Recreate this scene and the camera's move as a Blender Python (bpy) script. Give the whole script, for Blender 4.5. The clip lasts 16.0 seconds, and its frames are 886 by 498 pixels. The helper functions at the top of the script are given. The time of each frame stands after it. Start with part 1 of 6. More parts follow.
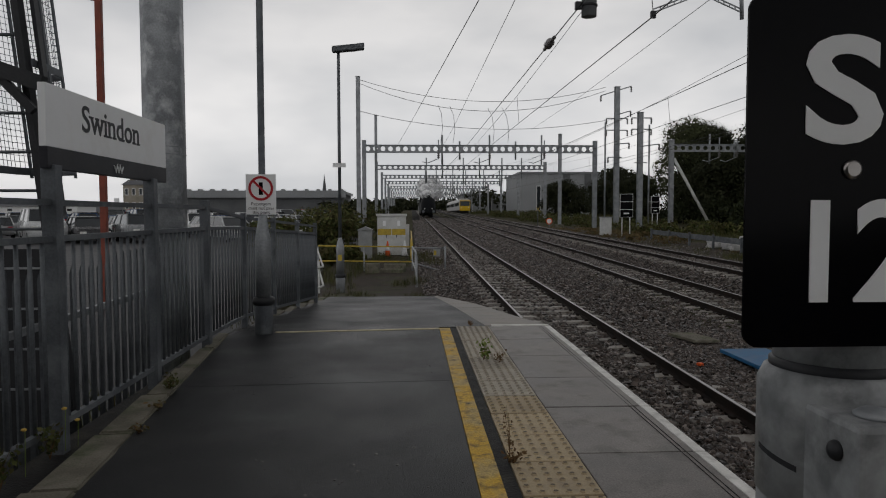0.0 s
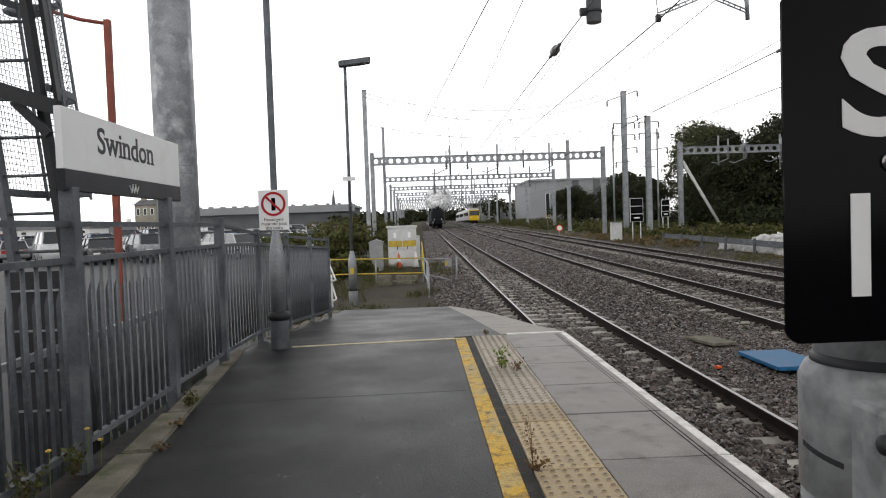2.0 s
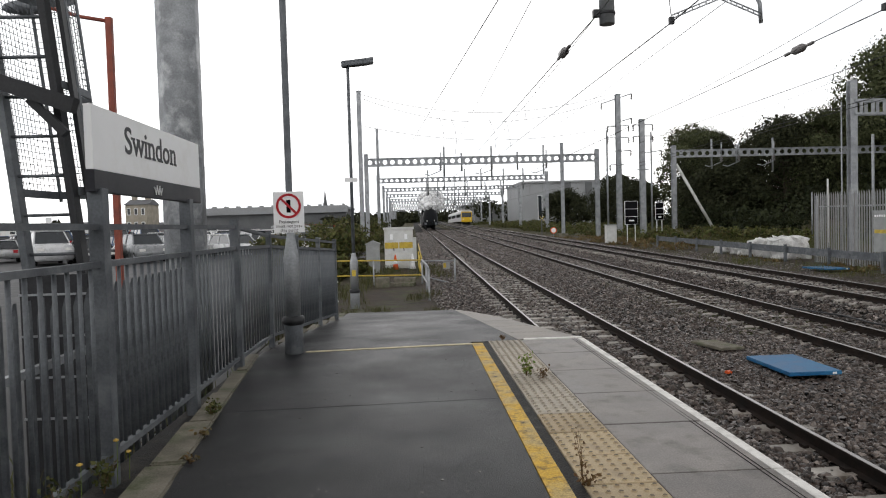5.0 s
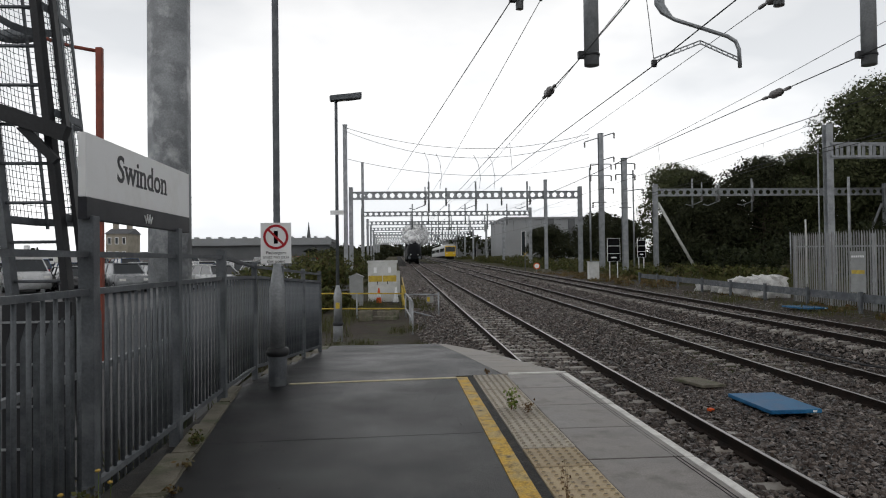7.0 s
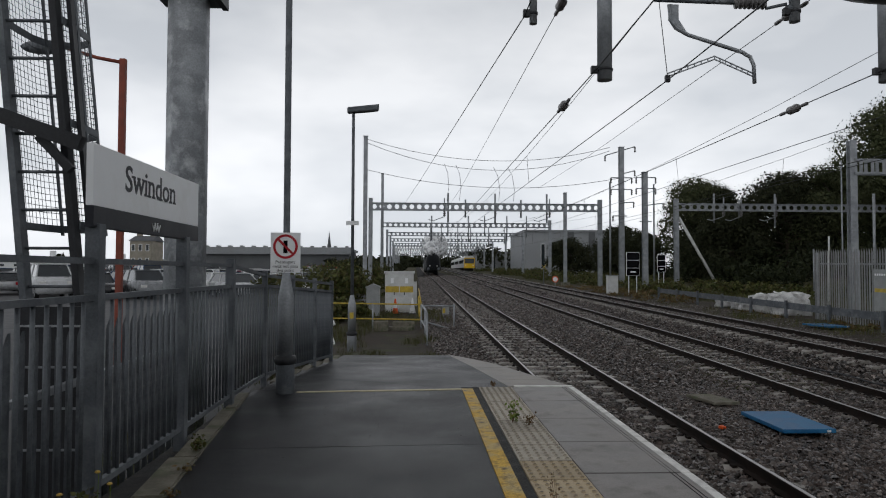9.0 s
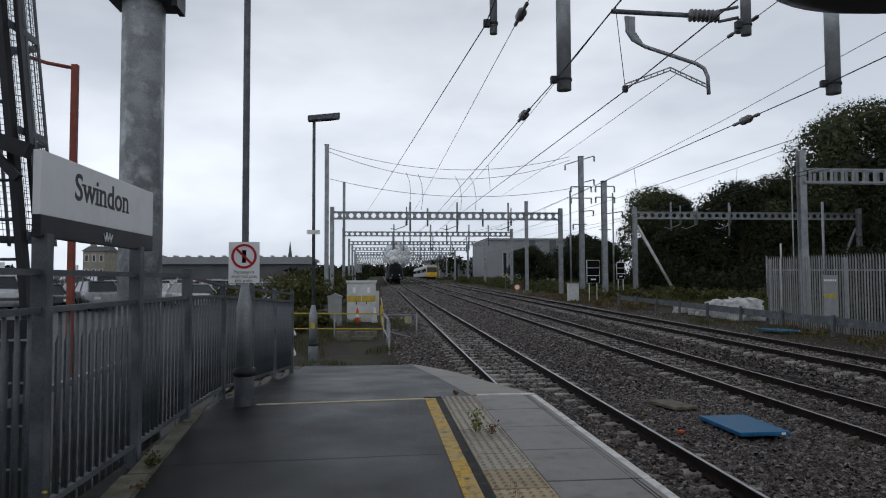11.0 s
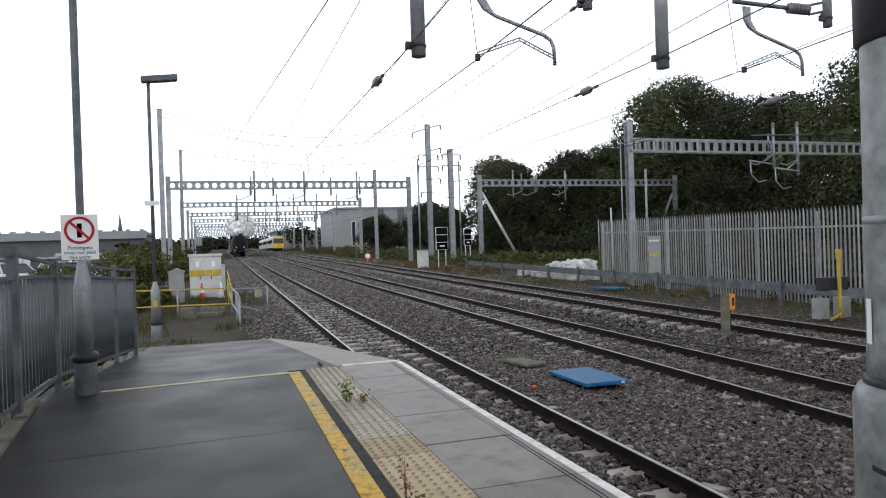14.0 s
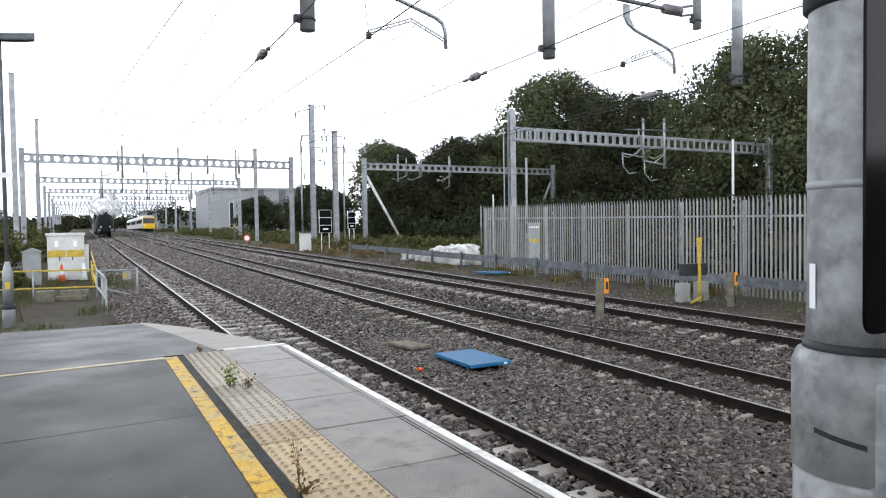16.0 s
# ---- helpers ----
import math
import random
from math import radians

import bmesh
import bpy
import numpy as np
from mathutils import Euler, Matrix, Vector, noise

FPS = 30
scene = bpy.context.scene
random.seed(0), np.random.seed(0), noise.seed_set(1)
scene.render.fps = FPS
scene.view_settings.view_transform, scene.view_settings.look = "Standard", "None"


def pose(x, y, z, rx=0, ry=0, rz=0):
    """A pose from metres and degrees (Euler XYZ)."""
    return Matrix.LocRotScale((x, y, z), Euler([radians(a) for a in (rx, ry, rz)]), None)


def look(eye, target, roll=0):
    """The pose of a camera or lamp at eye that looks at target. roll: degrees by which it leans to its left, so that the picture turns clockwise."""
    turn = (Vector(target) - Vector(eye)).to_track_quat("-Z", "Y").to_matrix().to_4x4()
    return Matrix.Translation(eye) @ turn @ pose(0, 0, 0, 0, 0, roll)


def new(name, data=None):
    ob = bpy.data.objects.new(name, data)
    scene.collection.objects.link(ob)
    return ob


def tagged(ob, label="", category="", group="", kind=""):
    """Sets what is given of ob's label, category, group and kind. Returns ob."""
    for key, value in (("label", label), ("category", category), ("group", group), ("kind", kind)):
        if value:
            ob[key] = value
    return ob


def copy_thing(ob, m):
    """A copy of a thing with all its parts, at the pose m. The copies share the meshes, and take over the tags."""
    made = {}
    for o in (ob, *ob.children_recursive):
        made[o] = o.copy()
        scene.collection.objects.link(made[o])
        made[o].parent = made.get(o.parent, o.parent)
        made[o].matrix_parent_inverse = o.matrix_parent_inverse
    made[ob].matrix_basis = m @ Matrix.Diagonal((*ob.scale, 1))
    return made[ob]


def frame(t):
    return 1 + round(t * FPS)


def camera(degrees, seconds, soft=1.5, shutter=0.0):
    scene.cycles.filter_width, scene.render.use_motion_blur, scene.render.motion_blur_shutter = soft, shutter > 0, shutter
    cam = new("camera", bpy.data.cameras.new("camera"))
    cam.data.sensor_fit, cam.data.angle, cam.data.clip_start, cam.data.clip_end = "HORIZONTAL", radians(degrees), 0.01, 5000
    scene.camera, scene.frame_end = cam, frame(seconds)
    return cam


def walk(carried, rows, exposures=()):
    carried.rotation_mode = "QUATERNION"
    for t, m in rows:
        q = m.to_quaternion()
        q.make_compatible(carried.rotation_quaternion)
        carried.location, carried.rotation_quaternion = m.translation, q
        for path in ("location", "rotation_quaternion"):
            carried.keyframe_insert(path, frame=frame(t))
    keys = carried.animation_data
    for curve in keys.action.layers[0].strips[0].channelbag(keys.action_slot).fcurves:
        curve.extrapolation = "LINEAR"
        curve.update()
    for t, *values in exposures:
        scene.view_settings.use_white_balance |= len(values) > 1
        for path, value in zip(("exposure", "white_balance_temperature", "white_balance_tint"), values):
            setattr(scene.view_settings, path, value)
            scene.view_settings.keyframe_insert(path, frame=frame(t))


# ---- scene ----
cam = camera(66.1, 16.0, soft=1.1)
EXPOSURES = [(0.0, -1.3, 6600, 11), (0.3, -1.12, 6600, 11), (0.5, -0.55, 6600, 11), (0.8, -0.28, 6600, 11), (1.5, 0.0, 6650, 11), (3.7, 0.03, 6650, 11), (4.0, -0.4, 6650, 11), (4.3, -0.05, 6650, 11), (4.5, 0.0, 6650, 11), (7.0, -0.6, 6550, 10), (8.0, -0.92, 6500, 10), (9.0, -0.98, 6300, 10),
             (11.5, -1.0, 5950, 10), (12.5, -1.02, 5950, 10), (13.05, -1.15, 5950, 10), (13.4, -0.47, 6000, 10), (13.6, -0.22, 6050, 10), (14.5, 0.46, 6250, 10), (16.0, 0.8, 6150, 10)]
PATH = [
    (0, (0.162, -0.504, 1.2), (0.255, 1.491, 1.098), -0.1),
    (0.5, (0.197, -0.478, 1.193), (0.214, 1.522, 1.158), -0.9),
    (1, (0.196, -0.484, 1.195), (0.208, 1.512, 1.075), -0.9),
    (1.5, (0.167, -0.518, 1.206), (0.156, 1.481, 1.135), -1.7),
    (2, (0.134, -0.504, 1.196), (0.197, 1.493, 1.125), -1.9),
    (2.5, (0.094, -0.502, 1.193), (0.168, 1.494, 1.102), -2.3),
    (3, (0.071, -0.46, 1.197), (0.066, 1.539, 1.122), -2.5),
    (3.5, (0.045, -0.434, 1.204), (0.07, 1.566, 1.18), -2.1),
    (4, (-0.009, -0.423, 1.182), (0.137, 1.571, 1.141), -2.2),
    (4.5, (-0.095, -0.375, 1.222), (-0.012, 1.622, 1.148), -1.7),
    (7, (-0.162, -0.418, 1.215), (-0.022, 1.577, 1.247), -0.7),
    (7.5, (-0.132, -0.478, 1.209), (-0.01, 1.517, 1.268), -0.8),
    (8, (-0.09, -0.484, 1.212), (0.017, 1.512, 1.289), -0.5),
    (8.5, (-0.057, -0.499, 1.207), (0.014, 1.499, 1.273), 0.2),
    (9, (-0.039, -0.481, 1.217), (0.043, 1.516, 1.283), 0.2),
    (9.2, (-0.027, -0.477, 1.224), (0.084, 1.519, 1.291), 0.1),
    (11.3, (-0.035, -0.444, 1.216), (0.174, 1.543, 1.323), 0.2),
    (11.5, (-0.038, -0.437, 1.215), (0.183, 1.547, 1.331), 0.5),
    (12, (-0.029, -0.463, 1.205), (0.184, 1.523, 1.312), -0.1),
    (12.5, (-0.029, -0.469, 1.218), (0.206, 1.514, 1.335), -0.3),
    (13, (-0.115, -0.372, 1.221), (0.397, 1.556, 1.361), -1.9),
    (13.5, (-0.168, -0.346, 1.217), (0.503, 1.538, 1.235), -2.8),
    (14, (-0.161, -0.353, 1.212), (0.463, 1.548, 1.204), -1.9),
    (14.5, (-0.128, -0.3, 1.191), (0.666, 1.534, 1.116), -1.0),
    (15, (-0.227, -0.27, 1.191), (0.683, 1.509, 1.111), -1.7),
    (15.5, (-0.255, -0.27, 1.186), (0.626, 1.524, 1.12), -1.9),
    (16, (-0.203, -0.251, 1.182), (0.734, 1.515, 1.12), -0.9),
]
walk(cam, [(t, look(eye, target, roll)) for t, eye, target, roll in PATH], EXPOSURES)

# ---- world and light: a bright overcast sky ----
world = bpy.data.worlds.new("overcast_sky")
scene.world = world
world.use_nodes = True
wn, wl = world.node_tree.nodes, world.node_tree.links
wn.clear()
w_out = wn.new("ShaderNodeOutputWorld")
w_bg = wn.new("ShaderNodeBackground")
w_sky = wn.new("ShaderNodeTexSky")
w_sky.sky_type, w_sky.sun_disc = "NISHITA", False
w_sky.sun_elevation, w_sky.sun_rotation = radians(48), radians(150)
w_sky.air_density, w_sky.dust_density = 1.0, 4.0
w_geo = wn.new("ShaderNodeTexCoord")
w_map = wn.new("ShaderNodeMapping")
w_map.inputs["Scale"].default_value = (1.0, 1.0, 2.6)
w_noise = wn.new("ShaderNodeTexNoise")
w_noise.inputs["Scale"].default_value = 2.2
w_noise.inputs["Detail"].default_value = 5.0
w_noise.inputs["Roughness"].default_value = 0.5
w_ramp = wn.new("ShaderNodeValToRGB")
w_ramp.color_ramp.elements[0].position, w_ramp.color_ramp.elements[0].color = 0.38, (9.2, 9.5, 9.85, 1)
w_ramp.color_ramp.elements[1].position, w_ramp.color_ramp.elements[1].color = 0.62, (13.6, 13.6, 13.6, 1)
w_mix = wn.new("ShaderNodeMixRGB")
w_mix.inputs["Fac"].default_value = 0.93
wl.new(w_geo.outputs["Generated"], w_map.inputs["Vector"])
wl.new(w_map.outputs["Vector"], w_noise.inputs["Vector"])
wl.new(w_noise.outputs["Fac"], w_ramp.inputs["Fac"])
wl.new(w_sky.outputs["Color"], w_mix.inputs["Color1"])
wl.new(w_ramp.outputs["Color"], w_mix.inputs["Color2"])
w_sep = wn.new("ShaderNodeSeparateXYZ")
w_fall = wn.new("ShaderNodeMapRange")
w_fall.inputs["From Min"].default_value, w_fall.inputs["From Max"].default_value = 0.1, 1.0
w_fall.inputs["To Min"].default_value, w_fall.inputs["To Max"].default_value = 1.62, 0.25
w_mul = wn.new("ShaderNodeMixRGB")
w_mul.blend_type = "MULTIPLY"
w_mul.inputs["Fac"].default_value = 1.0
wl.new(w_geo.outputs["Generated"], w_sep.inputs["Vector"])
wl.new(w_sep.outputs["Z"], w_fall.inputs["Value"])
wl.new(w_mix.outputs["Color"], w_mul.inputs["Color1"])
wl.new(w_fall.outputs["Result"], w_mul.inputs["Color2"])
wl.new(w_mul.outputs["Color"], w_bg.inputs["Color"])
w_bg.inputs["Strength"].default_value = 0.1
wl.new(w_bg.outputs["Background"], w_out.inputs["Surface"])

sun_data = bpy.data.lights.new("sun", "SUN")
sun_data.energy, sun_data.angle, sun_data.color = 0.4, radians(25), (1.0, 0.97, 0.93)
sun = new("sun", sun_data)
sun.matrix_world = look((-20, -30, 45), (0, 0, 0))

# ---- materials ----


def mat(name, color, color2=None, scale=8.0, detail_scale=60.0, rough=0.6, metal=0.0, bump=0.15, bump_dist=0.004,
        stain=None, stain_scale=1.3, rough2=None, vary=0.0, contrast=(0.35, 0.65), spec=0.22, grain=0.35):
    """A surface with a grain, a second colour in patches, stains, relief and uneven gloss."""
    m = bpy.data.materials.new(name)
    m.use_nodes = True
    n, l = m.node_tree.nodes, m.node_tree.links
    b = n["Principled BSDF"]
    tc = n.new("ShaderNodeTexCoord")
    n1 = n.new("ShaderNodeTexNoise")
    n1.inputs["Scale"].default_value, n1.inputs["Detail"].default_value = scale, 6.0
    l.new(tc.outputs["Object"], n1.inputs["Vector"])
    n2 = n.new("ShaderNodeTexNoise")
    n2.inputs["Scale"].default_value, n2.inputs["Detail"].default_value = detail_scale, 3.0
    l.new(tc.outputs["Object"], n2.inputs["Vector"])
    r1 = n.new("ShaderNodeValToRGB")
    c2 = color2 or tuple(c * 0.72 for c in color)
    r1.color_ramp.elements[0].position, r1.color_ramp.elements[0].color = contrast[0], (*c2, 1)
    r1.color_ramp.elements[1].position, r1.color_ramp.elements[1].color = contrast[1], (*color, 1)
    l.new(n1.outputs["Fac"], r1.inputs["Fac"])
    mx = n.new("ShaderNodeMixRGB")
    mx.blend_type = "OVERLAY"
    mx.inputs["Fac"].default_value = grain
    l.new(r1.outputs["Color"], mx.inputs["Color1"])
    l.new(n2.outputs["Fac"], mx.inputs["Color2"])
    last = mx.outputs["Color"]
    if stain:
        n3 = n.new("ShaderNodeTexNoise")
        n3.inputs["Scale"].default_value, n3.inputs["Detail"].default_value = stain_scale, 8.0
        n3.inputs["Roughness"].default_value = 0.65
        l.new(tc.outputs["Object"], n3.inputs["Vector"])
        r3 = n.new("ShaderNodeValToRGB")
        r3.color_ramp.elements[0].position, r3.color_ramp.elements[0].color = 0.5, (0, 0, 0, 1)
        r3.color_ramp.elements[1].position, r3.color_ramp.elements[1].color = 0.72, (1, 1, 1, 1)
        l.new(n3.outputs["Fac"], r3.inputs["Fac"])
        ms = n.new("ShaderNodeMixRGB")
        ms.inputs["Color2"].default_value = (*stain, 1)
        l.new(r3.outputs["Color"], ms.inputs["Fac"])
        l.new(last, ms.inputs["Color1"])
        last = ms.outputs["Color"]
    if vary:
        oi = n.new("ShaderNodeObjectInfo")
        hv = n.new("ShaderNodeHueSaturation")
        mr = n.new("ShaderNodeMapRange")
        mr.inputs["To Min"].default_value, mr.inputs["To Max"].default_value = 1 - vary, 1 + vary
        l.new(oi.outputs["Random"], mr.inputs["Value"])
        l.new(mr.outputs["Result"], hv.inputs["Value"])
        l.new(last, hv.inputs["Color"])
        last = hv.outputs["Color"]
    l.new(last, b.inputs["Base Color"])
    rr = n.new("ShaderNodeMapRange")
    rr.inputs["From Min"].default_value, rr.inputs["From Max"].default_value = 0.3, 0.7
    rr.inputs["To Min"].default_value = rough
    rr.inputs["To Max"].default_value = rough2 if rough2 is not None else min(1, rough + 0.15)
    l.new(n1.outputs["Fac"], rr.inputs["Value"])
    l.new(rr.outputs["Result"], b.inputs["Roughness"])
    b.inputs["Metallic"].default_value = metal
    b.inputs["Specular IOR Level"].default_value = spec
    if bump:
        bp = n.new("ShaderNodeBump")
        bp.inputs["Strength"].default_value, bp.inputs["Distance"].default_value = bump, bump_dist
        l.new(n2.outputs["Fac"], bp.inputs["Height"])
        l.new(bp.outputs["Normal"], b.inputs["Normal"])
    return m


def random_mat(name, colors, rough=0.5, metal=0.0, island=False, bump=0.0, mottle=0.25, mscale=30.0, spec=0.15):
    """A surface whose colour differs from piece to piece."""
    m = bpy.data.materials.new(name)
    m.use_nodes = True
    n, l = m.node_tree.nodes, m.node_tree.links
    b = n["Principled BSDF"]
    src = n.new("ShaderNodeNewGeometry").outputs["Random Per Island"] if island else n.new("ShaderNodeObjectInfo").outputs["Random"]
    r = n.new("ShaderNodeValToRGB")
    e = r.color_ramp.elements
    r.color_ramp.interpolation = "LINEAR" if island else "CONSTANT"
    while len(e) < len(colors):
        e.new(0.5)
    for i, c in enumerate(colors):
        e[i].position, e[i].color = i / (len(colors) - (1 if island else 0)), (*c, 1)
    l.new(src, r.inputs["Fac"])
    tc = n.new("ShaderNodeTexCoord")
    nz = n.new("ShaderNodeTexNoise")
    nz.inputs["Scale"].default_value, nz.inputs["Detail"].default_value = mscale, 4.0
    l.new(tc.outputs["Object"], nz.inputs["Vector"])
    mx = n.new("ShaderNodeMixRGB")
    mx.blend_type = "OVERLAY"
    mx.inputs["Fac"].default_value = mottle
    l.new(r.outputs["Color"], mx.inputs["Color1"])
    l.new(nz.outputs["Fac"], mx.inputs["Color2"])
    l.new(mx.outputs["Color"], b.inputs["Base Color"])
    b.inputs["Roughness"].default_value, b.inputs["Metallic"].default_value = rough, metal
    b.inputs["Specular IOR Level"].default_value = spec
    if bump:
        bp = n.new("ShaderNodeBump")
        bp.inputs["Strength"].default_value, bp.inputs["Distance"].default_value = bump, 0.01
        l.new(nz.outputs["Fac"], bp.inputs["Height"])
        l.new(bp.outputs["Normal"], b.inputs["Normal"])
    return m


M_ASPHALT = mat("wet_asphalt", (0.0145, 0.015, 0.0165), (0.0075, 0.008, 0.009), 1.3, 190, 0.30, bump=0.9, bump_dist=0.0035, rough2=0.5, grain=0.98, stain=(0.026, 0.026, 0.027), stain_scale=0.8, spec=0.16)
M_DAMP = mat("damp_black_filler", (0.02, 0.019, 0.018), (0.009, 0.009, 0.009), 6, 90, 0.55, bump=0.8, bump_dist=0.006, stain=(0.05, 0.045, 0.036), stain_scale=5, spec=0.15)
M_YELLOW = mat("worn_yellow_paint", (0.60, 0.37, 0.045), (0.47, 0.34, 0.12), 5, 120, 0.5, bump=0.6, bump_dist=0.005, stain=(0.05, 0.043, 0.036), stain_scale=13, grain=0.7, contrast=(0.42, 0.58))
M_OLDLINE = mat("faded_line_paint", (0.58, 0.52, 0.36), (0.42, 0.36, 0.22), 12, 150, 0.5, stain=(0.08, 0.075, 0.07), stain_scale=9)
M_TACTILE = mat("buff_tactile_concrete", (0.46, 0.36, 0.22), (0.34, 0.27, 0.17), 4.5, 120, 0.45, bump=0.3, stain=(0.19, 0.165, 0.135), stain_scale=4.5, vary=0.14, grain=0.5)
# greyer than the buff slabs, for the seven furthest ones
M_TACTILE_GREY = mat("worn_grey_tactile_concrete", (0.42, 0.375, 0.30), (0.29, 0.26, 0.215), 4.5, 120, 0.45, bump=0.3, stain=(0.17, 0.155, 0.135), stain_scale=5.5, vary=0.16, grain=0.5)
M_STUD = mat("worn_stud_top", (0.15, 0.112, 0.07), (0.09, 0.07, 0.045), 9, 120, 0.5, vary=0.1)
M_COPING = mat("grey_coping_concrete", (0.255, 0.236, 0.222), (0.155, 0.142, 0.134), 3.2, 110, 0.34, bump=0.35, rough2=0.6, stain=(0.11, 0.102, 0.095), stain_scale=4.4, vary=0.16, grain=0.6)
M_WHITE = mat("worn_white_paint", (0.80, 0.79, 0.76), (0.64, 0.63, 0.60), 8, 120, 0.5, stain=(0.42, 0.41, 0.39), stain_scale=7)
M_BEIGE = mat("beige_ramp_concrete", (0.27, 0.245, 0.215), (0.18, 0.165, 0.148), 2.0, 120, 0.4, stain=(0.15, 0.14, 0.12))
M_KERB = mat("mossy_kerb_concrete", (0.20, 0.185, 0.15), (0.12, 0.11, 0.085), 5, 90, 0.75, bump=0.6, bump_dist=0.01, stain=(0.055, 0.075, 0.03), stain_scale=3.5)
M_BRICKWORK = mat("dark_platform_wall", (0.10, 0.09, 0.085), (0.06, 0.055, 0.05), 6, 70, 0.8, bump=0.5)
# bed colour taken near black to paint in the shade between stones
M_BALLAST_GAPS = mat("ballast_bed", (0.022, 0.018, 0.016), (0.007, 0.006, 0.006), 22, 60, 0.75, bump=1.0, bump_dist=0.06, stain=(0.028, 0.02, 0.015), stain_scale=0.5)
M_SLEEPER = mat("concrete_sleeper", (0.42, 0.40, 0.37), (0.26, 0.245, 0.22), 5, 80, 0.6, stain=(0.13, 0.105, 0.085), stain_scale=2.5, vary=0.2)
M_RAIL = mat("rusty_rail_side", (0.024, 0.017, 0.014), (0.011, 0.009, 0.008), 6, 60, 0.75, spec=0.12)
M_RAILTOP = mat("polished_rail_head", (0.40, 0.39, 0.385), (0.27, 0.25, 0.235), 3, 40, 0.28, metal=1.0, bump=0.0)
M_GALV = mat("galvanised_steel", (0.33, 0.345, 0.36), (0.22, 0.232, 0.245), 3.0, 45, 0.45, metal=0.45, bump=0.08, stain=(0.42, 0.435, 0.45), stain_scale=1.8)
M_SPANGLE = mat("mottled_galvanised_steel", (0.30, 0.31, 0.315), (0.20, 0.207, 0.213), 17, 60, 0.42, metal=0.25, bump=0.1, stain=(0.42, 0.43, 0.435), stain_scale=14, contrast=(0.44, 0.56))
M_COLUMN = mat("blotched_galvanised_column", (0.30, 0.315, 0.33), (0.20, 0.21, 0.222), 3.0, 45, 0.45, metal=0.2, bump=0.08, stain=(0.62, 0.635, 0.65), stain_scale=2.4, contrast=(0.42, 0.58))
M_GALVD = mat("weathered_grey_steel", (0.135, 0.147, 0.16), (0.088, 0.096, 0.106), 5, 70, 0.5, metal=0.3, bump=0.1, stain=(0.20, 0.21, 0.22), stain_scale=2.5)
M_DARK = mat("dark_painted_steel", (0.035, 0.036, 0.04), (0.022, 0.023, 0.025), 4, 60, 0.4, bump=0.05)
M_BLACK = mat("black_sign_face", (0.003, 0.003, 0.004), (0.002, 0.002, 0.003), 4, 90, 0.1, bump=0.0, rough2=0.14, spec=0.06)
M_SIGNW = mat("white_sign_face", (0.82, 0.83, 0.84), (0.78, 0.79, 0.80), 3, 60, 0.4, bump=0.0, stain=(0.72, 0.72, 0.71), stain_scale=3, grain=0.08)
M_NAVY = mat("charcoal_sign_band", (0.026, 0.027, 0.033), (0.021, 0.022, 0.027), 3, 60, 0.4, bump=0.0)
M_RED = mat("red_sign_paint", (0.42, 0.02, 0.03), (0.35, 0.02, 0.025), 5, 60, 0.4, bump=0.0)
M_REDPOST = mat("red_oxide_post", (0.27, 0.075, 0.05), (0.19, 0.055, 0.04), 5, 60, 0.55)
M_BLUE = mat("blue_plastic", (0.015, 0.13, 0.29), (0.01, 0.09, 0.21), 4, 60, 0.4, stain=(0.03, 0.15, 0.28), stain_scale=4)
M_ORANGE = mat("orange_plastic", (0.75, 0.30, 0.03), (0.6, 0.22, 0.02), 6, 60, 0.45)
M_CONE = mat("orange_cone", (0.75, 0.12, 0.03), (0.6, 0.09, 0.02), 6, 60, 0.45)
M_YSTEEL = mat("yellow_painted_rail", (0.55, 0.40, 0.06), (0.40, 0.29, 0.05), 6, 60, 0.4)
M_CABINET = mat("pale_cabinet_paint", (0.62, 0.63, 0.62), (0.5, 0.51, 0.5), 3, 50, 0.45, stain=(0.36, 0.35, 0.31), stain_scale=1.5)
M_GREYCAB = mat("grey_cabinet_paint", (0.30, 0.31, 0.31), (0.24, 0.25, 0.25), 3, 50, 0.5)
M_GRASS_GROUND = mat("rough_grass_ground", (0.0450, 0.0510, 0.0180), (0.0600, 0.0510, 0.0300), 1.2, 25, 0.9, bump=1.0, bump_dist=0.1, stain=(0.0780, 0.0600, 0.0360), stain_scale=0.35)
M_DIRT = mat("damp_dirt", (0.07, 0.055, 0.043), (0.032, 0.026, 0.022), 3, 50, 0.8, bump=0.9, bump_dist=0.03, stain=(0.06, 0.075, 0.025), stain_scale=1.0)
M_CARPARK = mat("car_park_asphalt", (0.045, 0.045, 0.047), (0.03, 0.03, 0.032), 2, 60, 0.5)
M_BARK = mat("bark", (0.075, 0.06, 0.045), (0.04, 0.032, 0.025), 9, 40, 0.9, bump=0.8, bump_dist=0.03)
M_LEAF = random_mat("leaves", [(0.016, 0.020, 0.010), (0.025, 0.030, 0.014), (0.039, 0.042, 0.020), (0.022, 0.025, 0.012)], 0.75, island=True)
M_WILLOW = random_mat("willow_leaves", [(0.041, 0.050, 0.022), (0.061, 0.071, 0.032), (0.088, 0.095, 0.046), (0.051, 0.060, 0.027)], 0.75, island=True)
# undergrowth leaf tones darkened to carry the shade below the crowns
M_UNDERSHADE = random_mat("dark_undergrowth_leaves", [(0.011, 0.016, 0.007), (0.020, 0.026, 0.011), (0.030, 0.036, 0.014), (0.016, 0.020, 0.008)], 0.75, island=True)
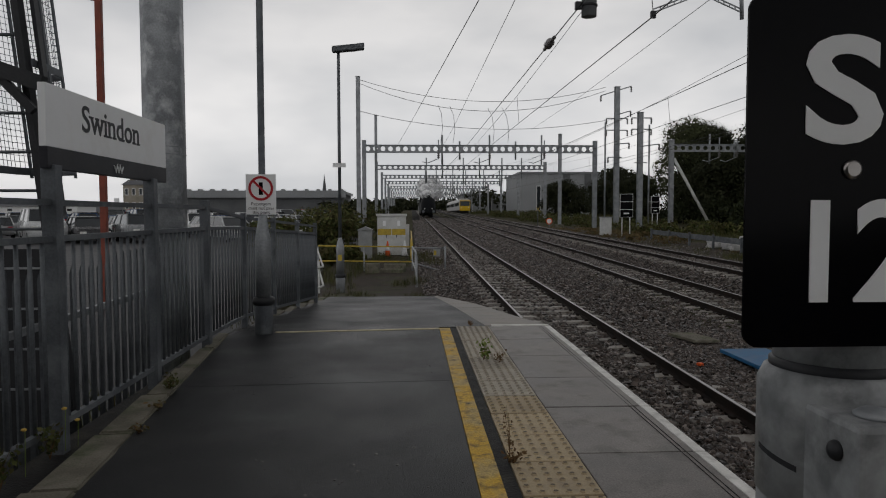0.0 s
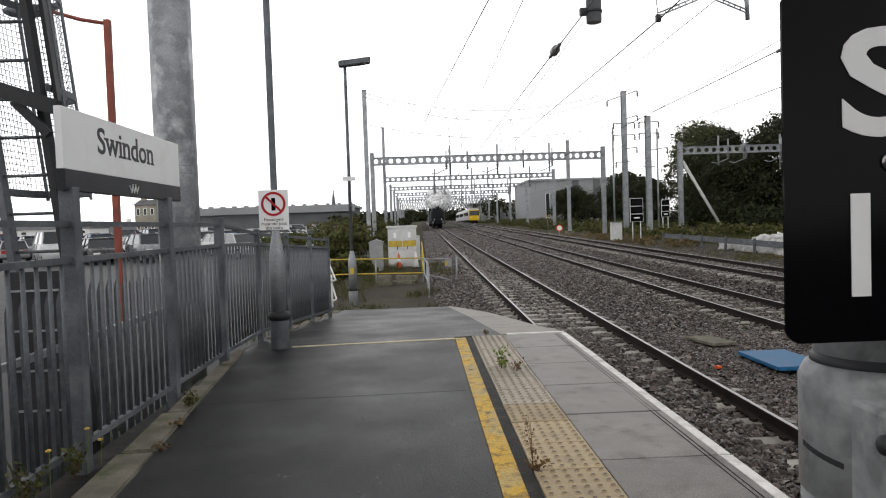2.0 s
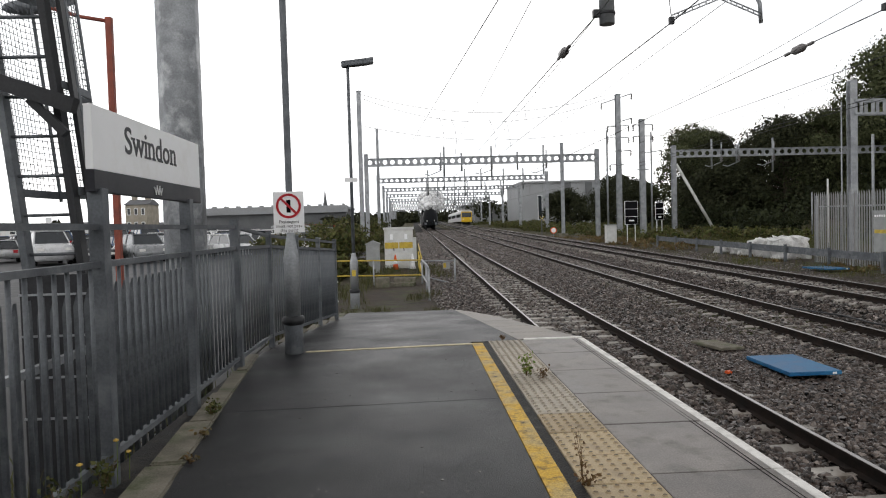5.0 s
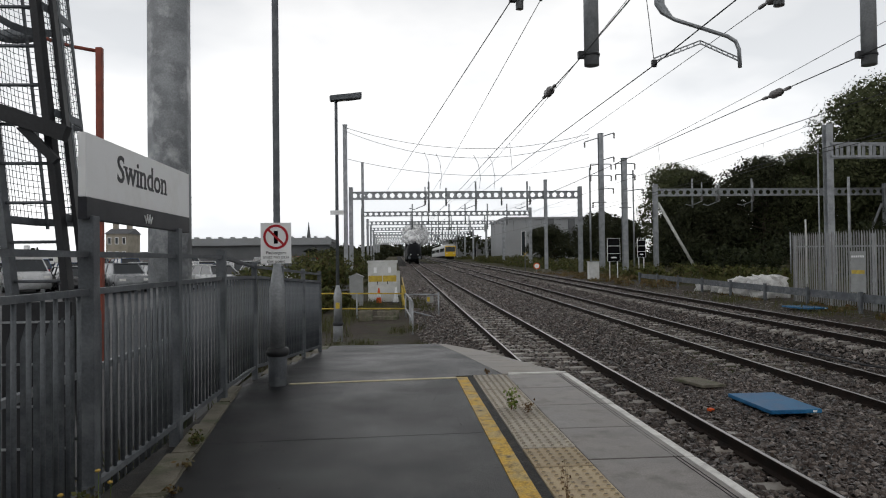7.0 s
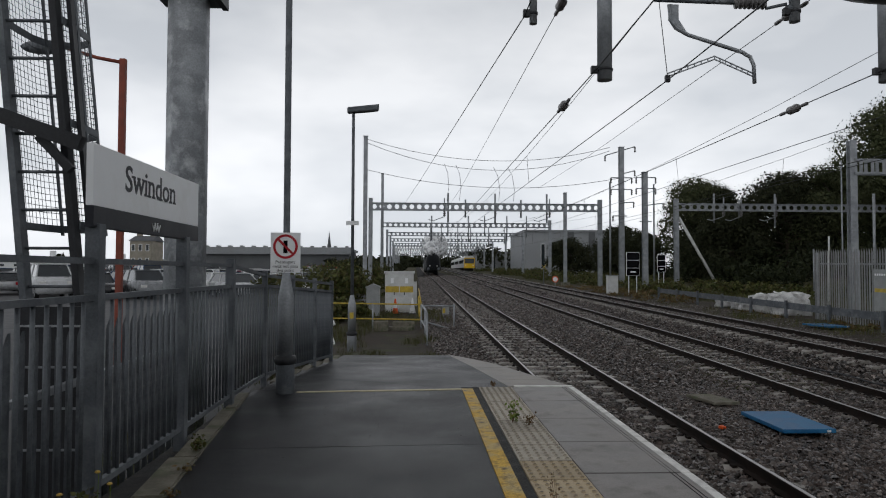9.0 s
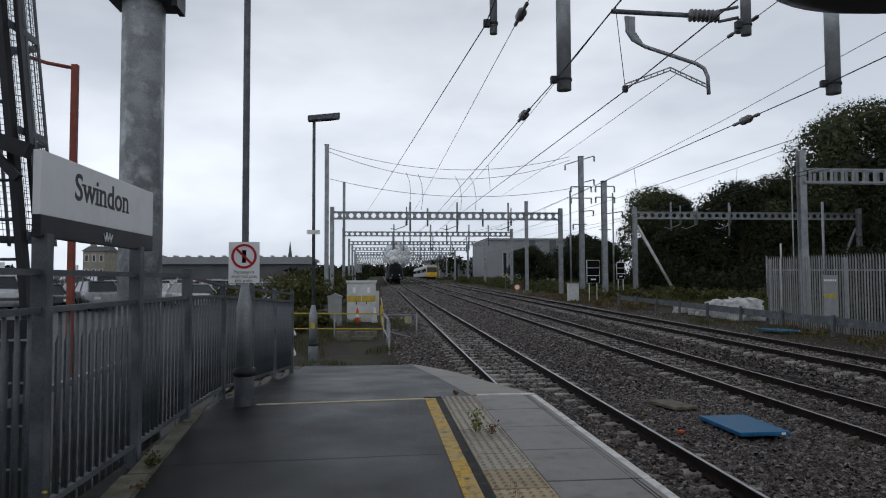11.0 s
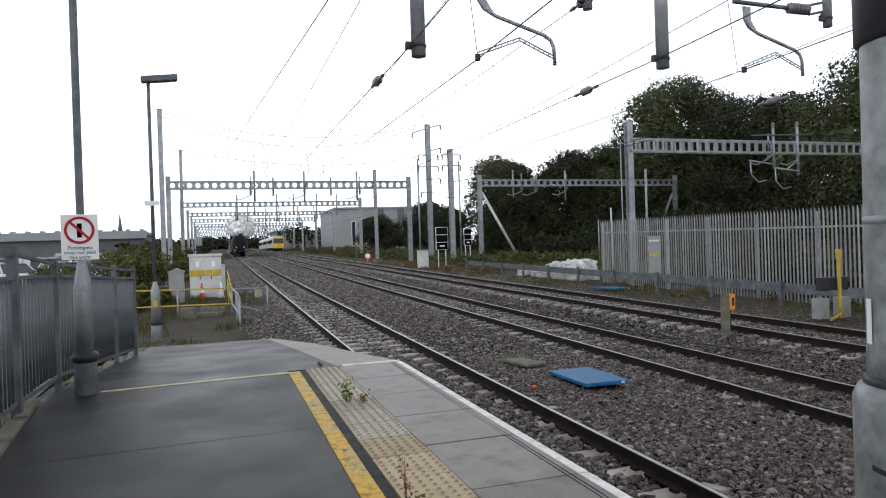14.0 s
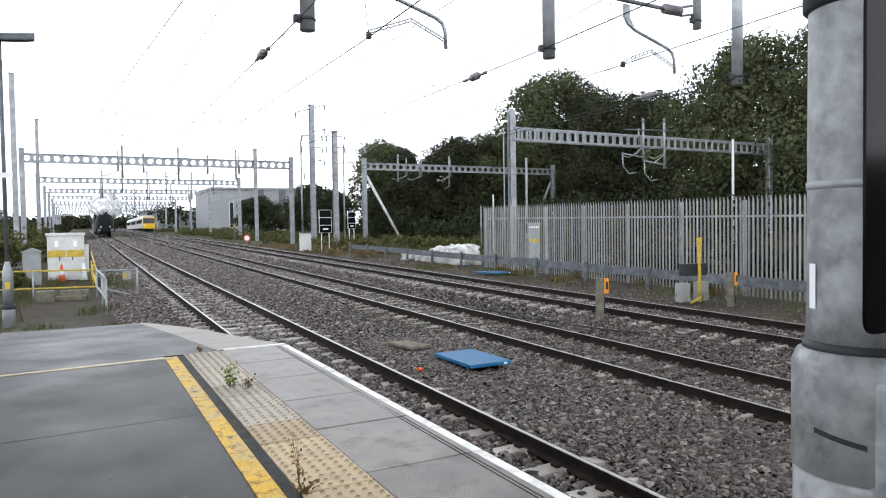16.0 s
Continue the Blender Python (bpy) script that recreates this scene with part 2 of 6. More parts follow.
M_SHRUB = random_mat("shrub_leaves", [(0.0238, 0.0326, 0.0102), (0.0646, 0.0782, 0.0218), (0.1088, 0.1088, 0.0374), (0.0578, 0.0442, 0.0204), (0.0816, 0.0952, 0.0272)], 0.7, island=True)
M_STONE = random_mat("ballast_stones", [(0.0073, 0.0055, 0.0047), (0.0330, 0.0247, 0.0206), (0.0781, 0.0603, 0.0514), (0.0312, 0.0179, 0.0118), (0.1377, 0.1105, 0.0964), (0.0165, 0.0123, 0.0111), (0.2846, 0.2422, 0.2134)], 0.36, island=True, spec=0.4)
M_DRYLEAF = random_mat("dry_weeds", [(0.0975, 0.0525, 0.0225), (0.1650, 0.1125, 0.0525), (0.0750, 0.0750, 0.0263), (0.1950, 0.1425, 0.0750)], 0.7, island=True)
M_PAINTS = [mat("car_paint_" + n, c, tuple(v * 0.9 for v in c), 2, 20, 0.2, bump=0.0, spec=0.5) for n, c in (
    ("silver", (0.5, 0.51, 0.52)), ("black", (0.02, 0.02, 0.023)), ("grey", (0.2, 0.21, 0.22)), ("white", (0.75, 0.75, 0.75)), ("blue", (0.03, 0.07, 0.16)), ("red", (0.33, 0.03, 0.03)))]
M_GLASS = mat("dark_car_glass", (0.03, 0.035, 0.04), (0.02, 0.024, 0.028), 2, 20, 0.04, bump=0.0, rough2=0.06, spec=1.0)
M_TYRE = mat("tyre_rubber", (0.02, 0.02, 0.02), (0.014, 0.014, 0.014), 8, 60, 0.85)
M_BRICK = mat("red_brick", (0.30, 0.13, 0.085), (0.22, 0.10, 0.07), 2, 25, 0.85, bump=0.3)
M_SLATE = mat("slate_roof", (0.13, 0.135, 0.145), (0.09, 0.093, 0.1), 2, 30, 0.6)
M_CLAD = mat("grey_cladding", (0.30, 0.31, 0.32), (0.25, 0.26, 0.27), 0.4, 6, 0.6, stain=(0.23, 0.235, 0.24), stain_scale=0.2)
M_CLADD = mat("dark_cladding", (0.13, 0.135, 0.14), (0.10, 0.104, 0.11), 0.4, 6, 0.6)
M_STONEWALL = mat("weathered_stone", (0.33, 0.30, 0.25), (0.24, 0.22, 0.18), 1, 12, 0.85)
M_WINDOW = mat("dark_window_glass", (0.03, 0.035, 0.04), (0.02, 0.024, 0.028), 1, 10, 0.08, bump=0.0, spec=0.5)
M_PORC = mat("grey_porcelain", (0.20, 0.19, 0.19), (0.14, 0.135, 0.135), 5, 40, 0.25, bump=0.0)
M_WIRE = mat("dark_wire", (0.03, 0.03, 0.032), (0.02, 0.02, 0.021), 5, 40, 0.5, bump=0.0)
M_SACK = mat("white_sack_fabric", (0.78, 0.78, 0.77), (0.55, 0.55, 0.55), 3, 30, 0.8, bump=0.8, bump_dist=0.04, stain=(0.25, 0.24, 0.22), stain_scale=2)
M_TRAINY = mat("yellow_train_front", (0.7, 0.45, 0.02), (0.6, 0.38, 0.02), 2, 20, 0.3)
M_TRAING = mat("pale_train_side", (0.5, 0.5, 0.5), (0.42, 0.43, 0.44), 2, 20, 0.35)
M_LOCO = mat("black_loco_paint", (0.012, 0.013, 0.015), (0.008, 0.009, 0.01), 2, 20, 0.5, spec=0.06)
M_LAMPWHITE = mat("white_lamp_glass", (0.75, 0.75, 0.72), None, 4, 20, 0.2, bump=0.0)

# ---- building helpers ----


def box(bm, x0, y0, z0, x1, y1, z1, bevel=0.0):
    r = bmesh.ops.create_cube(bm, size=1.0)
    for v in r["verts"]:
        v.co = ((x0 + x1) / 2 + v.co.x * (x1 - x0), (y0 + y1) / 2 + v.co.y * (y1 - y0), (z0 + z1) / 2 + v.co.z * (z1 - z0))
    if bevel:
        edges = list({e for v in r["verts"] for e in v.link_edges})
        bmesh.ops.bevel(bm, geom=edges, offset=bevel, segments=2, affect="EDGES", profile=0.7)
    return bm


def obox(bm, p, q, w, h, up=(0, 0, 1)):
    """A bar of width w and height h from p to q."""
    p, q = Vector(p), Vector(q)
    d = (q - p).normalized()
    s = d.cross(Vector(up))
    s = (s if s.length > 1e-6 else d.cross(Vector((1, 0, 0)))).normalized()
    u = s.cross(d).normalized()
    vs = []
    for e in (p, q):
        for a, b in ((-1, -1), (1, -1), (1, 1), (-1, 1)):
            vs.append(bm.verts.new(e + s * (a * w / 2) + u * (b * h / 2)))
    for f in ((3, 2, 1, 0), (4, 5, 6, 7), (0, 1, 5, 4), (1, 2, 6, 5), (2, 3, 7, 6), (3, 0, 4, 7)):
        bm.faces.new([vs[i] for i in f])
    return bm


def tube(bm, points, r, seg=8, r2=None, cap=True):
    """A round bar along points; its radius runs from r to r2."""
    pts = [Vector(p) for p in points]
    n = len(pts)
    rings = []
    ref = None
    for i, p in enumerate(pts):
        d = (pts[min(i + 1, n - 1)] - pts[max(i - 1, 0)]).normalized()
        if ref is None:
            ref = d.cross(Vector((0, 0, 1)))
            if ref.length < 1e-4:
                ref = Vector((1, 0, 0))
        s = (ref - d * ref.dot(d)).normalized()
        ref = s
        u = d.cross(s)
        rad = r if r2 is None else r + (r2 - r) * i / max(1, n - 1)
        rings.append([bm.verts.new(p + (s * math.cos(a) + u * math.sin(a)) * rad) for a in (2 * math.pi * k / seg for k in range(seg))])
    for a, b in zip(rings, rings[1:]):
        for k in range(seg):
            f = bm.faces.new((a[k], a[(k + 1) % seg], b[(k + 1) % seg], b[k]))
            f.smooth = seg > 5
    if cap:
        bm.faces.new(rings[0][::-1])
        bm.faces.new(rings[-1])
    return bm


def lathe(bm, profile, seg=20, at=(0, 0, 0)):
    """A turned body round the upright axis from (radius, height) pairs."""
    rings = [[bm.verts.new((at[0] + r * math.cos(2 * math.pi * k / seg), at[1] + r * math.sin(2 * math.pi * k / seg), at[2] + z)) for k in range(seg)] for r, z in profile]
    for a, b in zip(rings, rings[1:]):
        for k in range(seg):
            bm.faces.new((a[k], a[(k + 1) % seg], b[(k + 1) % seg], b[k])).smooth = True
    bm.faces.new(rings[0][::-1])
    bm.faces.new(rings[-1])
    return bm


def prism(bm, pts, z0, z1):
    """A plate with the outline pts between two heights; z may be a function of (x, y)."""
    f0 = z0 if callable(z0) else (lambda x, y: z0)
    f1 = z1 if callable(z1) else (lambda x, y: z1)
    lo = [bm.verts.new((x, y, f0(x, y))) for x, y in pts]
    hi = [bm.verts.new((x, y, f1(x, y))) for x, y in pts]
    bm.faces.new(hi)
    bm.faces.new(lo[::-1])
    n = len(pts)
    for i in range(n):
        bm.faces.new((lo[i], lo[(i + 1) % n], hi[(i + 1) % n], hi[i]))
    return bm


def hsection(bm, x, y, z0, z1, a, f=0.03, web=0.02):
    """An upright H-section column, 2a wide."""
    pts = [(-a, -a), (a, -a), (a, -a + f), (web, -a + f), (web, a - f), (a, a - f), (a, a), (-a, a), (-a, a - f), (-web, a - f), (-web, -a + f), (-a, -a + f)]
    return prism(bm, [(x + px, y + py) for px, py in pts], z0, z1)


def mesh_of(name, bm, material):
    bmesh.ops.recalc_face_normals(bm, faces=bm.faces)
    me = bpy.data.meshes.new(name)
    bm.to_mesh(me)
    bm.free()
    for m in (material if isinstance(material, (list, tuple)) else [material]):
        me.materials.append(m)
    return me


def part(name, bm, material, parent=None, label=""):
    """One mesh object, under its thing or part."""
    ob = new(name, mesh_of(name, bm, material))
    if parent:
        ob.parent = parent
    return tagged(ob, label)


def thing(name, at, label, category, group="", rz=0.0, kind=""):
    ob = new(name)
    ob.empty_display_size = 0.2
    ob.matrix_basis = pose(*at, 0, 0, rz)
    return tagged(ob, label, category, group, kind)


def piece(name, me, parent, m):
    """One more object on a shared mesh."""
    ob = new(name, me)
    ob.parent = parent
    ob.matrix_basis = m
    return ob


def B():
    return bmesh.new()


def letters(text, size, parent, m, material, name="lettering", depth=0.002, squeeze=1.0, spread=1.0, bold=0.0):
    """Words in the built-in font as a mesh, centred at m, in its xz plane."""
    cu = bpy.data.curves.new(name, "FONT")
    cu.body, cu.size, cu.extrude, cu.align_x, cu.align_y = text, size, depth, "CENTER", "CENTER"
    cu.resolution_u, cu.space_character, cu.offset = 4, spread, bold
    tmp = bpy.data.objects.new(name, cu)
    scene.collection.objects.link(tmp)
    me = bpy.data.meshes.new_from_object(tmp.evaluated_get(bpy.context.evaluated_depsgraph_get()))
    bpy.data.objects.remove(tmp)
    me.materials.clear()
    me.materials.append(material)
    me.transform(Matrix.Diagonal((squeeze, 1, 1, 1)))
    ob = new(name, me)
    ob.parent = parent
    ob.matrix_basis = m @ pose(0, 0, 0, 90, 0, 0)
    return ob


SLOPE = 0.0144


def gz(y):
    """Height of the ballast along the line, which climbs gently."""
    return -1.178 + SLOPE * (min(max(y, -5), 300) - 5)


def dip(x):
    """The middle line lies a little lower and the far line a little higher than the near one."""
    knots = ((4.6, 0.0), (7.0, -0.13), (9.2, -0.13), (10.6, 0.12), (12.8, 0.12), (14.2, 0.0))
    for (a, za), (b, zb) in zip(knots, knots[1:]):
        if a <= x <= b:
            return za + (zb - za) * (x - a) / (b - a)
    return 0.0


def lower(y):
    """How far the overhead steelwork and the town fall behind the climb of the line."""
    return 0.04 - 0.006 * y


def far_z(y):
    """Height of the land beside the railway."""
    return -1.09 + 0.0067 * (min(max(y, -5), 300) - 5) + lower(min(y, 300))


# about the camera's position, the centre of the set_back scaling
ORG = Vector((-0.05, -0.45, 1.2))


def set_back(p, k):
    """A place k times as far from the viewpoint, on its own line of sight."""
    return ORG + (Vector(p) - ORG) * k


RAMP = [(-40, 0.0), (6.7, 0.0), (11.4, -0.235), (15.5, -0.66), (20.0, gz(20) - 0.0), (400, gz(300))]


def pz(y):
    """Height of the platform and of the ramp that leaves it."""
    for (a, za), (b, zb) in zip(RAMP, RAMP[1:]):
        if y <= b:
            return za + (zb - za) * (y - a) / (b - a)
    return RAMP[-1][1]


# ---- ground, track bed, car park ----
def sheet(name, xs, ys, zf, material, label, category):
    bm = B()
    grid = [[bm.verts.new((x, y, zf(x, y))) for x in xs] for y in ys]
    for j in range(len(ys) - 1):
        for i in range(len(xs) - 1):
            bm.faces.new((grid[j][i], grid[j][i + 1], grid[j + 1][i + 1], grid[j + 1][i])).smooth = True
    ob = part(name, bm, material)
    return tagged(ob, label, category, kind="structure")


far_x = [-3000, -800, -300, -150, -80, -50, -30, -20, -12, -8, -5, -3, -1, 1, 5, 9, 13, 17, 20, 25, 30, 40, 55, 80, 150, 300, 800, 3000]
far_y = [-60, -20, 0, 5, 10, 15, 20, 30, 40, 60, 80, 120, 180, 240, 300, 500, 1000, 3000]


def park(y):
    """Height of the car park, which climbs away from the platform."""
    return -0.33 + 0.012 * (min(max(y, 0), 170) - 28) - 0.006 * min(max(y, 0), 170)


def ground_height(x, y):
    z = gz(y) - 0.12
    if x < -4:
        z = park(y) - 0.25
    if x > 30:
        z = far_z(y) - 0.12 + min(2.5, (x - 30) * 0.1)
        if y < 130:
            z += max(0.0, min(7.0, (x - 50) * 0.25))
    return z


ground = sheet("ground", far_x, far_y, ground_height, M_GRASS_GROUND, "rough grass and bare earth beside the railway", "ground")
bed_x = [0.38, 1.62, 2.0, 4.6, 5.8, 7.0, 9.2, 9.9, 10.6, 12.8, 13.6, 15.0]
bed_y = [-40 + 4 * i for i in range(86)]


def bed_height(x, y):
    z = gz(y) - 0.035 + dip(x) + 0.03 * noise.noise((x * 0.7, y * 0.7, 0))
    return z - (0.10 if x > 14 else 0.0)


track_bed = sheet("track_bed", bed_x, bed_y, bed_height, M_BALLAST_GAPS, "near-black brown ballast bed with the shade between stones in its colour", "ballast")
car_park = sheet("car_park", [-140, -60, -30, -5.0, -3.2], [-30, 0, 30, 60, 120], lambda x, y: park(y) if x < -4 else gz(y) - 0.06, M_CARPARK, "grey asphalt of the station car park", "car park")

verge = sheet("verge", [14.5, 15.5, 17, 19.2], [-10 + 4 * k for k in range(22)], lambda x, y: gz(y) - 0.075 + 0.04 * noise.noise((x * 1.3, y * 1.3, 5)), M_DIRT, "brown earth and gravel strip beside the far track", "verge")

# ---- platform ----
platform = thing("platform", (0, 0, 0), "station platform with wet black asphalt and concrete edge slabs", "platform", kind="structure")
bm = B()
edge_pts = [(-1.06 - 0.0969 * max(0, y - 0.1) + 0.012 * noise.noise((y * 2.3, 0, 7)) + 0.008 * noise.noise((y * 9, 0, 3)), y) for y in [-2 + 0.12 * k for k in range(71)]]
prism(bm, [(-1.06, -14), (0.452, -14), (0.452, 6.58), (-1.66, 6.58)] + edge_pts[::-1], -0.3, 0.0)
part("asphalt", bm, M_ASPHALT, platform, "wet black asphalt with patches")
bm = B()
ring = [(-1.62, 6.585), (0.45, 6.585), (0.45, 6.70), (0.96, 6.70), (0.78, 9.0), (0.55, 11.35), (-1.25, 11.4), (-1.62, 8.0)]
prism(bm, ring, lambda x, y: pz(y) - 0.3, lambda x, y: pz(y))
part("ramp", bm, M_ASPHALT, platform, "wet asphalt ramp")
lines = [(6.76, 0.962, 1.65), (7.45, 0.905, 1.50), (8.2, 0.845, 1.37), (9.0, 0.782, 1.245), (9.7, 0.712, 1.12), (10.4, 0.643, 0.92), (11.0, 0.584, 0.74), (11.35, 0.553, 0.62)]
for (ya, la, ra), (yb, lb, rb) in zip(lines, lines[1:]):
    bm = B()
    prism(bm, [(la, ya + 0.005), (ra, ya + 0.005), (rb, yb - 0.005), (lb, yb - 0.005)], lambda x, y: pz(y) - 0.3, lambda x, y: pz(y) + 0.002)
    part("ramp_slab", bm, M_BEIGE, platform, "beige concrete ramp edging")
bm = B()
prism(bm, [(1.3, -14), (1.53, -14), (1.53, 6.7), (1.3, 6.7)], -1.2, -0.12)
part("platform_wall", bm, M_BRICKWORK, platform, "dark brick platform wall")
bm = B()
prism(bm, [(1.05, 6.7), (1.48, 6.7), (0.95, 9.6), (0.5, 11.2), (0.2, 11.2)], -1.2, lambda x, y: pz(y) - 0.12)
part("platform_wall", bm, M_BRICKWORK, platform, "dark brick ramp wall")
bm = B()
prism(bm, [(0.455, -14), (0.565, -14), (0.565, 6.62), (0.455, 6.62)], -0.2, 0.004)
part("yellow_line", bm, M_YELLOW, platform, "worn yellow painted safety line")
bm = B()
prism(bm, [(0.565, -14), (0.632, -14), (0.632, 6.68), (0.565, 6.68)], -0.2, -0.004)
part("asphalt_strip", bm, M_DAMP, platform, "narrow strip of dark asphalt")
bm = B()
prism(bm, [(-1.22, 6.42), (0.455, 6.55), (0.455, 6.62), (-1.22, 6.48)], -0.1, 0.005)
part("cross_line", bm, M_OLDLINE, platform, "faded painted cross line")

# unseen wall added behind the camera to darken reflections and near paving
rear = part("wall_rear", box(B(), -7.0, -4.6, -1.2, 1.2, -4.3, 4.4), M_BRICKWORK)
tagged(rear, "added unseen dark wall behind the camera that darkens reflections", "wall", kind="structure")

# ---- tracks ----
TRACKS = (3.14, 8.12, 11.58)


def track(cx, near):
    t = thing("railway_track", (cx, 0, dip(cx)), "railway track with steel rails on concrete sleepers", "railway track", "tracks")
    ya, yb = -30, 300
    for sx in (-0.7525, 0.7525):
        bm = B()
        prof = [(-0.07, 0), (0.07, 0), (0.07, 0.012), (0.012, 0.03), (0.012, 0.11), (0.035, 0.12), (0.035, 0.148), (-0.035, 0.148), (-0.035, 0.12), (-0.012, 0.11), (-0.012, 0.03), (-0.07, 0.012)]
        rows = [[bm.verts.new((sx + x, y, gz(y) + 0.02 + z)) for x, z in prof] for y in (ya, -5, yb)]
        for a, b in zip(rows, rows[1:]):
            for k in range(len(prof)):
                bm.faces.new((a[k], a[(k + 1) % len(prof)], b[(k + 1) % len(prof)], b[k]))
        rail = part("rail", bm, M_RAIL, t)
        bm = B()
        w = [[bm.verts.new((sx + x, y, gz(y) + 0.02 + z)) for x, z in ((-0.024, 0.147), (-0.019, 0.1525), (0.019, 0.1525), (0.024, 0.147))] for y in (ya, -5, yb)]
        for a, b in zip(w, w[1:]):
            for k in range(3):
                bm.faces.new((a[k], a[k + 1], b[k + 1], b[k]))
        part("rail_head", bm, M_RAILTOP, rail, "polished running surface")
    return t


tracks = [track(c, i == 0) for i, c in enumerate(TRACKS)]

# ---- fence along the platform ----
fence = thing("platform_fence", (0, 0, 0), "grey steel bar fence with handrail along the platform", "fence")
FX = -1.71
fence_posts = [(FX, -4.1), (FX, -2.66), (FX, -1.22), (FX, 0.22), (FX, 1.66), (FX, 3.15), (FX, 4.5), (FX, 5.78), (FX, 7.2), (-1.58, 8.2), (-1.45, 9.2), (-1.33, 10.15)]
for i, (x, y) in enumerate(fence_posts):
    z = pz(y)
    tall = i in (5, 6)
    top = 1.46 if tall else (z + (1.33 if y < 7 else 1.24))
    w = 0.038 if y < 6.5 else 0.028
    bm = box(B(), x - w, y - w, z - 0.35, x + w, y + w, top, 0.006)
    part("post", bm, M_GALVD, fence)
for (xa, ya), (xb, yb) in zip(fence_posts, fence_posts[1:]):
    za, zb = pz(ya), pz(yb)
    ha, hb = (1.265 if ya < 7 else 1.19), (1.265 if yb < 7 else 1.19)
    part("handrail", obox(B(), (xa, ya, za + ha), (xb, yb, zb + hb), 0.034, 0.03), M_GALVD, fence)
    part("top_rail", obox(B(), (xa, ya, za + 1.075), (xb, yb, zb + 1.075), 0.034, 0.032), M_GALVD, fence)
    part("bottom_rail", obox(B(), (xa, ya, za + 0.09), (xb, yb, zb + 0.09), 0.034, 0.032), M_GALVD, fence)
bar_mesh = mesh_of("bar", tube(B(), [(0, 0, 0.1), (0, 0, 1.07)], 0.011, 8), M_GALVD)
for (xa, ya), (xb, yb) in zip(fence_posts[1:], fence_posts[2:]):
    n = 13
    for k in range(1, n):
        x, y = xa + (xb - xa) * k / n, ya + (yb - ya) * k / n
        piece("bar", bar_mesh, fence, pose(x, y, pz(y)))
kerb = thing("kerb", (0, 0, 0), "mossy concrete kerb stones under the platform fence", "kerb", kind="structure")
bm = B()
prism(bm, [(-1.80, -14), (-1.0, -14), (-1.0, 0.4), (-1.58, 6.5), (-1.62, 7.4), (-1.25, 11.4), (-1.40, 11.4), (-1.80, 7.4)], lambda x, y: pz(y) - 0.9, lambda x, y: pz(y) - 0.035)
part("channel", bm, M_DAMP, kerb, "near-black drain channel between kerb and fence")
K0, K1 = Vector((-1.06, 0.1, 0)), Vector((-1.675, 6.45, 0))
kd = (K1 - K0).normalized()
for k in range(-4, 8):
    a, b = K0 + kd * (k * 0.79), K0 + kd * (k * 0.79 + 0.775)
    if k < 0:
        a.x = b.x = K0.x
    wdt = max(0.08, 0.28 - 0.024 * max(k, 0))
    q = B()
    obox(q, (a.x - wdt / 2, a.y, -0.06 + random.uniform(-0.006, 0.008)), (b.x - wdt / 2, b.y, -0.06 + random.uniform(-0.006, 0.008)), wdt, 0.14)
    bmesh.ops.bevel(q, geom=list(q.edges), offset=0.012, segments=2, affect="EDGES")
    part("kerb_stone", q, M_KERB, kerb)
for k in range(6):
    f = (k + 0.5) / 6
    x, y = -1.66 + 0.36 * f, 7.35 + 3.7 * f
    part("kerb_stone", box(B(), x - 0.05, y - 0.3, pz(y) - 0.12, x + 0.05, y + 0.3, pz(y) + 0.012, 0.01), M_KERB, kerb)

# ---- station name sign ----
sign = thing("station_sign", (FX, 3.92, 0), "white and charcoal station name sign on fence posts", "station sign")
box_bm = box(B(), -0.02, -0.845, 1.552, 0.02, 0.845, 1.875, 0.004)
part("white_panel", box_bm, M_SIGNW, sign, "white enamel name panel")
part("dark_band", box(B(), -0.022, -0.845, 1.44, 0.022, 0.845, 1.552, 0.004), M_NAVY, sign, "charcoal lower band")
word = letters("Swindon", 0.212, sign, pose(0.021, -0.06, 1.735, 0, 0, 90), M_NAVY, "lettering", 0.001, 1.12, 1.0, 0.0022)
# slab serifs on the feet and shoulders of the upright strokes
vs = [v.co for v in word.data.vertices]
wl, wr = min(v.x for v in vs), max(v.x for v in vs)
flats = {}
for e in word.data.edges:
    a, b = vs[e.vertices[0]], vs[e.vertices[1]]
    if abs(a.y - b.y) < 1e-5 and 0.012 < abs(a.x - b.x) < 0.05:
        flats.setdefault(round((a.y + b.y) / 2, 3), set()).add((round(min(a.x, b.x), 3), round(max(a.x, b.x), 3)))
foot = min(flats)
shoulder = max((k for k in flats if foot + 0.06 < k < foot + 0.13), key=lambda k: len(flats[k]), default=foot)
for level, lift in ((foot, 1), (shoulder, -1)):
    for xa, xb in sorted(flats[level]):
        f = ((xa + xb) / 2 - wl) / (wr - wl)
        if level == foot and 0.13 < f < 0.36:
            continue
        reach_l = 0.014
        reach_r = 0.014 if level == foot or f < 0.36 else 0.0
        part("serif", box(B(), xa - reach_l, min(level, level + lift * 0.013), -0.0012, xb + reach_r, max(level, level + lift * 0.013), 0.0012), M_NAVY, word)

for k, dy in enumerate((-0.055, -0.03, -0.012, 0.012, 0.03, 0.055)):
    tilt, half = (0.012 if k % 2 else -0.012), (0.028 if 0 < k < 5 else 0.018)
    part("logo_bar", obox(B(), (0.0235, dy - tilt, 1.49 - half), (0.0235, dy + tilt, 1.49 + half), 0.004, 0.008, (1, 0, 0)), M_SIGNW, sign)

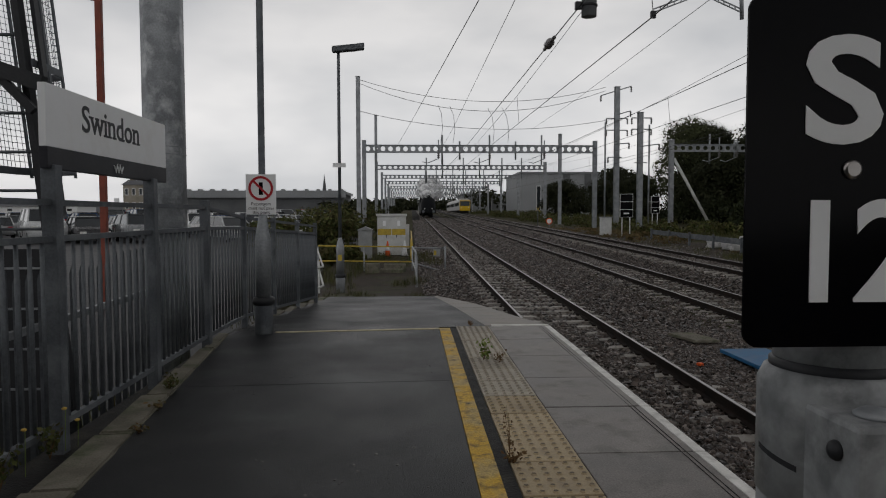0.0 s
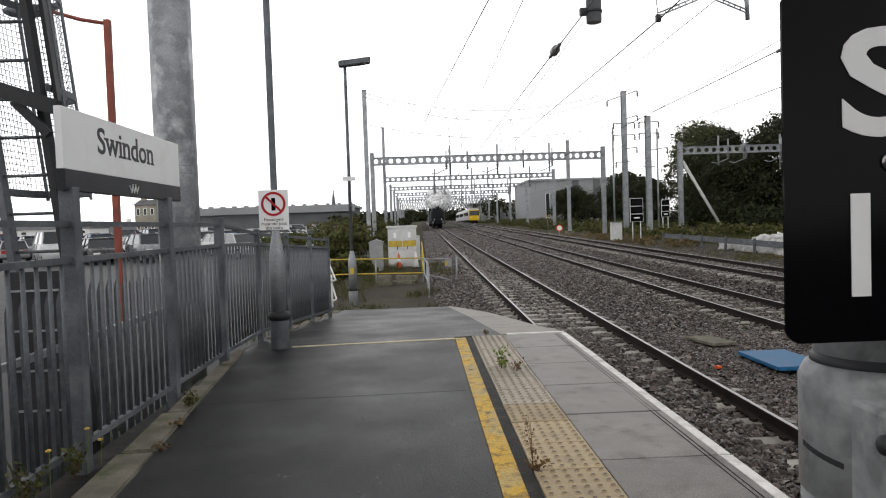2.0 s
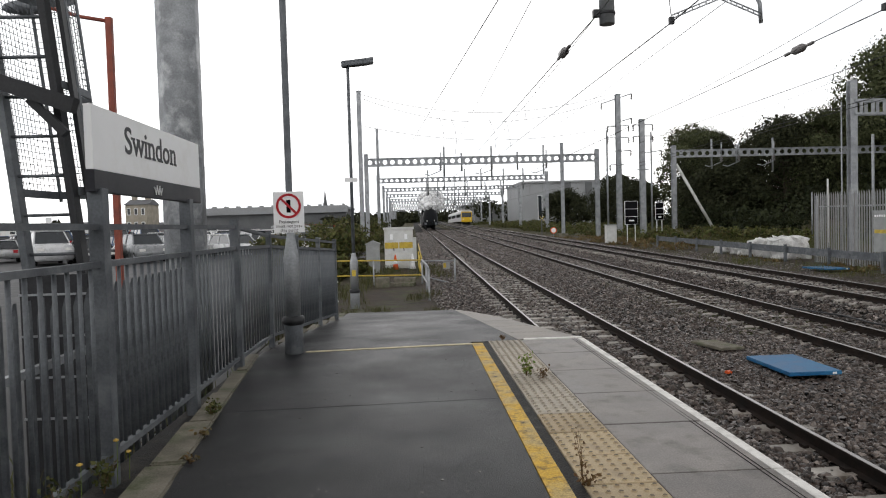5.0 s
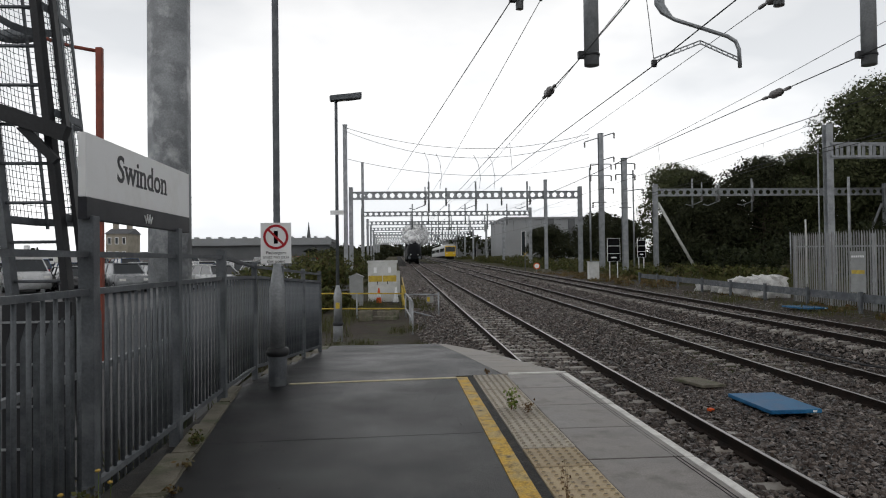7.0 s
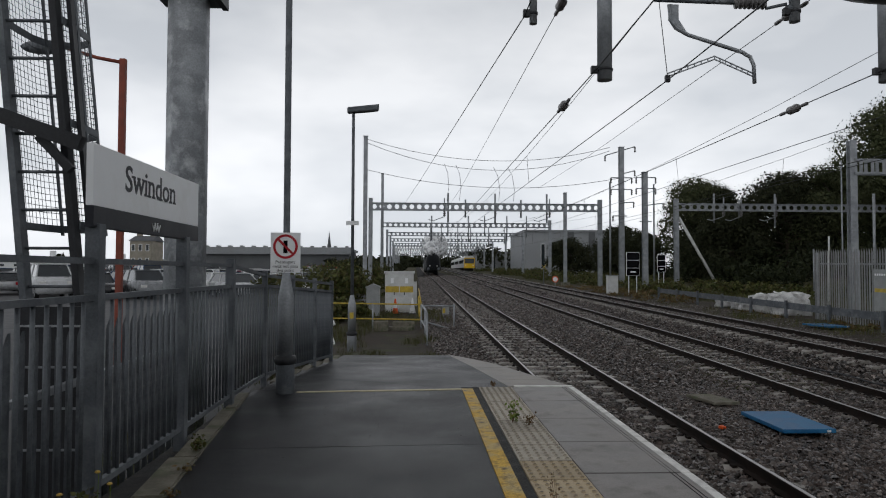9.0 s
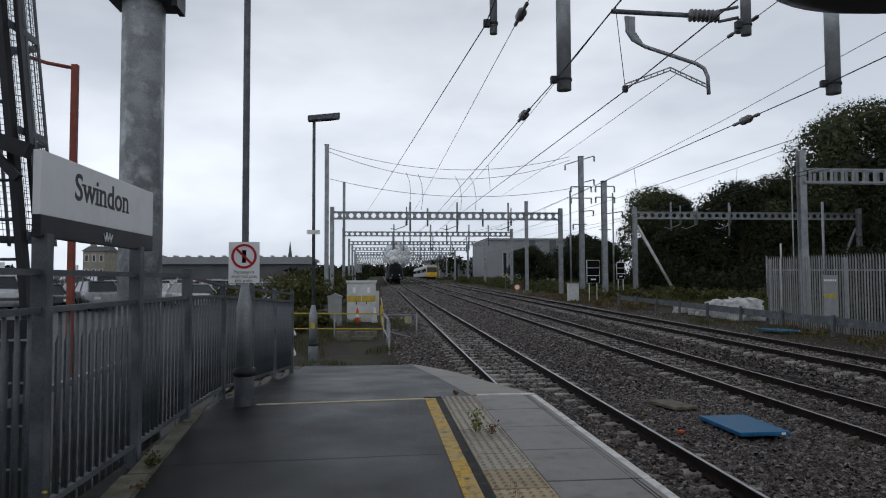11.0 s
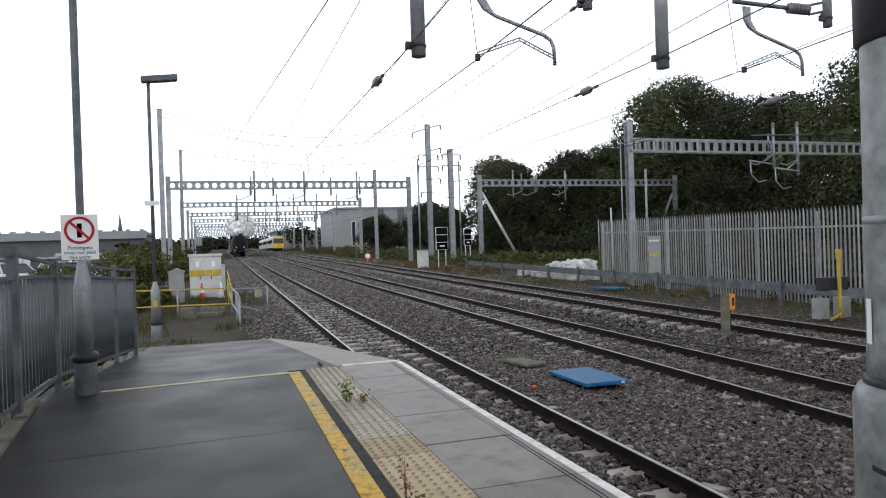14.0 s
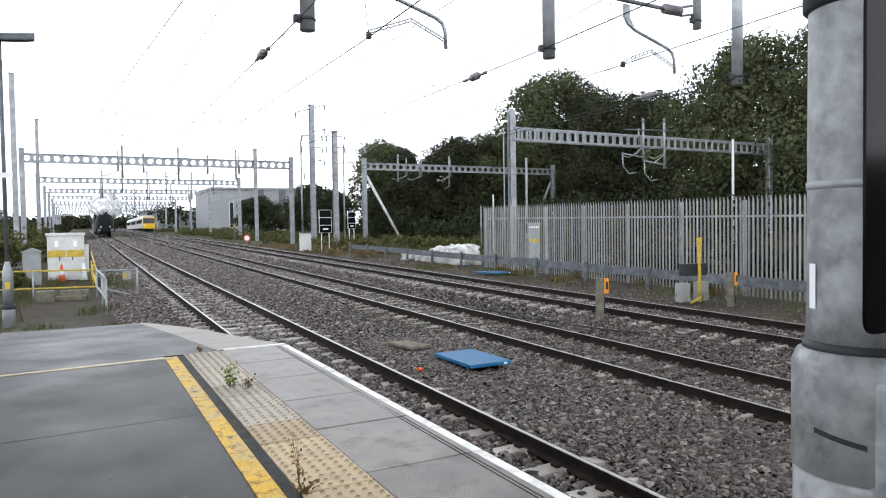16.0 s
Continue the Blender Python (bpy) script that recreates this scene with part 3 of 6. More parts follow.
# ---- warning sign on its tall mast ----
mast = thing("lamp_mast", (-1.33, 6.42, 0), "tall dark lamp mast with a galvanised base", "lamp mast")
part("base_sleeve", lathe(B(), [(0.092, -0.3), (0.092, 0.31), (0.085, 0.33)], 20), M_GALVD, mast)
part("clamp_band", lathe(B(), [(0.09, 0.285), (0.108, 0.30), (0.114, 0.33), (0.104, 0.365), (0.08, 0.375)], 20), M_DARK, mast)
part("lower_column", lathe(B(), [(0.074, 0.33), (0.078, 0.95), (0.062, 1.04), (0.040, 1.17), (0.038, 1.24)], 18), M_GALV, mast, "galvanised tapering lower column")
part("column", lathe(B(), [(0.035, 1.2), (0.034, 1.21), (0.032, 6.5)], 18), M_GALVD, mast)
board = thing("warning_sign", (-1.33, 6.37, 1.4), "white warning sign with a red prohibition ring", "warning sign")
part("plate", box(B(), -0.148, -0.006, -0.2, 0.148, 0.004, 0.2, 0.002), M_SIGNW, board)
bm = B()
n = 32
for r0, r1 in ((0.098, 0.122),):
    a = [[bm.verts.new((r * math.cos(2 * math.pi * k / n), -0.0095, 0.06 + r * math.sin(2 * math.pi * k / n))) for k in range(n)] for r in (r0, r1)]
    for k in range(n):
        bm.faces.new((a[0][k], a[0][(k + 1) % n], a[1][(k + 1) % n], a[1][k]))
obox(bm, (-0.075, -0.0098, 0.135), (0.075, -0.0098, -0.015), 0.002, 0.022, (1, 0, 1))
part("red_ring", bm, M_RED, board, "red ring with a diagonal bar")
part("symbol", box(B(), -0.02, -0.009, -0.005, 0.02, -0.006, 0.12, 0.001), M_BLACK, board, "plain black upright mark")
for i, line in enumerate(("Passengers", "must not pass", "this point")):
    letters(line, 0.045, board, pose(0, -0.0075, -0.095 - 0.042 * i), M_BLACK, "lettering", 0.0006, 1.0)

# ---- pole with a number plate beside the camera ----
PX, PY = 0.642, 0.244
pole = thing("plate_pole", (PX, PY, 0), "galvanised steel pole with a wide cast sleeve", "pole")
pole.matrix_basis = pose(PX, PY, -0.070) @ Matrix.Scale(1.1, 4)
sleeve = part("sleeve", lathe(B(), [(0.078, 0), (0.078, 0.02), (0.07, 0.03), (0.07, 0.857), (0.0685, 0.859), (0.0685, 0.862), (0.0715, 0.864), (0.0715, 0.981), (0.0655, 0.994), (0.06, 0.997)], 48), M_SPANGLE, pole, "mottled galvanised lower sleeve")
bm = box(B(), -0.055, -0.126, 0.845, 0.055, -0.03, 0.972, 0.006)
part("clamp_block", bm, M_SPANGLE, sleeve, "bolted clamp block")
dome = [(0.0095, 0), (0.0095, 0.002), (0.008, 0.005), (0.0045, 0.0075), (0.0, 0.008)]
part("bolt", lathe(B(), dome, 18), M_DARK, sleeve, "dark domed bolt").matrix_basis = pose(-0.055, -0.095, 0.942, 0, -90, 0)
part("bolt", lathe(B(), [(0.018, 0), (0.018, 0.003), (0.012, 0.007), (0.0, 0.009)], 18), M_GALV, sleeve).matrix_basis = pose(-0.02, -0.095, 0.972)
bm = B()
arc = [(radians(172 + 7 * k), 0.913 - 0.0016 * k) for k in range(7)]
for (a, za), (b, zb) in zip(arc, arc[1:]):
    bm.faces.new([bm.verts.new((0.0722 * math.cos(c), 0.0722 * math.sin(c), z)) for c, z in ((a, za - 0.003), (b, zb - 0.003), (b, zb + 0.003), (a, za + 0.003))])
part("slot", bm, M_DARK, sleeve, "thin dark slot in the sleeve")
bm = B()
for ka, kb in ((147, 153), (153, 159)):
    q = [bm.verts.new((0.0572 * math.cos(radians(a)), 0.0572 * math.sin(radians(a)), z)) for a, z in ((ka, 1.042), (kb, 1.042), (kb, 1.092), (ka, 1.092))]
    bm.faces.new(q)
part("sticker", bm, M_SIGNW, pole, "small white paper sticker")
part("gasket", lathe(B(), [(0.057, 0.99), (0.0605, 0.996), (0.0605, 1.003), (0.057, 1.006)], 48), M_DARK, pole)
part("tube", lathe(B(), [(0.0575, 0.985), (0.056, 1.05), (0.0545, 1.35), (0.0545, 1.43)], 48), M_SPANGLE, pole, "mottled galvanised tube")
# dark colour on this ring stands in for shade below the head
part("collar", lathe(B(), [(0.0555, 1.372), (0.060, 1.376), (0.0605, 1.50), (0.058, 1.508)], 48), M_DARK, pole)
part("band", lathe(B(), [(0.0550, 1.174), (0.0566, 1.175), (0.0566, 1.1825), (0.0550, 1.1835)], 48), M_GALV, pole, "stainless steel strap")
part("head", lathe(B(), [(0.05, 1.502), (0.16, 1.506), (0.2, 1.522), (0.222, 1.552), (0.231, 1.60), (0.231, 1.70), (0.15, 1.76)], 48), M_DARK, pole, "dark rounded housing on the pole top")
plate = thing("number_plate", (0.592, 0.154, 1.240), "black plate with white lettering strapped to a pole", "sign plate")
plate.matrix_basis = pose(0.592, 0.154, 1.240) @ Matrix.Scale(1.11, 4)
bm = B()
w, h, r = 0.0915, 0.156, 0.014
outline = []
for cx, cz, a0 in ((w - r, h - r, 0), (-w + r, h - r, 90), (-w + r, -h + r, 180), (w - r, -h + r, 270)):
    outline += [(cx + r * math.cos(radians(a0 + k * 15)), cz + r * math.sin(radians(a0 + k * 15))) for k in range(7)]
prism(bm, outline, -0.0015, 0.0015)
bm.transform(pose(0, 0, 0, 90, 0, 0))
part("face", bm, M_BLACK, plate, "glossy black face with rounded corners")
letters("S", 0.130, plate, pose(-0.005, -0.0025, 0.068), M_SIGNW, "lettering", 0.0006, 1.27, 1.0, 0.0028)
letters("12", 0.128, plate, pose(0.008, -0.0025, -0.075), M_SIGNW, "lettering", 0.0006, 1.05, 0.95, 0.002)
part("screw", lathe(B(), [(0.0088, 0), (0.0088, 0.002), (0.006, 0.004)], 20), M_RAILTOP, plate, "cross-head screw").matrix_basis = pose(0.0045, -0.0015, 0.003, 90, 0, 0)
part("bracket", box(B(), -0.02, 0.0016, -0.05, 0.055, 0.03, -0.02, 0.002), M_GALV, plate)

# ---- overhead line gantries ----


def castellated(bm, x0, x1, y, z0, z1, pitch=0.6, depth=0.012):
    """A beam with flanges and a web of six-sided holes along x."""
    box(bm, x0, y - 0.09, z0, x1, y + 0.09, z0 + 0.03)
    box(bm, x0, y - 0.09, z1 - 0.03, x1, y + 0.09, z1)
    n = max(1, round((x1 - x0) / pitch))
    p = (x1 - x0) / n
    h, c = (z1 - z0) / 2 - 0.03, (z0 + z1) / 2
    for i in range(n):
        cx = x0 + (i + 0.5) * p
        hole, rim = [], []
        for k in range(8):
            a = math.pi / 4 * k
            hole.append((cx + 0.32 * p * math.cos(a), c + 0.66 * h * math.sin(a)))
            rim.append((cx + p / 2 * max(-1, min(1, 1.5 * math.cos(a))), c + h * max(-1, min(1, 1.5 * math.sin(a)))))
        for s in (-depth, depth):
            hv = [bm.verts.new((a, y + s, b)) for a, b in hole]
            rv = [bm.verts.new((a, y + s, b)) for a, b in rim]
            for k in range(8):
                bm.faces.new((hv[k], hv[(k + 1) % 8], rv[(k + 1) % 8], rv[k]))


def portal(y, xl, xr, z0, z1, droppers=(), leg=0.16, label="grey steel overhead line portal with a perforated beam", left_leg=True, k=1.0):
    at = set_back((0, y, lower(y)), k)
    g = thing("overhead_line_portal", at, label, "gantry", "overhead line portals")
    # size grows with distance from the viewpoint, so the outline in view stays
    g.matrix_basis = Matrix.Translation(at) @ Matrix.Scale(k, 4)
    base = (gz(at.y) - at.z) / k
    for x in ((xl, xr) if left_leg else (xr,)):
        bm = hsection(B(), x, 0, base - 0.3, z1 + 0.35, leg)
        part("leg", bm, M_GALV, g)
    bm = B()
    castellated(bm, xl, xr, 0.0, z0, z1)
    part("beam", bm, M_GALV, g, "beam with rows of hexagonal holes")
    for x, d in droppers:
        part("drop_tube", tube(B(), [(x, 0.17, z1 + (0.8 if d > 0.8 else 0.3)), (x, 0.17, z0 - d)], 0.075, 8), M_GALV, g)
    return g


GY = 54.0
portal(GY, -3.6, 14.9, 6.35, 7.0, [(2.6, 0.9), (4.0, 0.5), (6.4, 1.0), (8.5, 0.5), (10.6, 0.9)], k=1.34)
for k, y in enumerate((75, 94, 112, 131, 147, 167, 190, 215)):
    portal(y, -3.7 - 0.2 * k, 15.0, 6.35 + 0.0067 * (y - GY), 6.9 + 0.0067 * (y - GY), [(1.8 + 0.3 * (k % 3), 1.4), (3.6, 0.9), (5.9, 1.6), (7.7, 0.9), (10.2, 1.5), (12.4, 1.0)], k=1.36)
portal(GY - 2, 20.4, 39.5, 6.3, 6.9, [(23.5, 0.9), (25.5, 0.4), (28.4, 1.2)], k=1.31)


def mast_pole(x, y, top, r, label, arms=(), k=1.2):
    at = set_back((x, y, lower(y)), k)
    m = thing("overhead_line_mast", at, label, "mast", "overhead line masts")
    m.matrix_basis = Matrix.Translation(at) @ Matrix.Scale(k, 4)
    base = (gz(at.y) - at.z) / k - 0.3
    bm = hsection(B(), 0, 0, base, top, r)
    part("column", bm, M_GALV, m)
    part("cap", box(B(), -r * 1.15, -r * 1.15, top, r * 1.15, r * 1.15, top + 0.05), M_GALVD, m)
    part("footing", box(B(), -r * 2.4, -r * 2.4, base, r * 2.4, r * 2.4, base + 0.55), M_KERB, m, "concrete footing")
    for a, b in arms:
        arm = part("arm", tube(B(), [a, b], 0.05, 6), M_GALV, m)
        for e in (a, b):
            if abs(e[0]) > 0.5:
                part("insulator", lathe(B(), [(0.03, -0.5), (0.1, -0.42), (0.04, -0.36), (0.1, -0.28), (0.04, -0.2), (0.1, -0.12), (0.03, 0.0)], 8, e), M_PORC, arm)
    return m


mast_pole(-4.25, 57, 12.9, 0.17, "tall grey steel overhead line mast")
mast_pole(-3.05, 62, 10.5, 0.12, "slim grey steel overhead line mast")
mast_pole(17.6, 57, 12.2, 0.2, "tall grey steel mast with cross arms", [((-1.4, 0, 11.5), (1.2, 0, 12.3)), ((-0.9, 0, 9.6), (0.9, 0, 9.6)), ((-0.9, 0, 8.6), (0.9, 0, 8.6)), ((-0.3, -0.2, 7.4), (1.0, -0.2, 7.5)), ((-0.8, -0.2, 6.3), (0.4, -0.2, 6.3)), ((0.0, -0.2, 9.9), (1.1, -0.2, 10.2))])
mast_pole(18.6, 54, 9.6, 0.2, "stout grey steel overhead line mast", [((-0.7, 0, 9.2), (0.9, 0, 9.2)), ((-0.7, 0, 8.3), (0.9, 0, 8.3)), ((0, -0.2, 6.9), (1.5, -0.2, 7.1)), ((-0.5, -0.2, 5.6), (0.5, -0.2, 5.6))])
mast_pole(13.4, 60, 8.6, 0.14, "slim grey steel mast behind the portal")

# truss portal over the sidings
tg = thing("truss_portal", (0, 32, lower(32)), "grey steel truss portal over the sidings", "gantry", "overhead line portals")
for x, top in ((21.4, 7.9), (43.5, 7.6)):
    bm = hsection(B(), x, 0, gz(32) - 0.3, top, 0.17)
    part("leg", bm, M_GALV, tg)
bm = B()
for dy in (-0.25, 0.25):
    obox(bm, (21.4, dy, 6.25), (43.5, dy, 6.25), 0.09, 0.09)
    obox(bm, (21.4, dy, 6.9), (43.5, dy, 6.9), 0.09, 0.09)
    for k in range(38):
        x = 21.7 + k * 0.58
        obox(bm, (x, dy, 6.25), (x, dy, 6.9), 0.16, 0.03, (0, 1, 0))
part("truss", bm, M_GALV, tg, "boxed lattice truss beam")
for x, zt, zb in ((31.05, 7.7, 5.3), (32.85, 7.8, 4.9)):
    drop = part("drop_tube", tube(B(), [(x, -0.34, zt), (x, -0.34, zb)], 0.075, 8), M_GALV, tg)
    part("insulator", lathe(B(), [(0.05, 0), (0.11, 0.05), (0.06, 0.1), (0.11, 0.15), (0.06, 0.2), (0.11, 0.25), (0.05, 0.3)], 10, (x, -0.34, zt)), M_PORC, drop)
    part("cantilever_arm", tube(B(), [(x, -0.36, zb + 0.25), (x - 1.0, -0.36, zb + 0.35), (x - 1.8, -0.36, zb + 0.45)], 0.05, 8), M_GALV, drop)
    part("steady_arm", tube(B(), [(x - 1.75, -0.36, zb + 0.45), (x - 1.7, -0.36, zb - 0.35), (x - 1.2, -0.36, zb - 0.8), (x - 0.6, -0.36, zb - 0.7)], 0.04, 8), M_GALV, drop)
    part("brace", tube(B(), [(x, -0.36, zb + 0.9), (x - 0.9, -0.36, zb + 0.35)], 0.035, 8), M_GALV, drop)
part("feeder_bar", tube(B(), [(29.4, -0.4, 7.2), (33.6, -0.4, 7.35)], 0.04, 8), M_GALVD, tg)

# ---- palisade fence and crash rail across the tracks ----
pal = thing("palisade_fence", (18.2, 0, 0), "weathered galvanised palisade fence three metres high", "fence")
pale = B()
prof = [(-0.04, 0.0), (-0.014, 0.025), (0.014, 0.025), (0.04, 0.0)]
lo = [pale.verts.new((0 - b, a, 0.0)) for a, b in prof]
mid = [pale.verts.new((0 - b, a, 2.97)) for a, b in prof]
hi = [pale.verts.new((-0.02, a * 0.25, 3.13)) for a, b in prof]
for ra, rb in ((lo, mid), (mid, hi)):
    for k in range(3):
        pale.faces.new((ra[k], ra[k + 1], rb[k + 1], rb[k]))
pale_mesh = mesh_of("pale", pale, random_mat("palisade_steel", [(0.20, 0.205, 0.21), (0.25, 0.255, 0.26), (0.30, 0.305, 0.31), (0.22, 0.22, 0.215)], 0.5, 0.3))
for k in range(168):
    y = 29.85 - k * 0.155
    piece("pale", pale_mesh, pal, pose(0, y, gz(y) - 0.05))
for k in range(11):
    y = 29.85 - k * 2.6
    part("post", box(B(), 0.02, y - 0.05, gz(y) - 0.3, 0.12, y + 0.05, gz(y) + 2.95, 0.005), M_GALV, pal)
for z in (0.4, 2.45):
    part("rail", obox(B(), (0.03, 29.85, gz(29.85) + z), (0.03, 2, gz(2) + z), 0.05, 0.06), M_GALV, pal)

# crash rail in front of the palisade
rail_thing = thing("crash_rail", (17.35, 0, 0), "low grey steel crash rail on posts beside the track", "crash rail")
for k in range(14):
    y = 47 - k * 3.3
    part("post", box(B(), -0.24, y - 0.06, gz(y) - 0.3, -0.128, y + 0.06, gz(y) + 0.74, 0.01), M_GALVD, rail_thing)
bm = B()
for ya, yb in ((47.3, 3.5),):
    for dz, w in ((0.60, 0.07), (0.50, 0.03), (0.40, 0.07)):
        obox(bm, (-0.09 - (0.02 if w > 0.05 else 0), ya, gz(ya) + dz), (-0.09 - (0.02 if w > 0.05 else 0), yb, gz(yb) + dz), 0.03, 0.11)
part("beam", bm, M_GALVD, rail_thing, "corrugated beam")

# notice board on the palisade
notice = thing("fence_notice", (18.17, 25.4, gz(25) + 1.5), "faded white notice plate on the palisade fence", "notice")
part("plate", box(B(), -0.02, -0.45, -0.9, 0.0, 0.45, 0.75, 0.003), M_GREYCAB, notice)
for k in range(6):
    part("text_bar", box(B(), -0.026, -0.36 + k * 0.13, 0.5, -0.0205, -0.28 + k * 0.13, 0.58), M_SIGNW, notice)
part("text_bar", box(B(), -0.026, -0.38, -0.15, -0.0205, 0.38, 0.0), M_YSTEEL, notice)

# ---- portal over the platform end, with drop tubes ----
PY9 = 9.0
near = thing("overhead_line_portal", (0, PY9, lower(PY9)), "grey steel portal leg beside the platform carrying the overhead line", "gantry", "overhead line portals")
part("leg", lathe(B(), [(0.275, gz(9) - 0.3), (0.275, 7.2)], 8), M_COLUMN, near, "broad mottled grey column").matrix_basis = pose(-3.19, 0, 0, 0, 0, 22.5)
bm = box(B(), -3.62, -0.32, 5.0, -2.78, 0.32, 5.22, 0.01)
for k in range(4):
    box(bm, -3.66, -0.34, 5.04 + 0.05 * k, -3.62, -0.30, 5.06 + 0.05 * k)
part("bracket", bm, M_GALVD, near, "bolted bracket plate")
part("bracket", box(B(), -2.78, -0.2, 4.92, -2.7, 0.2, 5.3, 0.005), M_DARK, near)
for z in (2.12, 2.02):
    part("strap", lathe(B(), [(0.279, z), (0.281, z + 0.002), (0.281, z + 0.010), (0.279, z + 0.012)], 8), M_GALV, near).matrix_basis = pose(-3.19, 0, 0, 0, 0, 22.5)
bm = B()
castellated(bm, -3.4, 17.0, 0.0, 6.5, 7.15)
part("beam", bm, M_GALV, near, "perforated cross beam")
part("leg", box(B(), 16.8, -0.16, gz(9) - 0.3, 17.0, 0.16, 7.3), M_GALV, near)
DROPS = [(1.62, 4.74, 0.055), (2.64, 3.95, 0.105), (5.41, 4.84, 0.075), (6.76, 3.99, 0.105), (10.25, 4.9, 0.075), (11.37, 3.94, 0.105)]
for x, z, r in DROPS:
    tb = part("drop_tube", tube(B(), [(x, 0, 6.5), (x, 0, z)], r, 16), M_GALV, near, "hanging galvanised tube")
    bm = lathe(B(), [(r + 0.004, z + 0.13), (r + 0.012, z + 0.132), (r + 0.012, z + 0.165), (r + 0.004, z + 0.167)], 16, (x, 0, 0))
    box(bm, x - r - 0.09, -0.04, z + 0.1, x - r, 0.04, z + 0.2, 0.005)
    part("clamp", bm, M_DARK, tb)


def registration(tx, tz):
    """A bracket that holds the contact wire off a drop tube: insulator, curved steel arm and light steady arm."""
    g = thing("registration_arm", (tx, PY9, tz + lower(PY9)), "curved steel registration arm with a ribbed insulator", "wire bracket", "registration arms")
    bm = B()
    tube(bm, [(-0.12, 0, 0.24), (-0.42, 0, 0.17), (-0.42, 0, 0.33), (-0.12, 0, 0.4)], 0.025, 6)
    tube(bm, [(-0.12, 0, 0.18), (-0.05, 0, 0.18)], 0.05, 8)
    part("clamp", bm, M_GALVD, g)
    ins = [(0.03, 0)]
    for k in range(7):
        ins += [(0.035, 0.02 + k * 0.065), (0.095, 0.035 + k * 0.065), (0.09, 0.05 + k * 0.065), (0.035, 0.06 + k * 0.065)]
    ins.append((0.03, 0.5))
    part("insulator", lathe(B(), ins, 14), M_PORC, g, "grey ribbed insulator").matrix_basis = pose(-0.42, 0, 0.25, 0, -90, 0)
    part("beam", tube(B(), [(-0.9, 0, 0.25), (-1.25, 0, 0.255), (-2.05, 0, 0.27)], 0.035, 10), M_GALVD, g)
    pts = [(-1.82, 0, 0.2), (-1.82, 0, -0.02), (-1.74, 0, -0.14), (-1.55, 0, -0.24), (-0.78, 0, -0.47), (-0.66, 0, -0.54), (-0.61, 0, -0.66), (-0.60, 0, -0.92)]
    part("curved_arm", tube(B(), pts, 0.028, 10), M_GALV, g, "swan-necked galvanised arm")
    bm = B()
    prism(bm, [(-1.86, 0.2), (-1.7, 0.2), (-1.70, -0.02), (-1.58, -0.2), (-1.72, -0.14), (-1.84, 0.0)], -0.01, 0.01)
    bm.transform(pose(0, 0, 0, 90, 0, 0))
    part("gusset", bm, M_GALV, g)
    bm = B()
    a, m, b = Vector((-0.62, 0, -0.82)), Vector((-1.18, 0, -0.58)), Vector((-1.86, 0, -0.84))
    for dz in (0.0, 0.045):
        tube(bm, [a + Vector((0, 0, dz)), m + Vector((0, 0, dz)), b + Vector((0, 0, dz))], 0.011, 5)
    for k in range(14):
        p = a.lerp(m, k / 7) if k < 7 else m.lerp(b, (k - 7) / 7)
        obox(bm, p, p + Vector((0, 0, 0.045)), 0.012, 0.012, (0, 1, 0))
    part("steady_arm", bm, M_GALV, g, "light perforated steady arm")
    part("wire_clip", box(B(), -1.9, -0.03, -0.92, -1.83, 0.03, -0.82, 0.01), M_DARK, g)
    return g


registration(5.41, 4.86)
registration(10.25, 4.92)

# ---- overhead wires ----


def wire(points, r=0.009, name="overhead_wire", label="thin dark overhead line wire"):
    w = part(name, tube(B(), [(x, y, z + lower(y)) for x, y, z in points], r, 5), M_WIRE)
    return tagged(w, label, "wire", "overhead wires")


def catenary(x0, z_con, z_mes, stagger):
    ys = [-24.0, PY9, GY, 78, 118, 160, 225]
    con, mes = [], []
    for i, (a, b) in enumerate(zip(ys, ys[1:])):
        for k in range(8):
            f = k / 8
            y = a + (b - a) * f
            rise = 0.0067 * max(0, y - 9)
            xs = x0 + stagger * ((-1) ** i) * (1 - 2 * f)
            con.append((xs, y, z_con + rise))
            mes.append((x0 + 0.35 * stagger * ((-1) ** i) * (1 - 2 * f), y, z_mes + rise - 0.55 * 4 * f * (1 - f) * min(1, (b - a) / 45)))
    wire(con, 0.0085)
    wire(mes, 0.0062)
    bm = B()
    for i in range(2, 26, 2):
        tube(bm, [(x, y, z + lower(y)) for x, y, z in (con[i], mes[i])], 0.006, 4)
    tagged(part("wire_droppers", bm, M_WIRE), "thin droppers between two overhead wires", "wire", kind="stuff")


catenary(3.35, 3.97, 5.2, -0.2)
catenary(8.0, 4.0, 5.2, -0.25)
catenary(11.5, 4.0, 5.2, 0.2)
for x, z, x2, z2 in ((1.50, 4.86, -1.1, 6.6), (2.50, 4.08, 2.5, 4.6), (6.62, 4.12, 6.6, 4.6), (11.23, 4.07, 11.2, 4.6)):
    wire([(x - 0.1, -20, z + 0.4), (x, PY9, z), ((x + x2) / 2, 31, (z + z2) / 2 - 0.12), (x2, GY, z2)], 0.009)
wire([(2.3, -20, 5.6), (2.14, PY9, 5.26), (2.1, 31, 5.3), (2.0, GY, 5.7)], 0.0065)
wire([(5.3, -20, 5.5), (5.55, PY9, 5.1), (6.85, 27, 5.95), (8.2, 45, 7.06)], 0.0065)


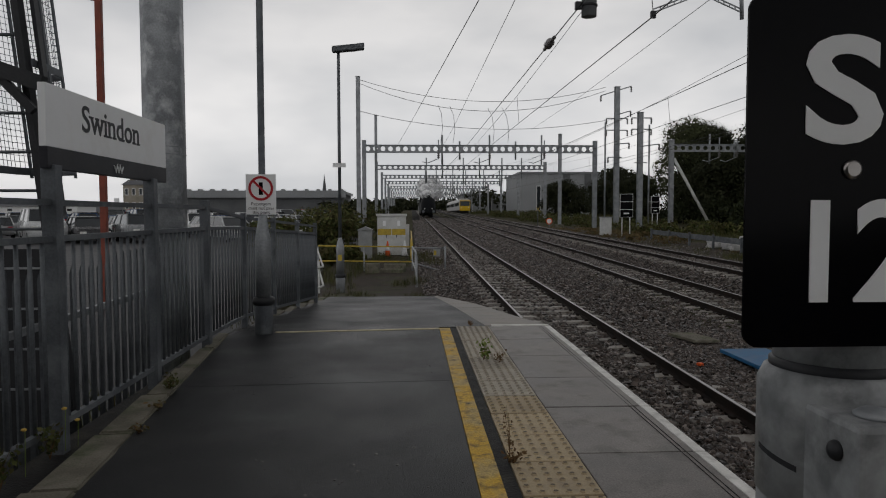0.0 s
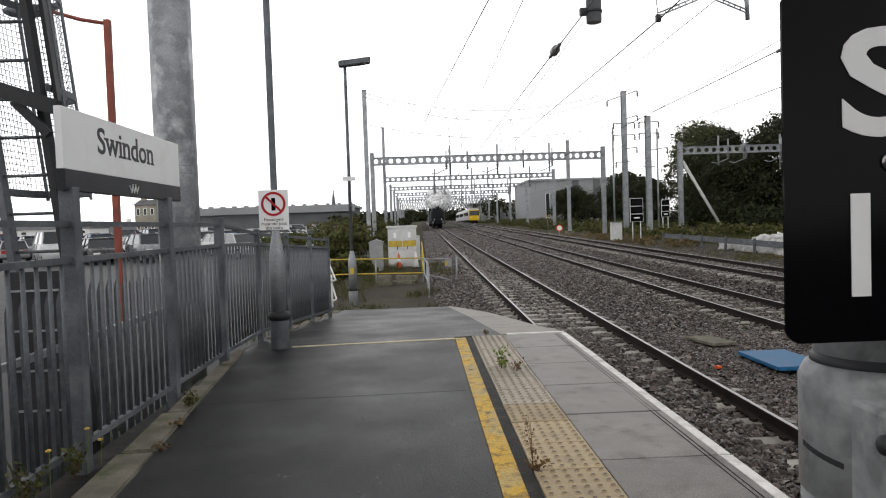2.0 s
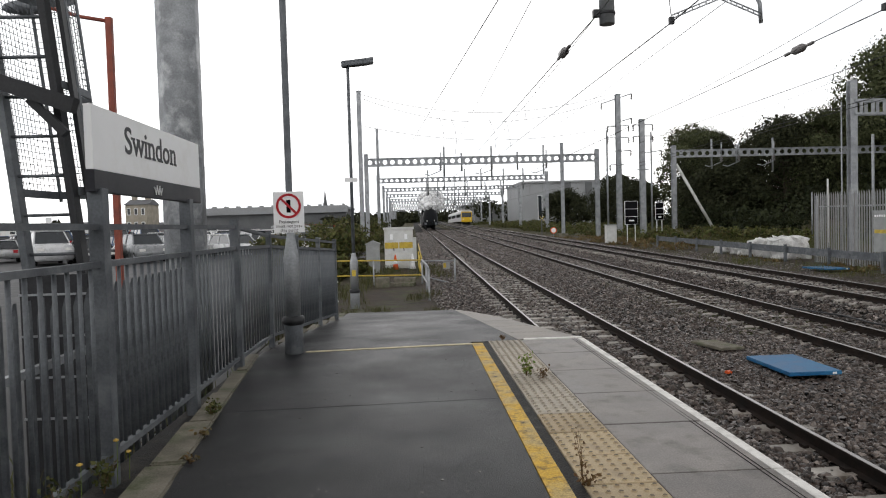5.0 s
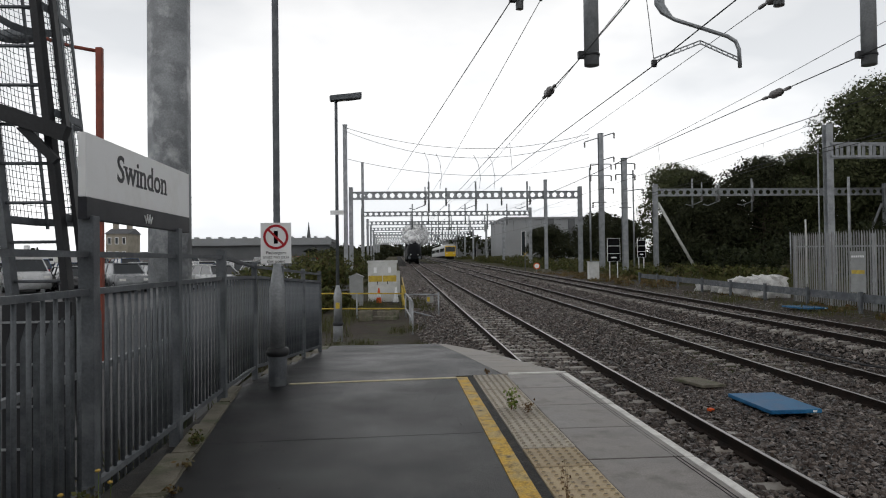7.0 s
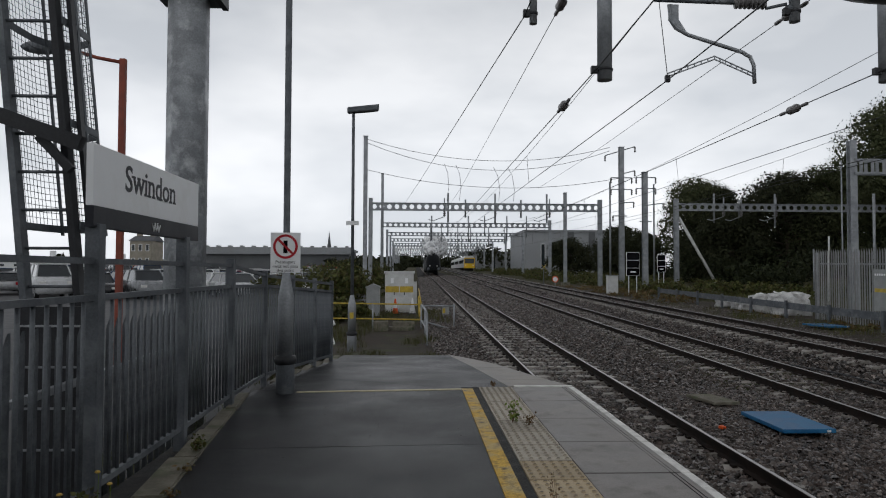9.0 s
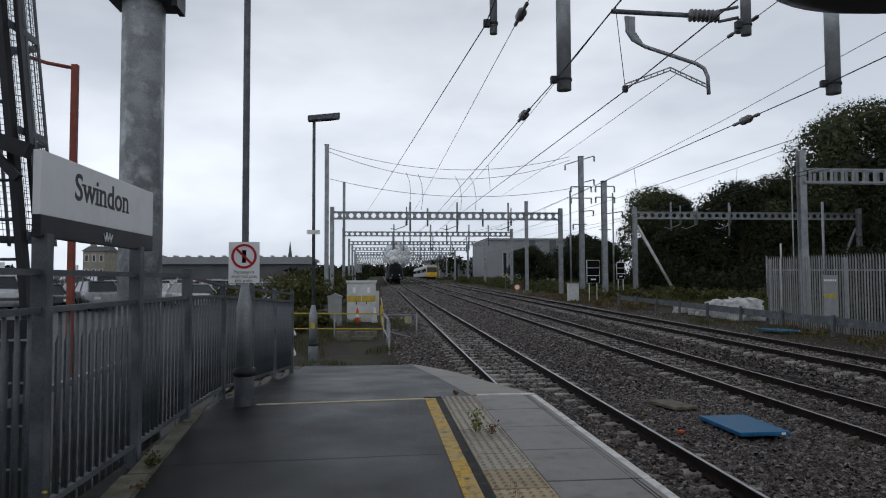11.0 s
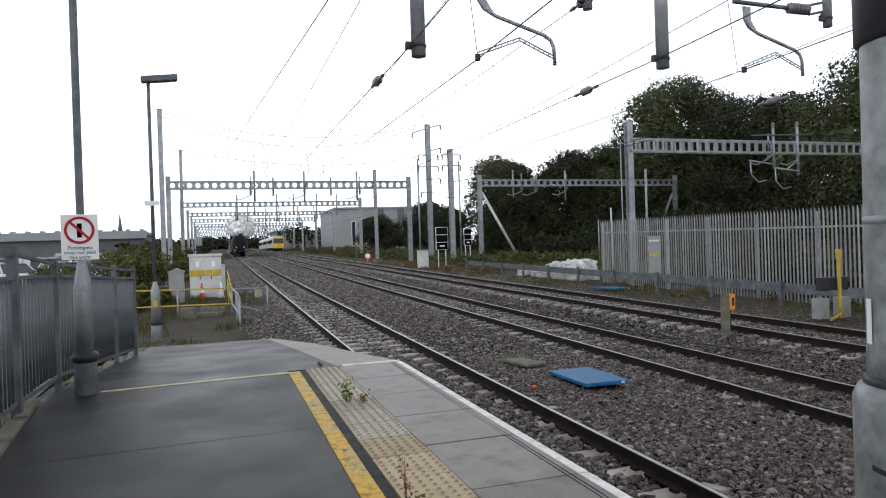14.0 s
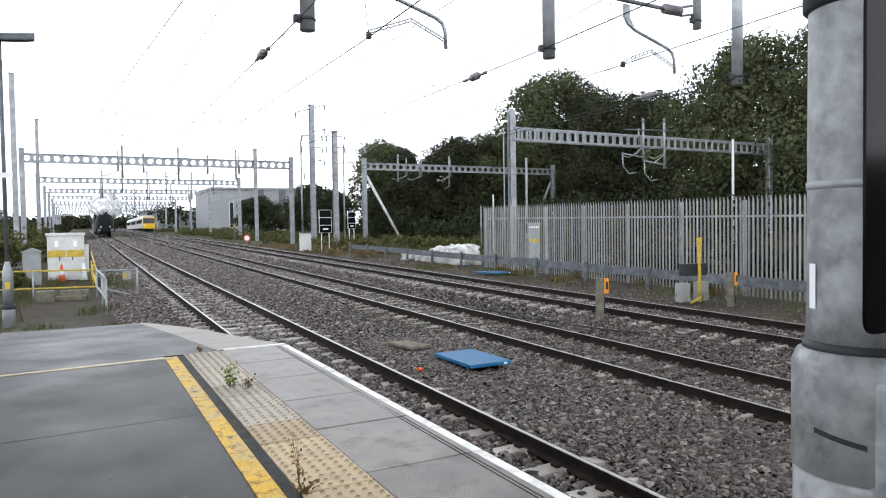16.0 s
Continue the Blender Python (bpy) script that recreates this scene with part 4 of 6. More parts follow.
def line_insulator(x, y, z):
    g = thing("line_insulator", (x, y, z + lower(y)), "small grey barrel insulator in a wire", "insulator", "line insulators")
    prof = [(0.012, -0.45), (0.03, -0.42), (0.03, -0.3), (0.016, -0.22), (0.05, -0.17), (0.075, -0.1), (0.07, 0.0), (0.075, 0.1), (0.05, 0.17), (0.016, 0.22), (0.03, 0.3), (0.03, 0.42), (0.012, 0.45)]
    part("barrel", lathe(B(), prof, 12), M_PORC, g).matrix_basis = pose(0, 0, 0, -90, 0, 0)
    return g


line_insulator(2.51, 11.1, 4.11)
line_insulator(6.63, 11.2, 4.13)
line_insulator(11.24, 11.3, 4.13)
line_insulator(2.15, 9.6, 5.28)
line_insulator(5.58, 9.4, 5.12)

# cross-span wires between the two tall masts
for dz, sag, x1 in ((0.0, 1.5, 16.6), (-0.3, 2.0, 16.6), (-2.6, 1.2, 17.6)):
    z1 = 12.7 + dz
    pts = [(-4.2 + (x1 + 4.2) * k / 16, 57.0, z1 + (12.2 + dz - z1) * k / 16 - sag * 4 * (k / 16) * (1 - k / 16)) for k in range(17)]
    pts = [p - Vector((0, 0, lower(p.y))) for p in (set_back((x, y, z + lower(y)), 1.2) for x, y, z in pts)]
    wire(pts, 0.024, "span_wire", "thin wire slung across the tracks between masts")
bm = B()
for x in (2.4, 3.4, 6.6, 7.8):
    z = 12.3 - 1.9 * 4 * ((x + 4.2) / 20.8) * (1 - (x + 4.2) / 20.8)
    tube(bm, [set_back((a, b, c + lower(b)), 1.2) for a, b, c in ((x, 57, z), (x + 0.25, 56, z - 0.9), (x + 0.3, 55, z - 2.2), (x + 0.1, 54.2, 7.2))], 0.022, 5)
tagged(part("jumper_wire", bm, M_WIRE), "hanging jumper wires above the portal beam", "wire", kind="stuff")

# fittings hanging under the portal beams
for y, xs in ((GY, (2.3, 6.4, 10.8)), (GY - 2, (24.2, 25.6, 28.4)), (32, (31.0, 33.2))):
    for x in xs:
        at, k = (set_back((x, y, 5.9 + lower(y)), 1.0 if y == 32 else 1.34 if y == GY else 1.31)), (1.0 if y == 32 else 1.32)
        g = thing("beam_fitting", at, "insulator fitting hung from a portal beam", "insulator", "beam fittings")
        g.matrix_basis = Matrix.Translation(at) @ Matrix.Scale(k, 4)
        part("insulator", lathe(B(), [(0.03, 0.5), (0.12, 0.42), (0.05, 0.36), (0.14, 0.25), (0.05, 0.18), (0.12, 0.08), (0.03, 0.0)], 10), M_PORC, g)
        part("hanger", tube(B(), [(0, 0, 0.4), (0, 0, 1.5)], 0.05, 8), M_GALV, g)
        part("arm", tube(B(), [(0, 0, 0.0), (-0.9, 0, -0.35), (-1.3, 0, -0.25)], 0.035, 6), M_GALV, g)

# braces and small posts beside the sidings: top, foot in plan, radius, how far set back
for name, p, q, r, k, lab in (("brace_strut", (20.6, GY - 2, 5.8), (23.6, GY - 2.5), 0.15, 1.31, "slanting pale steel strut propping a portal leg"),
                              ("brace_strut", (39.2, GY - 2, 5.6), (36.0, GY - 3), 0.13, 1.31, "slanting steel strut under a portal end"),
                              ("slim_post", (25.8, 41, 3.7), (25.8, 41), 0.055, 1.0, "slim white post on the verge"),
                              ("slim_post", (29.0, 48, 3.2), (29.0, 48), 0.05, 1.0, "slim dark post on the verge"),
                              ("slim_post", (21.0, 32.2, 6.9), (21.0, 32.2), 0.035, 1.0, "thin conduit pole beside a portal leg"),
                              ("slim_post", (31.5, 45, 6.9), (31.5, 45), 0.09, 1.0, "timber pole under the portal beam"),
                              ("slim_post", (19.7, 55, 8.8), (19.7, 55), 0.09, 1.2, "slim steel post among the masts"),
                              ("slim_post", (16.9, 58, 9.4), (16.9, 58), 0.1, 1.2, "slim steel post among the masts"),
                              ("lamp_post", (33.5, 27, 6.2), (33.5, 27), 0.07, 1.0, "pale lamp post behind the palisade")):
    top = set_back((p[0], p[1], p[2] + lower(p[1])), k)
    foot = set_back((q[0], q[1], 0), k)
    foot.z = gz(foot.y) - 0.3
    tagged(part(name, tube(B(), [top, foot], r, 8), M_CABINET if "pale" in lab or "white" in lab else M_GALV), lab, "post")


def indicator(x, y, z, w, h):
    g = thing("route_indicator", (x, y, gz(y)), "black stacked indicator boards on twin white posts", "railway sign", "route indicators")
    for dx in (-0.3, 0.3):
        part("post", tube(B(), [(dx * w, 0.06, 0), (dx * w, 0.06, z + h * 0.5)], 0.04, 8), M_SIGNW, g)
    part("backboard", box(B(), -w / 2, -0.02, z - h / 2, w / 2, 0.03, z + h / 2, 0.01), M_SIGNW, g)
    for k in range(3):
        c = z + h / 2 - h * (k + 0.5) / 3
        part("panel", box(B(), -w / 2 + 0.035, -0.05, c - h / 6 + 0.022, w / 2 - 0.035, -0.021, c + h / 6 - 0.022, 0.01), M_BLACK, g)
    part("mark", box(B(), -0.2 * w, -0.06, z - h / 2 + h / 6 - 0.05, 0.2 * w, -0.0505, z - h / 2 + h / 6 + 0.05), M_SIGNW, g)


indicator(16.3, 50, 2.35, 1.0, 1.75)
indicator(21.4, 58, 2.4, 0.75, 1.5)

# equipment cabinet between masts
cab = thing("equipment_cabinet", (15.6, 53, gz(53)), "small pale lineside equipment cabinet", "cabinet", "lineside cabinets")
part("body", box(B(), -0.4, -0.3, 0, 0.4, 0.3, 1.4, 0.02), M_CABINET, cab)
part("lid", box(B(), -0.45, -0.35, 1.4, 0.45, 0.35, 1.46, 0.01), M_GREYCAB, cab)

# ---- the ramp end: lamp, cabinets, barriers ----
lamp = thing("street_lamp", (-1.5, 15.5, pz(15.5)), "slim grey platform lamp on a stout base", "street lamp")
part("base", lathe(B(), [(0.11, -0.2), (0.11, 0.38), (0.1, 0.42)], 16), M_GALV, lamp)
part("clamp_band", lathe(B(), [(0.105, 0.38), (0.125, 0.39), (0.125, 0.46), (0.105, 0.47)], 16), M_DARK, lamp)
part("lower_column", lathe(B(), [(0.095, 0.42), (0.095, 1.1), (0.05, 1.28), (0.042, 1.32)], 14), M_GALV, lamp)
part("column", lathe(B(), [(0.04, 1.3), (0.035, 5.62)], 14), M_GALVD, lamp)
bm = B()
prism(bm, [(-0.14, -0.1), (0.35, -0.12), (0.58, -0.08), (0.6, 0.0), (0.58, 0.08), (0.35, 0.12), (-0.14, 0.1)], lambda x, y: 5.6 + 0.1 * x, lambda x, y: 5.72 + 0.1 * x + 0.05 * (1 - abs(y) * 8))
bmesh.ops.bevel(bm, geom=list(bm.edges), offset=0.015, segments=2, affect="EDGES")
part("lantern", bm, M_GALVD, lamp, "flat grey lantern head")
part("plate", box(B(), -0.15, -0.05, 2.95, 0.15, -0.04, 3.05, 0.003), M_SIGNW, lamp, "small white plate")
part("warning_plate", box(B(), -0.045, -0.105, 0.78, 0.045, -0.094, 0.92, 0.003), M_YSTEEL, lamp, "small yellow warning plate")

big = thing("equipment_cabinet", (-0.8, 33.4, gz(33) - 0.02), "pale grey lineside cabinet with a yellow band", "cabinet", "lineside cabinets")
part("body", box(B(), -0.7, -0.4, 0.0, 0.7, 0.5, 1.9, 0.015), M_CABINET, big)
part("roof", box(B(), -0.75, -0.46, 1.9, 0.75, 0.55, 2.02, 0.02), M_CABINET, big)
for dx in (-0.35, 0.35):
    door = part("door", box(B(), dx - 0.33, -0.42, 0.1, dx + 0.33, -0.401, 1.84, 0.006), M_CABINET, big)
    part("handle", box(B(), -dx * 0.3 + dx - 0.02, -0.45, 0.85, -dx * 0.3 + dx + 0.02, -0.421, 1.0, 0.005), M_DARK, door)
    part("band", box(B(), dx - 0.33, -0.426, 0.98, dx + 0.33, -0.4205, 1.28), M_YSTEEL, door, "yellow reflective band")
    part("notice", box(B(), dx - 0.07, -0.427, 1.42, dx + 0.07, -0.4205, 1.68), M_SIGNW, door)
part("side_box", box(B(), 0.7, -0.3, 0.3, 0.86, 0.3, 1.5, 0.01), M_CABINET, big)
small = thing("equipment_cabinet", (-1.95, 31, gz(31) - 0.02), "grey pitched-roof lineside cabinet", "cabinet", "lineside cabinets")
part("body", box(B(), -0.3, -0.3, 0, 0.3, 0.3, 1.3, 0.012), M_GREYCAB, small)
bm = B()
prism(bm, [(-0.34, 1.29), (0.34, 1.29), (0.34, 1.33), (0, 1.47), (-0.34, 1.33)], -0.34, 0.34)
bm.transform(pose(0, 0, 0, 90, 0, 0))
part("roof", bm, M_GREYCAB, small)


def cone(x, y, material, lab):
    g = thing("traffic_cone", (x, y, gz(y)), lab, "traffic cone", "cones")
    part("cone", lathe(B(), [(0.15, 0.03), (0.1, 0.3), (0.035, 0.72), (0.03, 0.74)], 16), material, g)
    part("base", box(B(), -0.2, -0.2, 0, 0.2, 0.2, 0.035, 0.01), M_DARK, g)
    part("sleeve", lathe(B(), [(0.105, 0.3), (0.072, 0.5)], 16), M_SIGNW, g, "white reflective sleeve")


cone(-0.95, 31.5, M_CONE, "orange traffic cone beside the cabinet")
cone(-0.15, 31.9, M_SIGNW, "pale traffic cone beside the cabinet")

barrier = thing("barrier_rail", (0, 0, lower(25)), "yellow and grey tubular barrier around the ramp foot", "barrier")
for za, zb in ((0.14, 0.09), (-0.42, -0.47)):
    mid = (za + zb) / 2
    part("rail", tube(B(), [(-3.3, 25, za), (-1.5, 25, mid)], 0.026, 8), M_YSTEEL, barrier, "yellow tube")
    part("rail", tube(B(), [(-1.5, 25, mid), (0.2, 25, zb)], 0.026, 8), M_YSTEEL, barrier, "yellow tube")
    part("rail", tube(B(), [(0.2, 25, zb), (0.15, 33, zb + 0.4)], 0.026, 8), M_YSTEEL, barrier, "yellow tube")
    part("rail", tube(B(), [(0.2, 25, zb), (0.3, 21, zb + 0.03), (0.31, 19, zb + 0.05)], 0.026, 8), M_GALV, barrier)
    part("rail", tube(B(), [(0.2, 25.05, zb - 0.04), (1.43, 25.05, (zb - 0.06) if zb > 0 else -0.86)], 0.026, 8), M_GALV, barrier)
for x, y in ((-3.3, 25), (-1.6, 25), (0.2, 25), (0.15, 29), (0.15, 33), (0.31, 19), (0.3, 22), (1.43, 25)):
    part("post", tube(B(), [(x, y, gz(y) - 0.3), (x, y, 0.12)], 0.03, 8), M_YSTEEL if y > 26 else M_GALV, barrier)
bm = B()
for k in range(9):
    y = 19.2 + 0.6 * k
    tube(bm, [(0.31, y, -0.5), (0.31, y, 0.07)], 0.012, 5)
part("infill", bm, M_GALV, barrier)
part("notice", box(B(), 0.98, 24.99, -0.27, 1.24, 25.01, 0.0, 0.003), M_GREYCAB, barrier, "small white and yellow notice")
part("notice", box(B(), 1.0, 24.97, -0.22, 1.1, 24.988, -0.05, 0.002), M_YSTEEL, barrier)
side = thing("handrail", (0, 0, lower(18)), "low pale handrail beside the ramp fence", "handrail")
for z in (0.15, -0.3):
    part("rail", tube(B(), [(-2.0, 12.5, z), (-1.9, 15.5, z - 0.1), (-3.3, 24.5, z - 0.05)], 0.024, 6), M_CABINET, side)
for y in (12.5, 15.5):
    part("post", tube(B(), [(-2.0, y, gz(y) - 0.2), (-2.0, y, 0.17)], 0.026, 6), M_CABINET, side)

# rubble and old concrete blocks on the dirt
dirt = sheet("dirt_patch", [-3.0, -1.4, -0.5, 0.2, 0.5], [11.2, 12.5, 14, 16, 18, 20, 24, 28, 36],
             lambda x, y: pz(y) - 0.005 - (0.0 if x < 0.4 else 0.5 * max(0, min(1, (20 - y) / 8))) + 0.03 * noise.noise((x * 2, y, 3)), M_DIRT, "damp earth and gravel at the ramp foot", "dirt")
for x, y, w, d, h, lab in ((-1.25, 24.2, 0.5, 0.4, 0.36, "hollow grey concrete block on the dirt"), (-0.55, 24.4, 0.9, 0.4, 0.14, "old grey concrete slab on the dirt"), (-0.45, 24.7, 0.8, 0.4, 0.3, "stacked grey concrete slab on the dirt")):
    bm = box(B(), -w / 2, -d / 2, 0, w / 2, d / 2, h, 0.02)
    ob = part("concrete_block", bm, M_KERB)
    ob.matrix_basis = pose(x, y, pz(y) - 0.02, 0, 0, random.uniform(-12, 12))
    tagged(ob, lab, "concrete block")

# ---- trackside objects ----
def cover(x, y, w, l, material, lab, rz):
    g = thing("track_cover", (x, y, gz(y) + 0.03), lab, "cover", "blue covers" if material is M_BLUE else "", rz)
    part("slab", box(B(), -w / 2, -l / 2, 0, w / 2, l / 2, 0.06, 0.015), material, g)
    part("handle", box(B(), w / 2 - 0.14, -l / 2 - 0.004, 0.015, w / 2 - 0.08, -l / 2 + 0.01, 0.045), M_SIGNW, g)
    return g


cover(5.62, 9.75, 0.78, 1.27, M_BLUE, "bright blue plastic cover lying on the ballast", 0)
cover(15.9, 25.4, 0.9, 1.5, M_BLUE, "blue plastic cover lying near the crash rail", 5)
slab = part("trough_cover", box(B(), -0.28, -0.36, 0, 0.28, 0.36, 0.05, 0.01), M_KERB)
slab.matrix_basis = pose(5.28, 11.55, gz(11) + 0.02, 2, 3, 20)
tagged(slab, "flat grey concrete cover slab on the ballast", "slab")


lit = part("orange_scrap", box(box(B(), -0.06, -0.04, 0, 0.03, 0.025, 0.04, 0.008), 0.012, 0.02, 0.008, 0.07, 0.06, 0.035, 0.008), M_CONE)
lit.matrix_basis = pose(4.52, 9.5, gz(9) + 0.03, 4, 6, 25)
tagged(lit, "small orange plastic scrap on the ballast", "scrap")
for pts in ([(8.9, 15.5), (9.3, 14.2), (9.25, 13.0), (9.45, 12.3)], [(9.45, 11.8), (9.6, 11.0), (9.9, 10.2)]):
    cb = part("ground_cable", tube(B(), [(x, y, gz(y) + 0.05) for x, y in pts], 0.018, 6), M_DARK)
    tagged(cb, "black cable lying on the ballast", "cable", "ground cables")


def marker(x, y, h, lab):
    g = thing("marker_post", (x, y, gz(y) - 0.05), lab, "post", "marker posts")
    part("post", box(B(), -0.06, -0.08, -0.2, 0.06, 0.08, h, 0.012), M_KERB, g)
    bm = box(B(), 0.06, -0.1, h - 0.38, 0.2, 0.1, h - 0.02, 0.03)
    part("housing", bm, M_ORANGE, g, "orange plastic housing")
    part("inset", box(B(), 0.1, -0.104, h - 0.28, 0.17, -0.1, h - 0.1), M_DARK, g)
    part("cable", tube(B(), [(0.13, 0, h - 0.36), (0.2, 0.05, 0.3), (0.35, 0.1, 0.05)], 0.015, 6), M_DARK, g)


marker(10.4, 12.0, 1.1, "concrete post with an orange housing between tracks")
marker(15.7, 12.7, 0.95, "concrete post with an orange housing beside the crash rail")
yp = thing("switch_post", (15.5, 13.6, gz(13)), "yellow lever post with grey boxes at its foot", "post")
part("post", box(B(), -0.035, -0.035, 0, 0.035, 0.035, 1.6, 0.008), M_YSTEEL, yp)
part("cap", box(B(), -0.055, -0.055, 1.6, 0.055, 0.055, 1.85, 0.012), M_YSTEEL, yp)
part("box", box(B(), -0.5, 0.08, 0.75, 0.4, 0.3, 1.1, 0.02), M_DARK, yp)
for dx in (-0.45, 0.3):
    part("foot_box", box(B(), dx - 0.16, 0.1, 0.0, dx + 0.2, 0.35, 0.55, 0.02), M_GREYCAB, yp)
part("lever", tube(B(), [(0.0, -0.1, 0.15), (-0.6, -0.25, 0.03)], 0.04, 6), M_YSTEEL, yp)

speed = thing("speed_sign", (12.9, 62, gz(62)), "round white and red speed board on a short post", "railway sign")
part("post", tube(B(), [(0, 0, 0), (0, 0, 1.0)], 0.04, 6), M_GALV, speed)
part("disc", lathe(B(), [(0.3, 0), (0.3, 0.03)], 20), M_CONE, speed).matrix_basis = pose(0, -0.05, 0.9, 90, 0, 0)
part("face", lathe(B(), [(0.22, 0.031), (0.22, 0.036)], 20), M_SIGNW, speed).matrix_basis = pose(0, -0.05, 0.9, 90, 0, 0)
cross = thing("marker_board", (12.6, 66, gz(66)), "small yellow cross-shaped marker on a post", "railway sign")
part("post", tube(B(), [(0, 0, 0), (0, 0, 2.0)], 0.04, 6), M_GALVD, cross)
part("cross", obox(obox(B(), (-0.22, -0.08, 1.75), (0.22, -0.08, 2.2), 0.03, 0.14, (0, 1, 0)), (-0.22, -0.083, 2.2), (0.22, -0.083, 1.75), 0.03, 0.14, (0, 1, 0)), M_YSTEEL, cross)


def sack(x, y, s, rz):
    bm = B()
    bmesh.ops.create_cube(bm, size=1.0)
    bmesh.ops.subdivide_edges(bm, edges=list(bm.edges), cuts=5, use_grid_fill=True)
    for v in bm.verts:
        v.co += v.co.normalized() * 0.12 + Vector(noise.noise_vector(v.co * 3.2 + Vector((x, y, 0)))) * 0.24
        v.co = Vector((v.co.x * s, v.co.y * s, (v.co.z + 0.5) * s * 0.8))
    for f in bm.faces:
        f.smooth = True
    ob = part("bulk_bag", bm, M_SACK)
    ob.matrix_basis = pose(x, y, gz(y) - 0.05, 0, 0, rz)
    tagged(ob, "slumped white woven bulk bag beside the fence", "bag", "bulk bags")


for x, y, sc, rz in ((18.4, 32.4, 1.15, 10), (18.2, 34.0, 1.0, 40), (19.3, 34.0, 1.1, 70), (18.8, 35.6, 0.9, 20), (18.0, 36.8, 0.6, 0), (17.8, 38.4, 0.5, 30), (17.8, 35.6, 0.55, 60)):
    sack(x, y, sc, rz)

# ---- behind the platform fence: access ladder, inner fence, lamp ----
lad = thing("caged_ladder", (-2.9, 4.7, 0), "dark steel access ladder with a wire mesh safety cage", "ladder")
LEAN = 0.105


def lp(x, y, z):
    return (x - LEAN * (z - 1.4), y, z)


for x in (-0.06, 0.33):
    part("stringer", obox(B(), lp(x, 0, -1.1), lp(x, 0, 5.2), 0.05, 0.09, (0, 1, 0)), M_DARK if x > 0 else M_GALVD, lad)
part("stringer", obox(B(), lp(0.41, 0.08, 1.2), lp(0.41, 0.08, 5.2), 0.03, 0.06, (0, 1, 0)), M_DARK, lad)
for k in range(20):
    z = -0.9 + 0.285 * k
    part("rung", tube(B(), [lp(-0.06, 0, z), lp(0.33, 0, z)], 0.013, 6), M_GALVD, lad)
CAGE = [(-0.07, 0.0), (-0.08, 0.22), (-0.075, 0.42), (-0.03, 0.55), (0.05, 0.60), (0.135, 0.615), (0.22, 0.60), (0.32, 0.55), (0.375, 0.42), (0.385, 0.22), (0.375, 0.0)]


def cage_ring(z):
    return [lp(x, y, z) for x, y in CAGE]


for z in (1.55, 2.32, 3.1, 3.9, 4.7):
    bm = B()
    for a, b in zip(cage_ring(z), cage_ring(z)[1:]):
        obox(bm, a, b, 0.012, 0.055)
    part("hoop", bm, M_GALVD, lad, "flat steel cage hoop")
bm = B()
for (xa, ya), (xb, yb) in zip(CAGE, CAGE[1:]):
    n = max(1, round(math.hypot(xb - xa, yb - ya) / 0.045))
    for k in range(n):
        x, y = xa + (xb - xa) * k / n, ya + (yb - ya) * k / n
        tube(bm, [lp(x, y, 1.56), lp(x, y, 5.0)], 0.003, 3, cap=False)
for j in range(70):
    tube(bm, cage_ring(1.58 + j * 0.05), 0.003, 3, cap=False)
part("cage_mesh", bm, M_GALVD, lad, "fine wire mesh")
for x, y in (CAGE[3], CAGE[7], CAGE[9]):
    part("cage_strip", obox(B(), lp(x, y, 1.5), lp(x, y, 5.1), 0.035, 0.012), M_GALVD, lad)
part("guard_panel", box(B(), -0.06, -0.06, -1.05, 0.42, -0.04, 0.95, 0.005), M_DARK, lad, "dark anti-climb panel")
for z in (-0.1, 0.2, 0.5, 0.8):
    part("panel_rib", box(B(), -0.06, -0.075, z, 0.42, -0.0605, z + 0.015), M_GALV, lad)
part("side_beam", obox(B(), (-0.95, -0.1, 2.62), (0.42, -0.12, 2.14), 0.08, 0.11), M_DARK, lad, "dark steel side beam")
part("side_brace", obox(B(), (0.1, -0.1, 2.2), (0.34, -0.1, 1.95), 0.05, 0.06), M_DARK, lad)

inner = thing("inner_palisade", (-2.45, 0, 0), "pale galvanised palisade behind the platform fence", "fence")
ip = B()
lo = [ip.verts.new((b, a, 0.0)) for a, b in prof]
mid = [ip.verts.new((b, a, 1.95)) for a, b in prof]
hi = [ip.verts.new((0.02, a * 0.4, 2.06)) for a, b in prof]
for ra, rb in ((lo, mid), (mid, hi)):
    for k in range(3):
        ip.faces.new((ra[k], ra[k + 1], rb[k + 1], rb[k]))
ip_mesh = mesh_of("pale", ip, M_GALVD)
for k in range(52):
    y = -1.0 + k * 0.15
    piece("pale", ip_mesh, inner, pose(0, y, gz(y) - 0.02))
for z in (0.3, 1.6):
    part("rail", obox(B(), (-0.02, -1.2, gz(0) + z), (-0.02, 6.8, gz(6) + z), 0.04, 0.05), M_GALV, inner)

red = thing("car_park_lamp", (-5.65, 12.7, park(12.7)), "red-brown car park lamp post with a side arm", "street lamp")
part("post", box(B(), -0.055, -0.055, 0, 0.055, 0.055, 5.86, 0.01), M_REDPOST, red)
part("arm", tube(B(), [(0, 0, 5.79), (-0.5, 0, 5.88), (-1.15, 0, 6.08)], 0.035, 8), M_REDPOST, red)
bm = B()
bmesh.ops.create_uvsphere(bm, u_segments=14, v_segments=8, radius=0.5)
bm.transform(Matrix.Translation((-1.5, 0, 6.06)) @ Matrix.Diagonal((0.85, 0.35, 0.26, 1)))
for f in bm.faces:
    f.smooth = True
part("lantern", bm, M_GALVD, red, "grey rounded lantern")


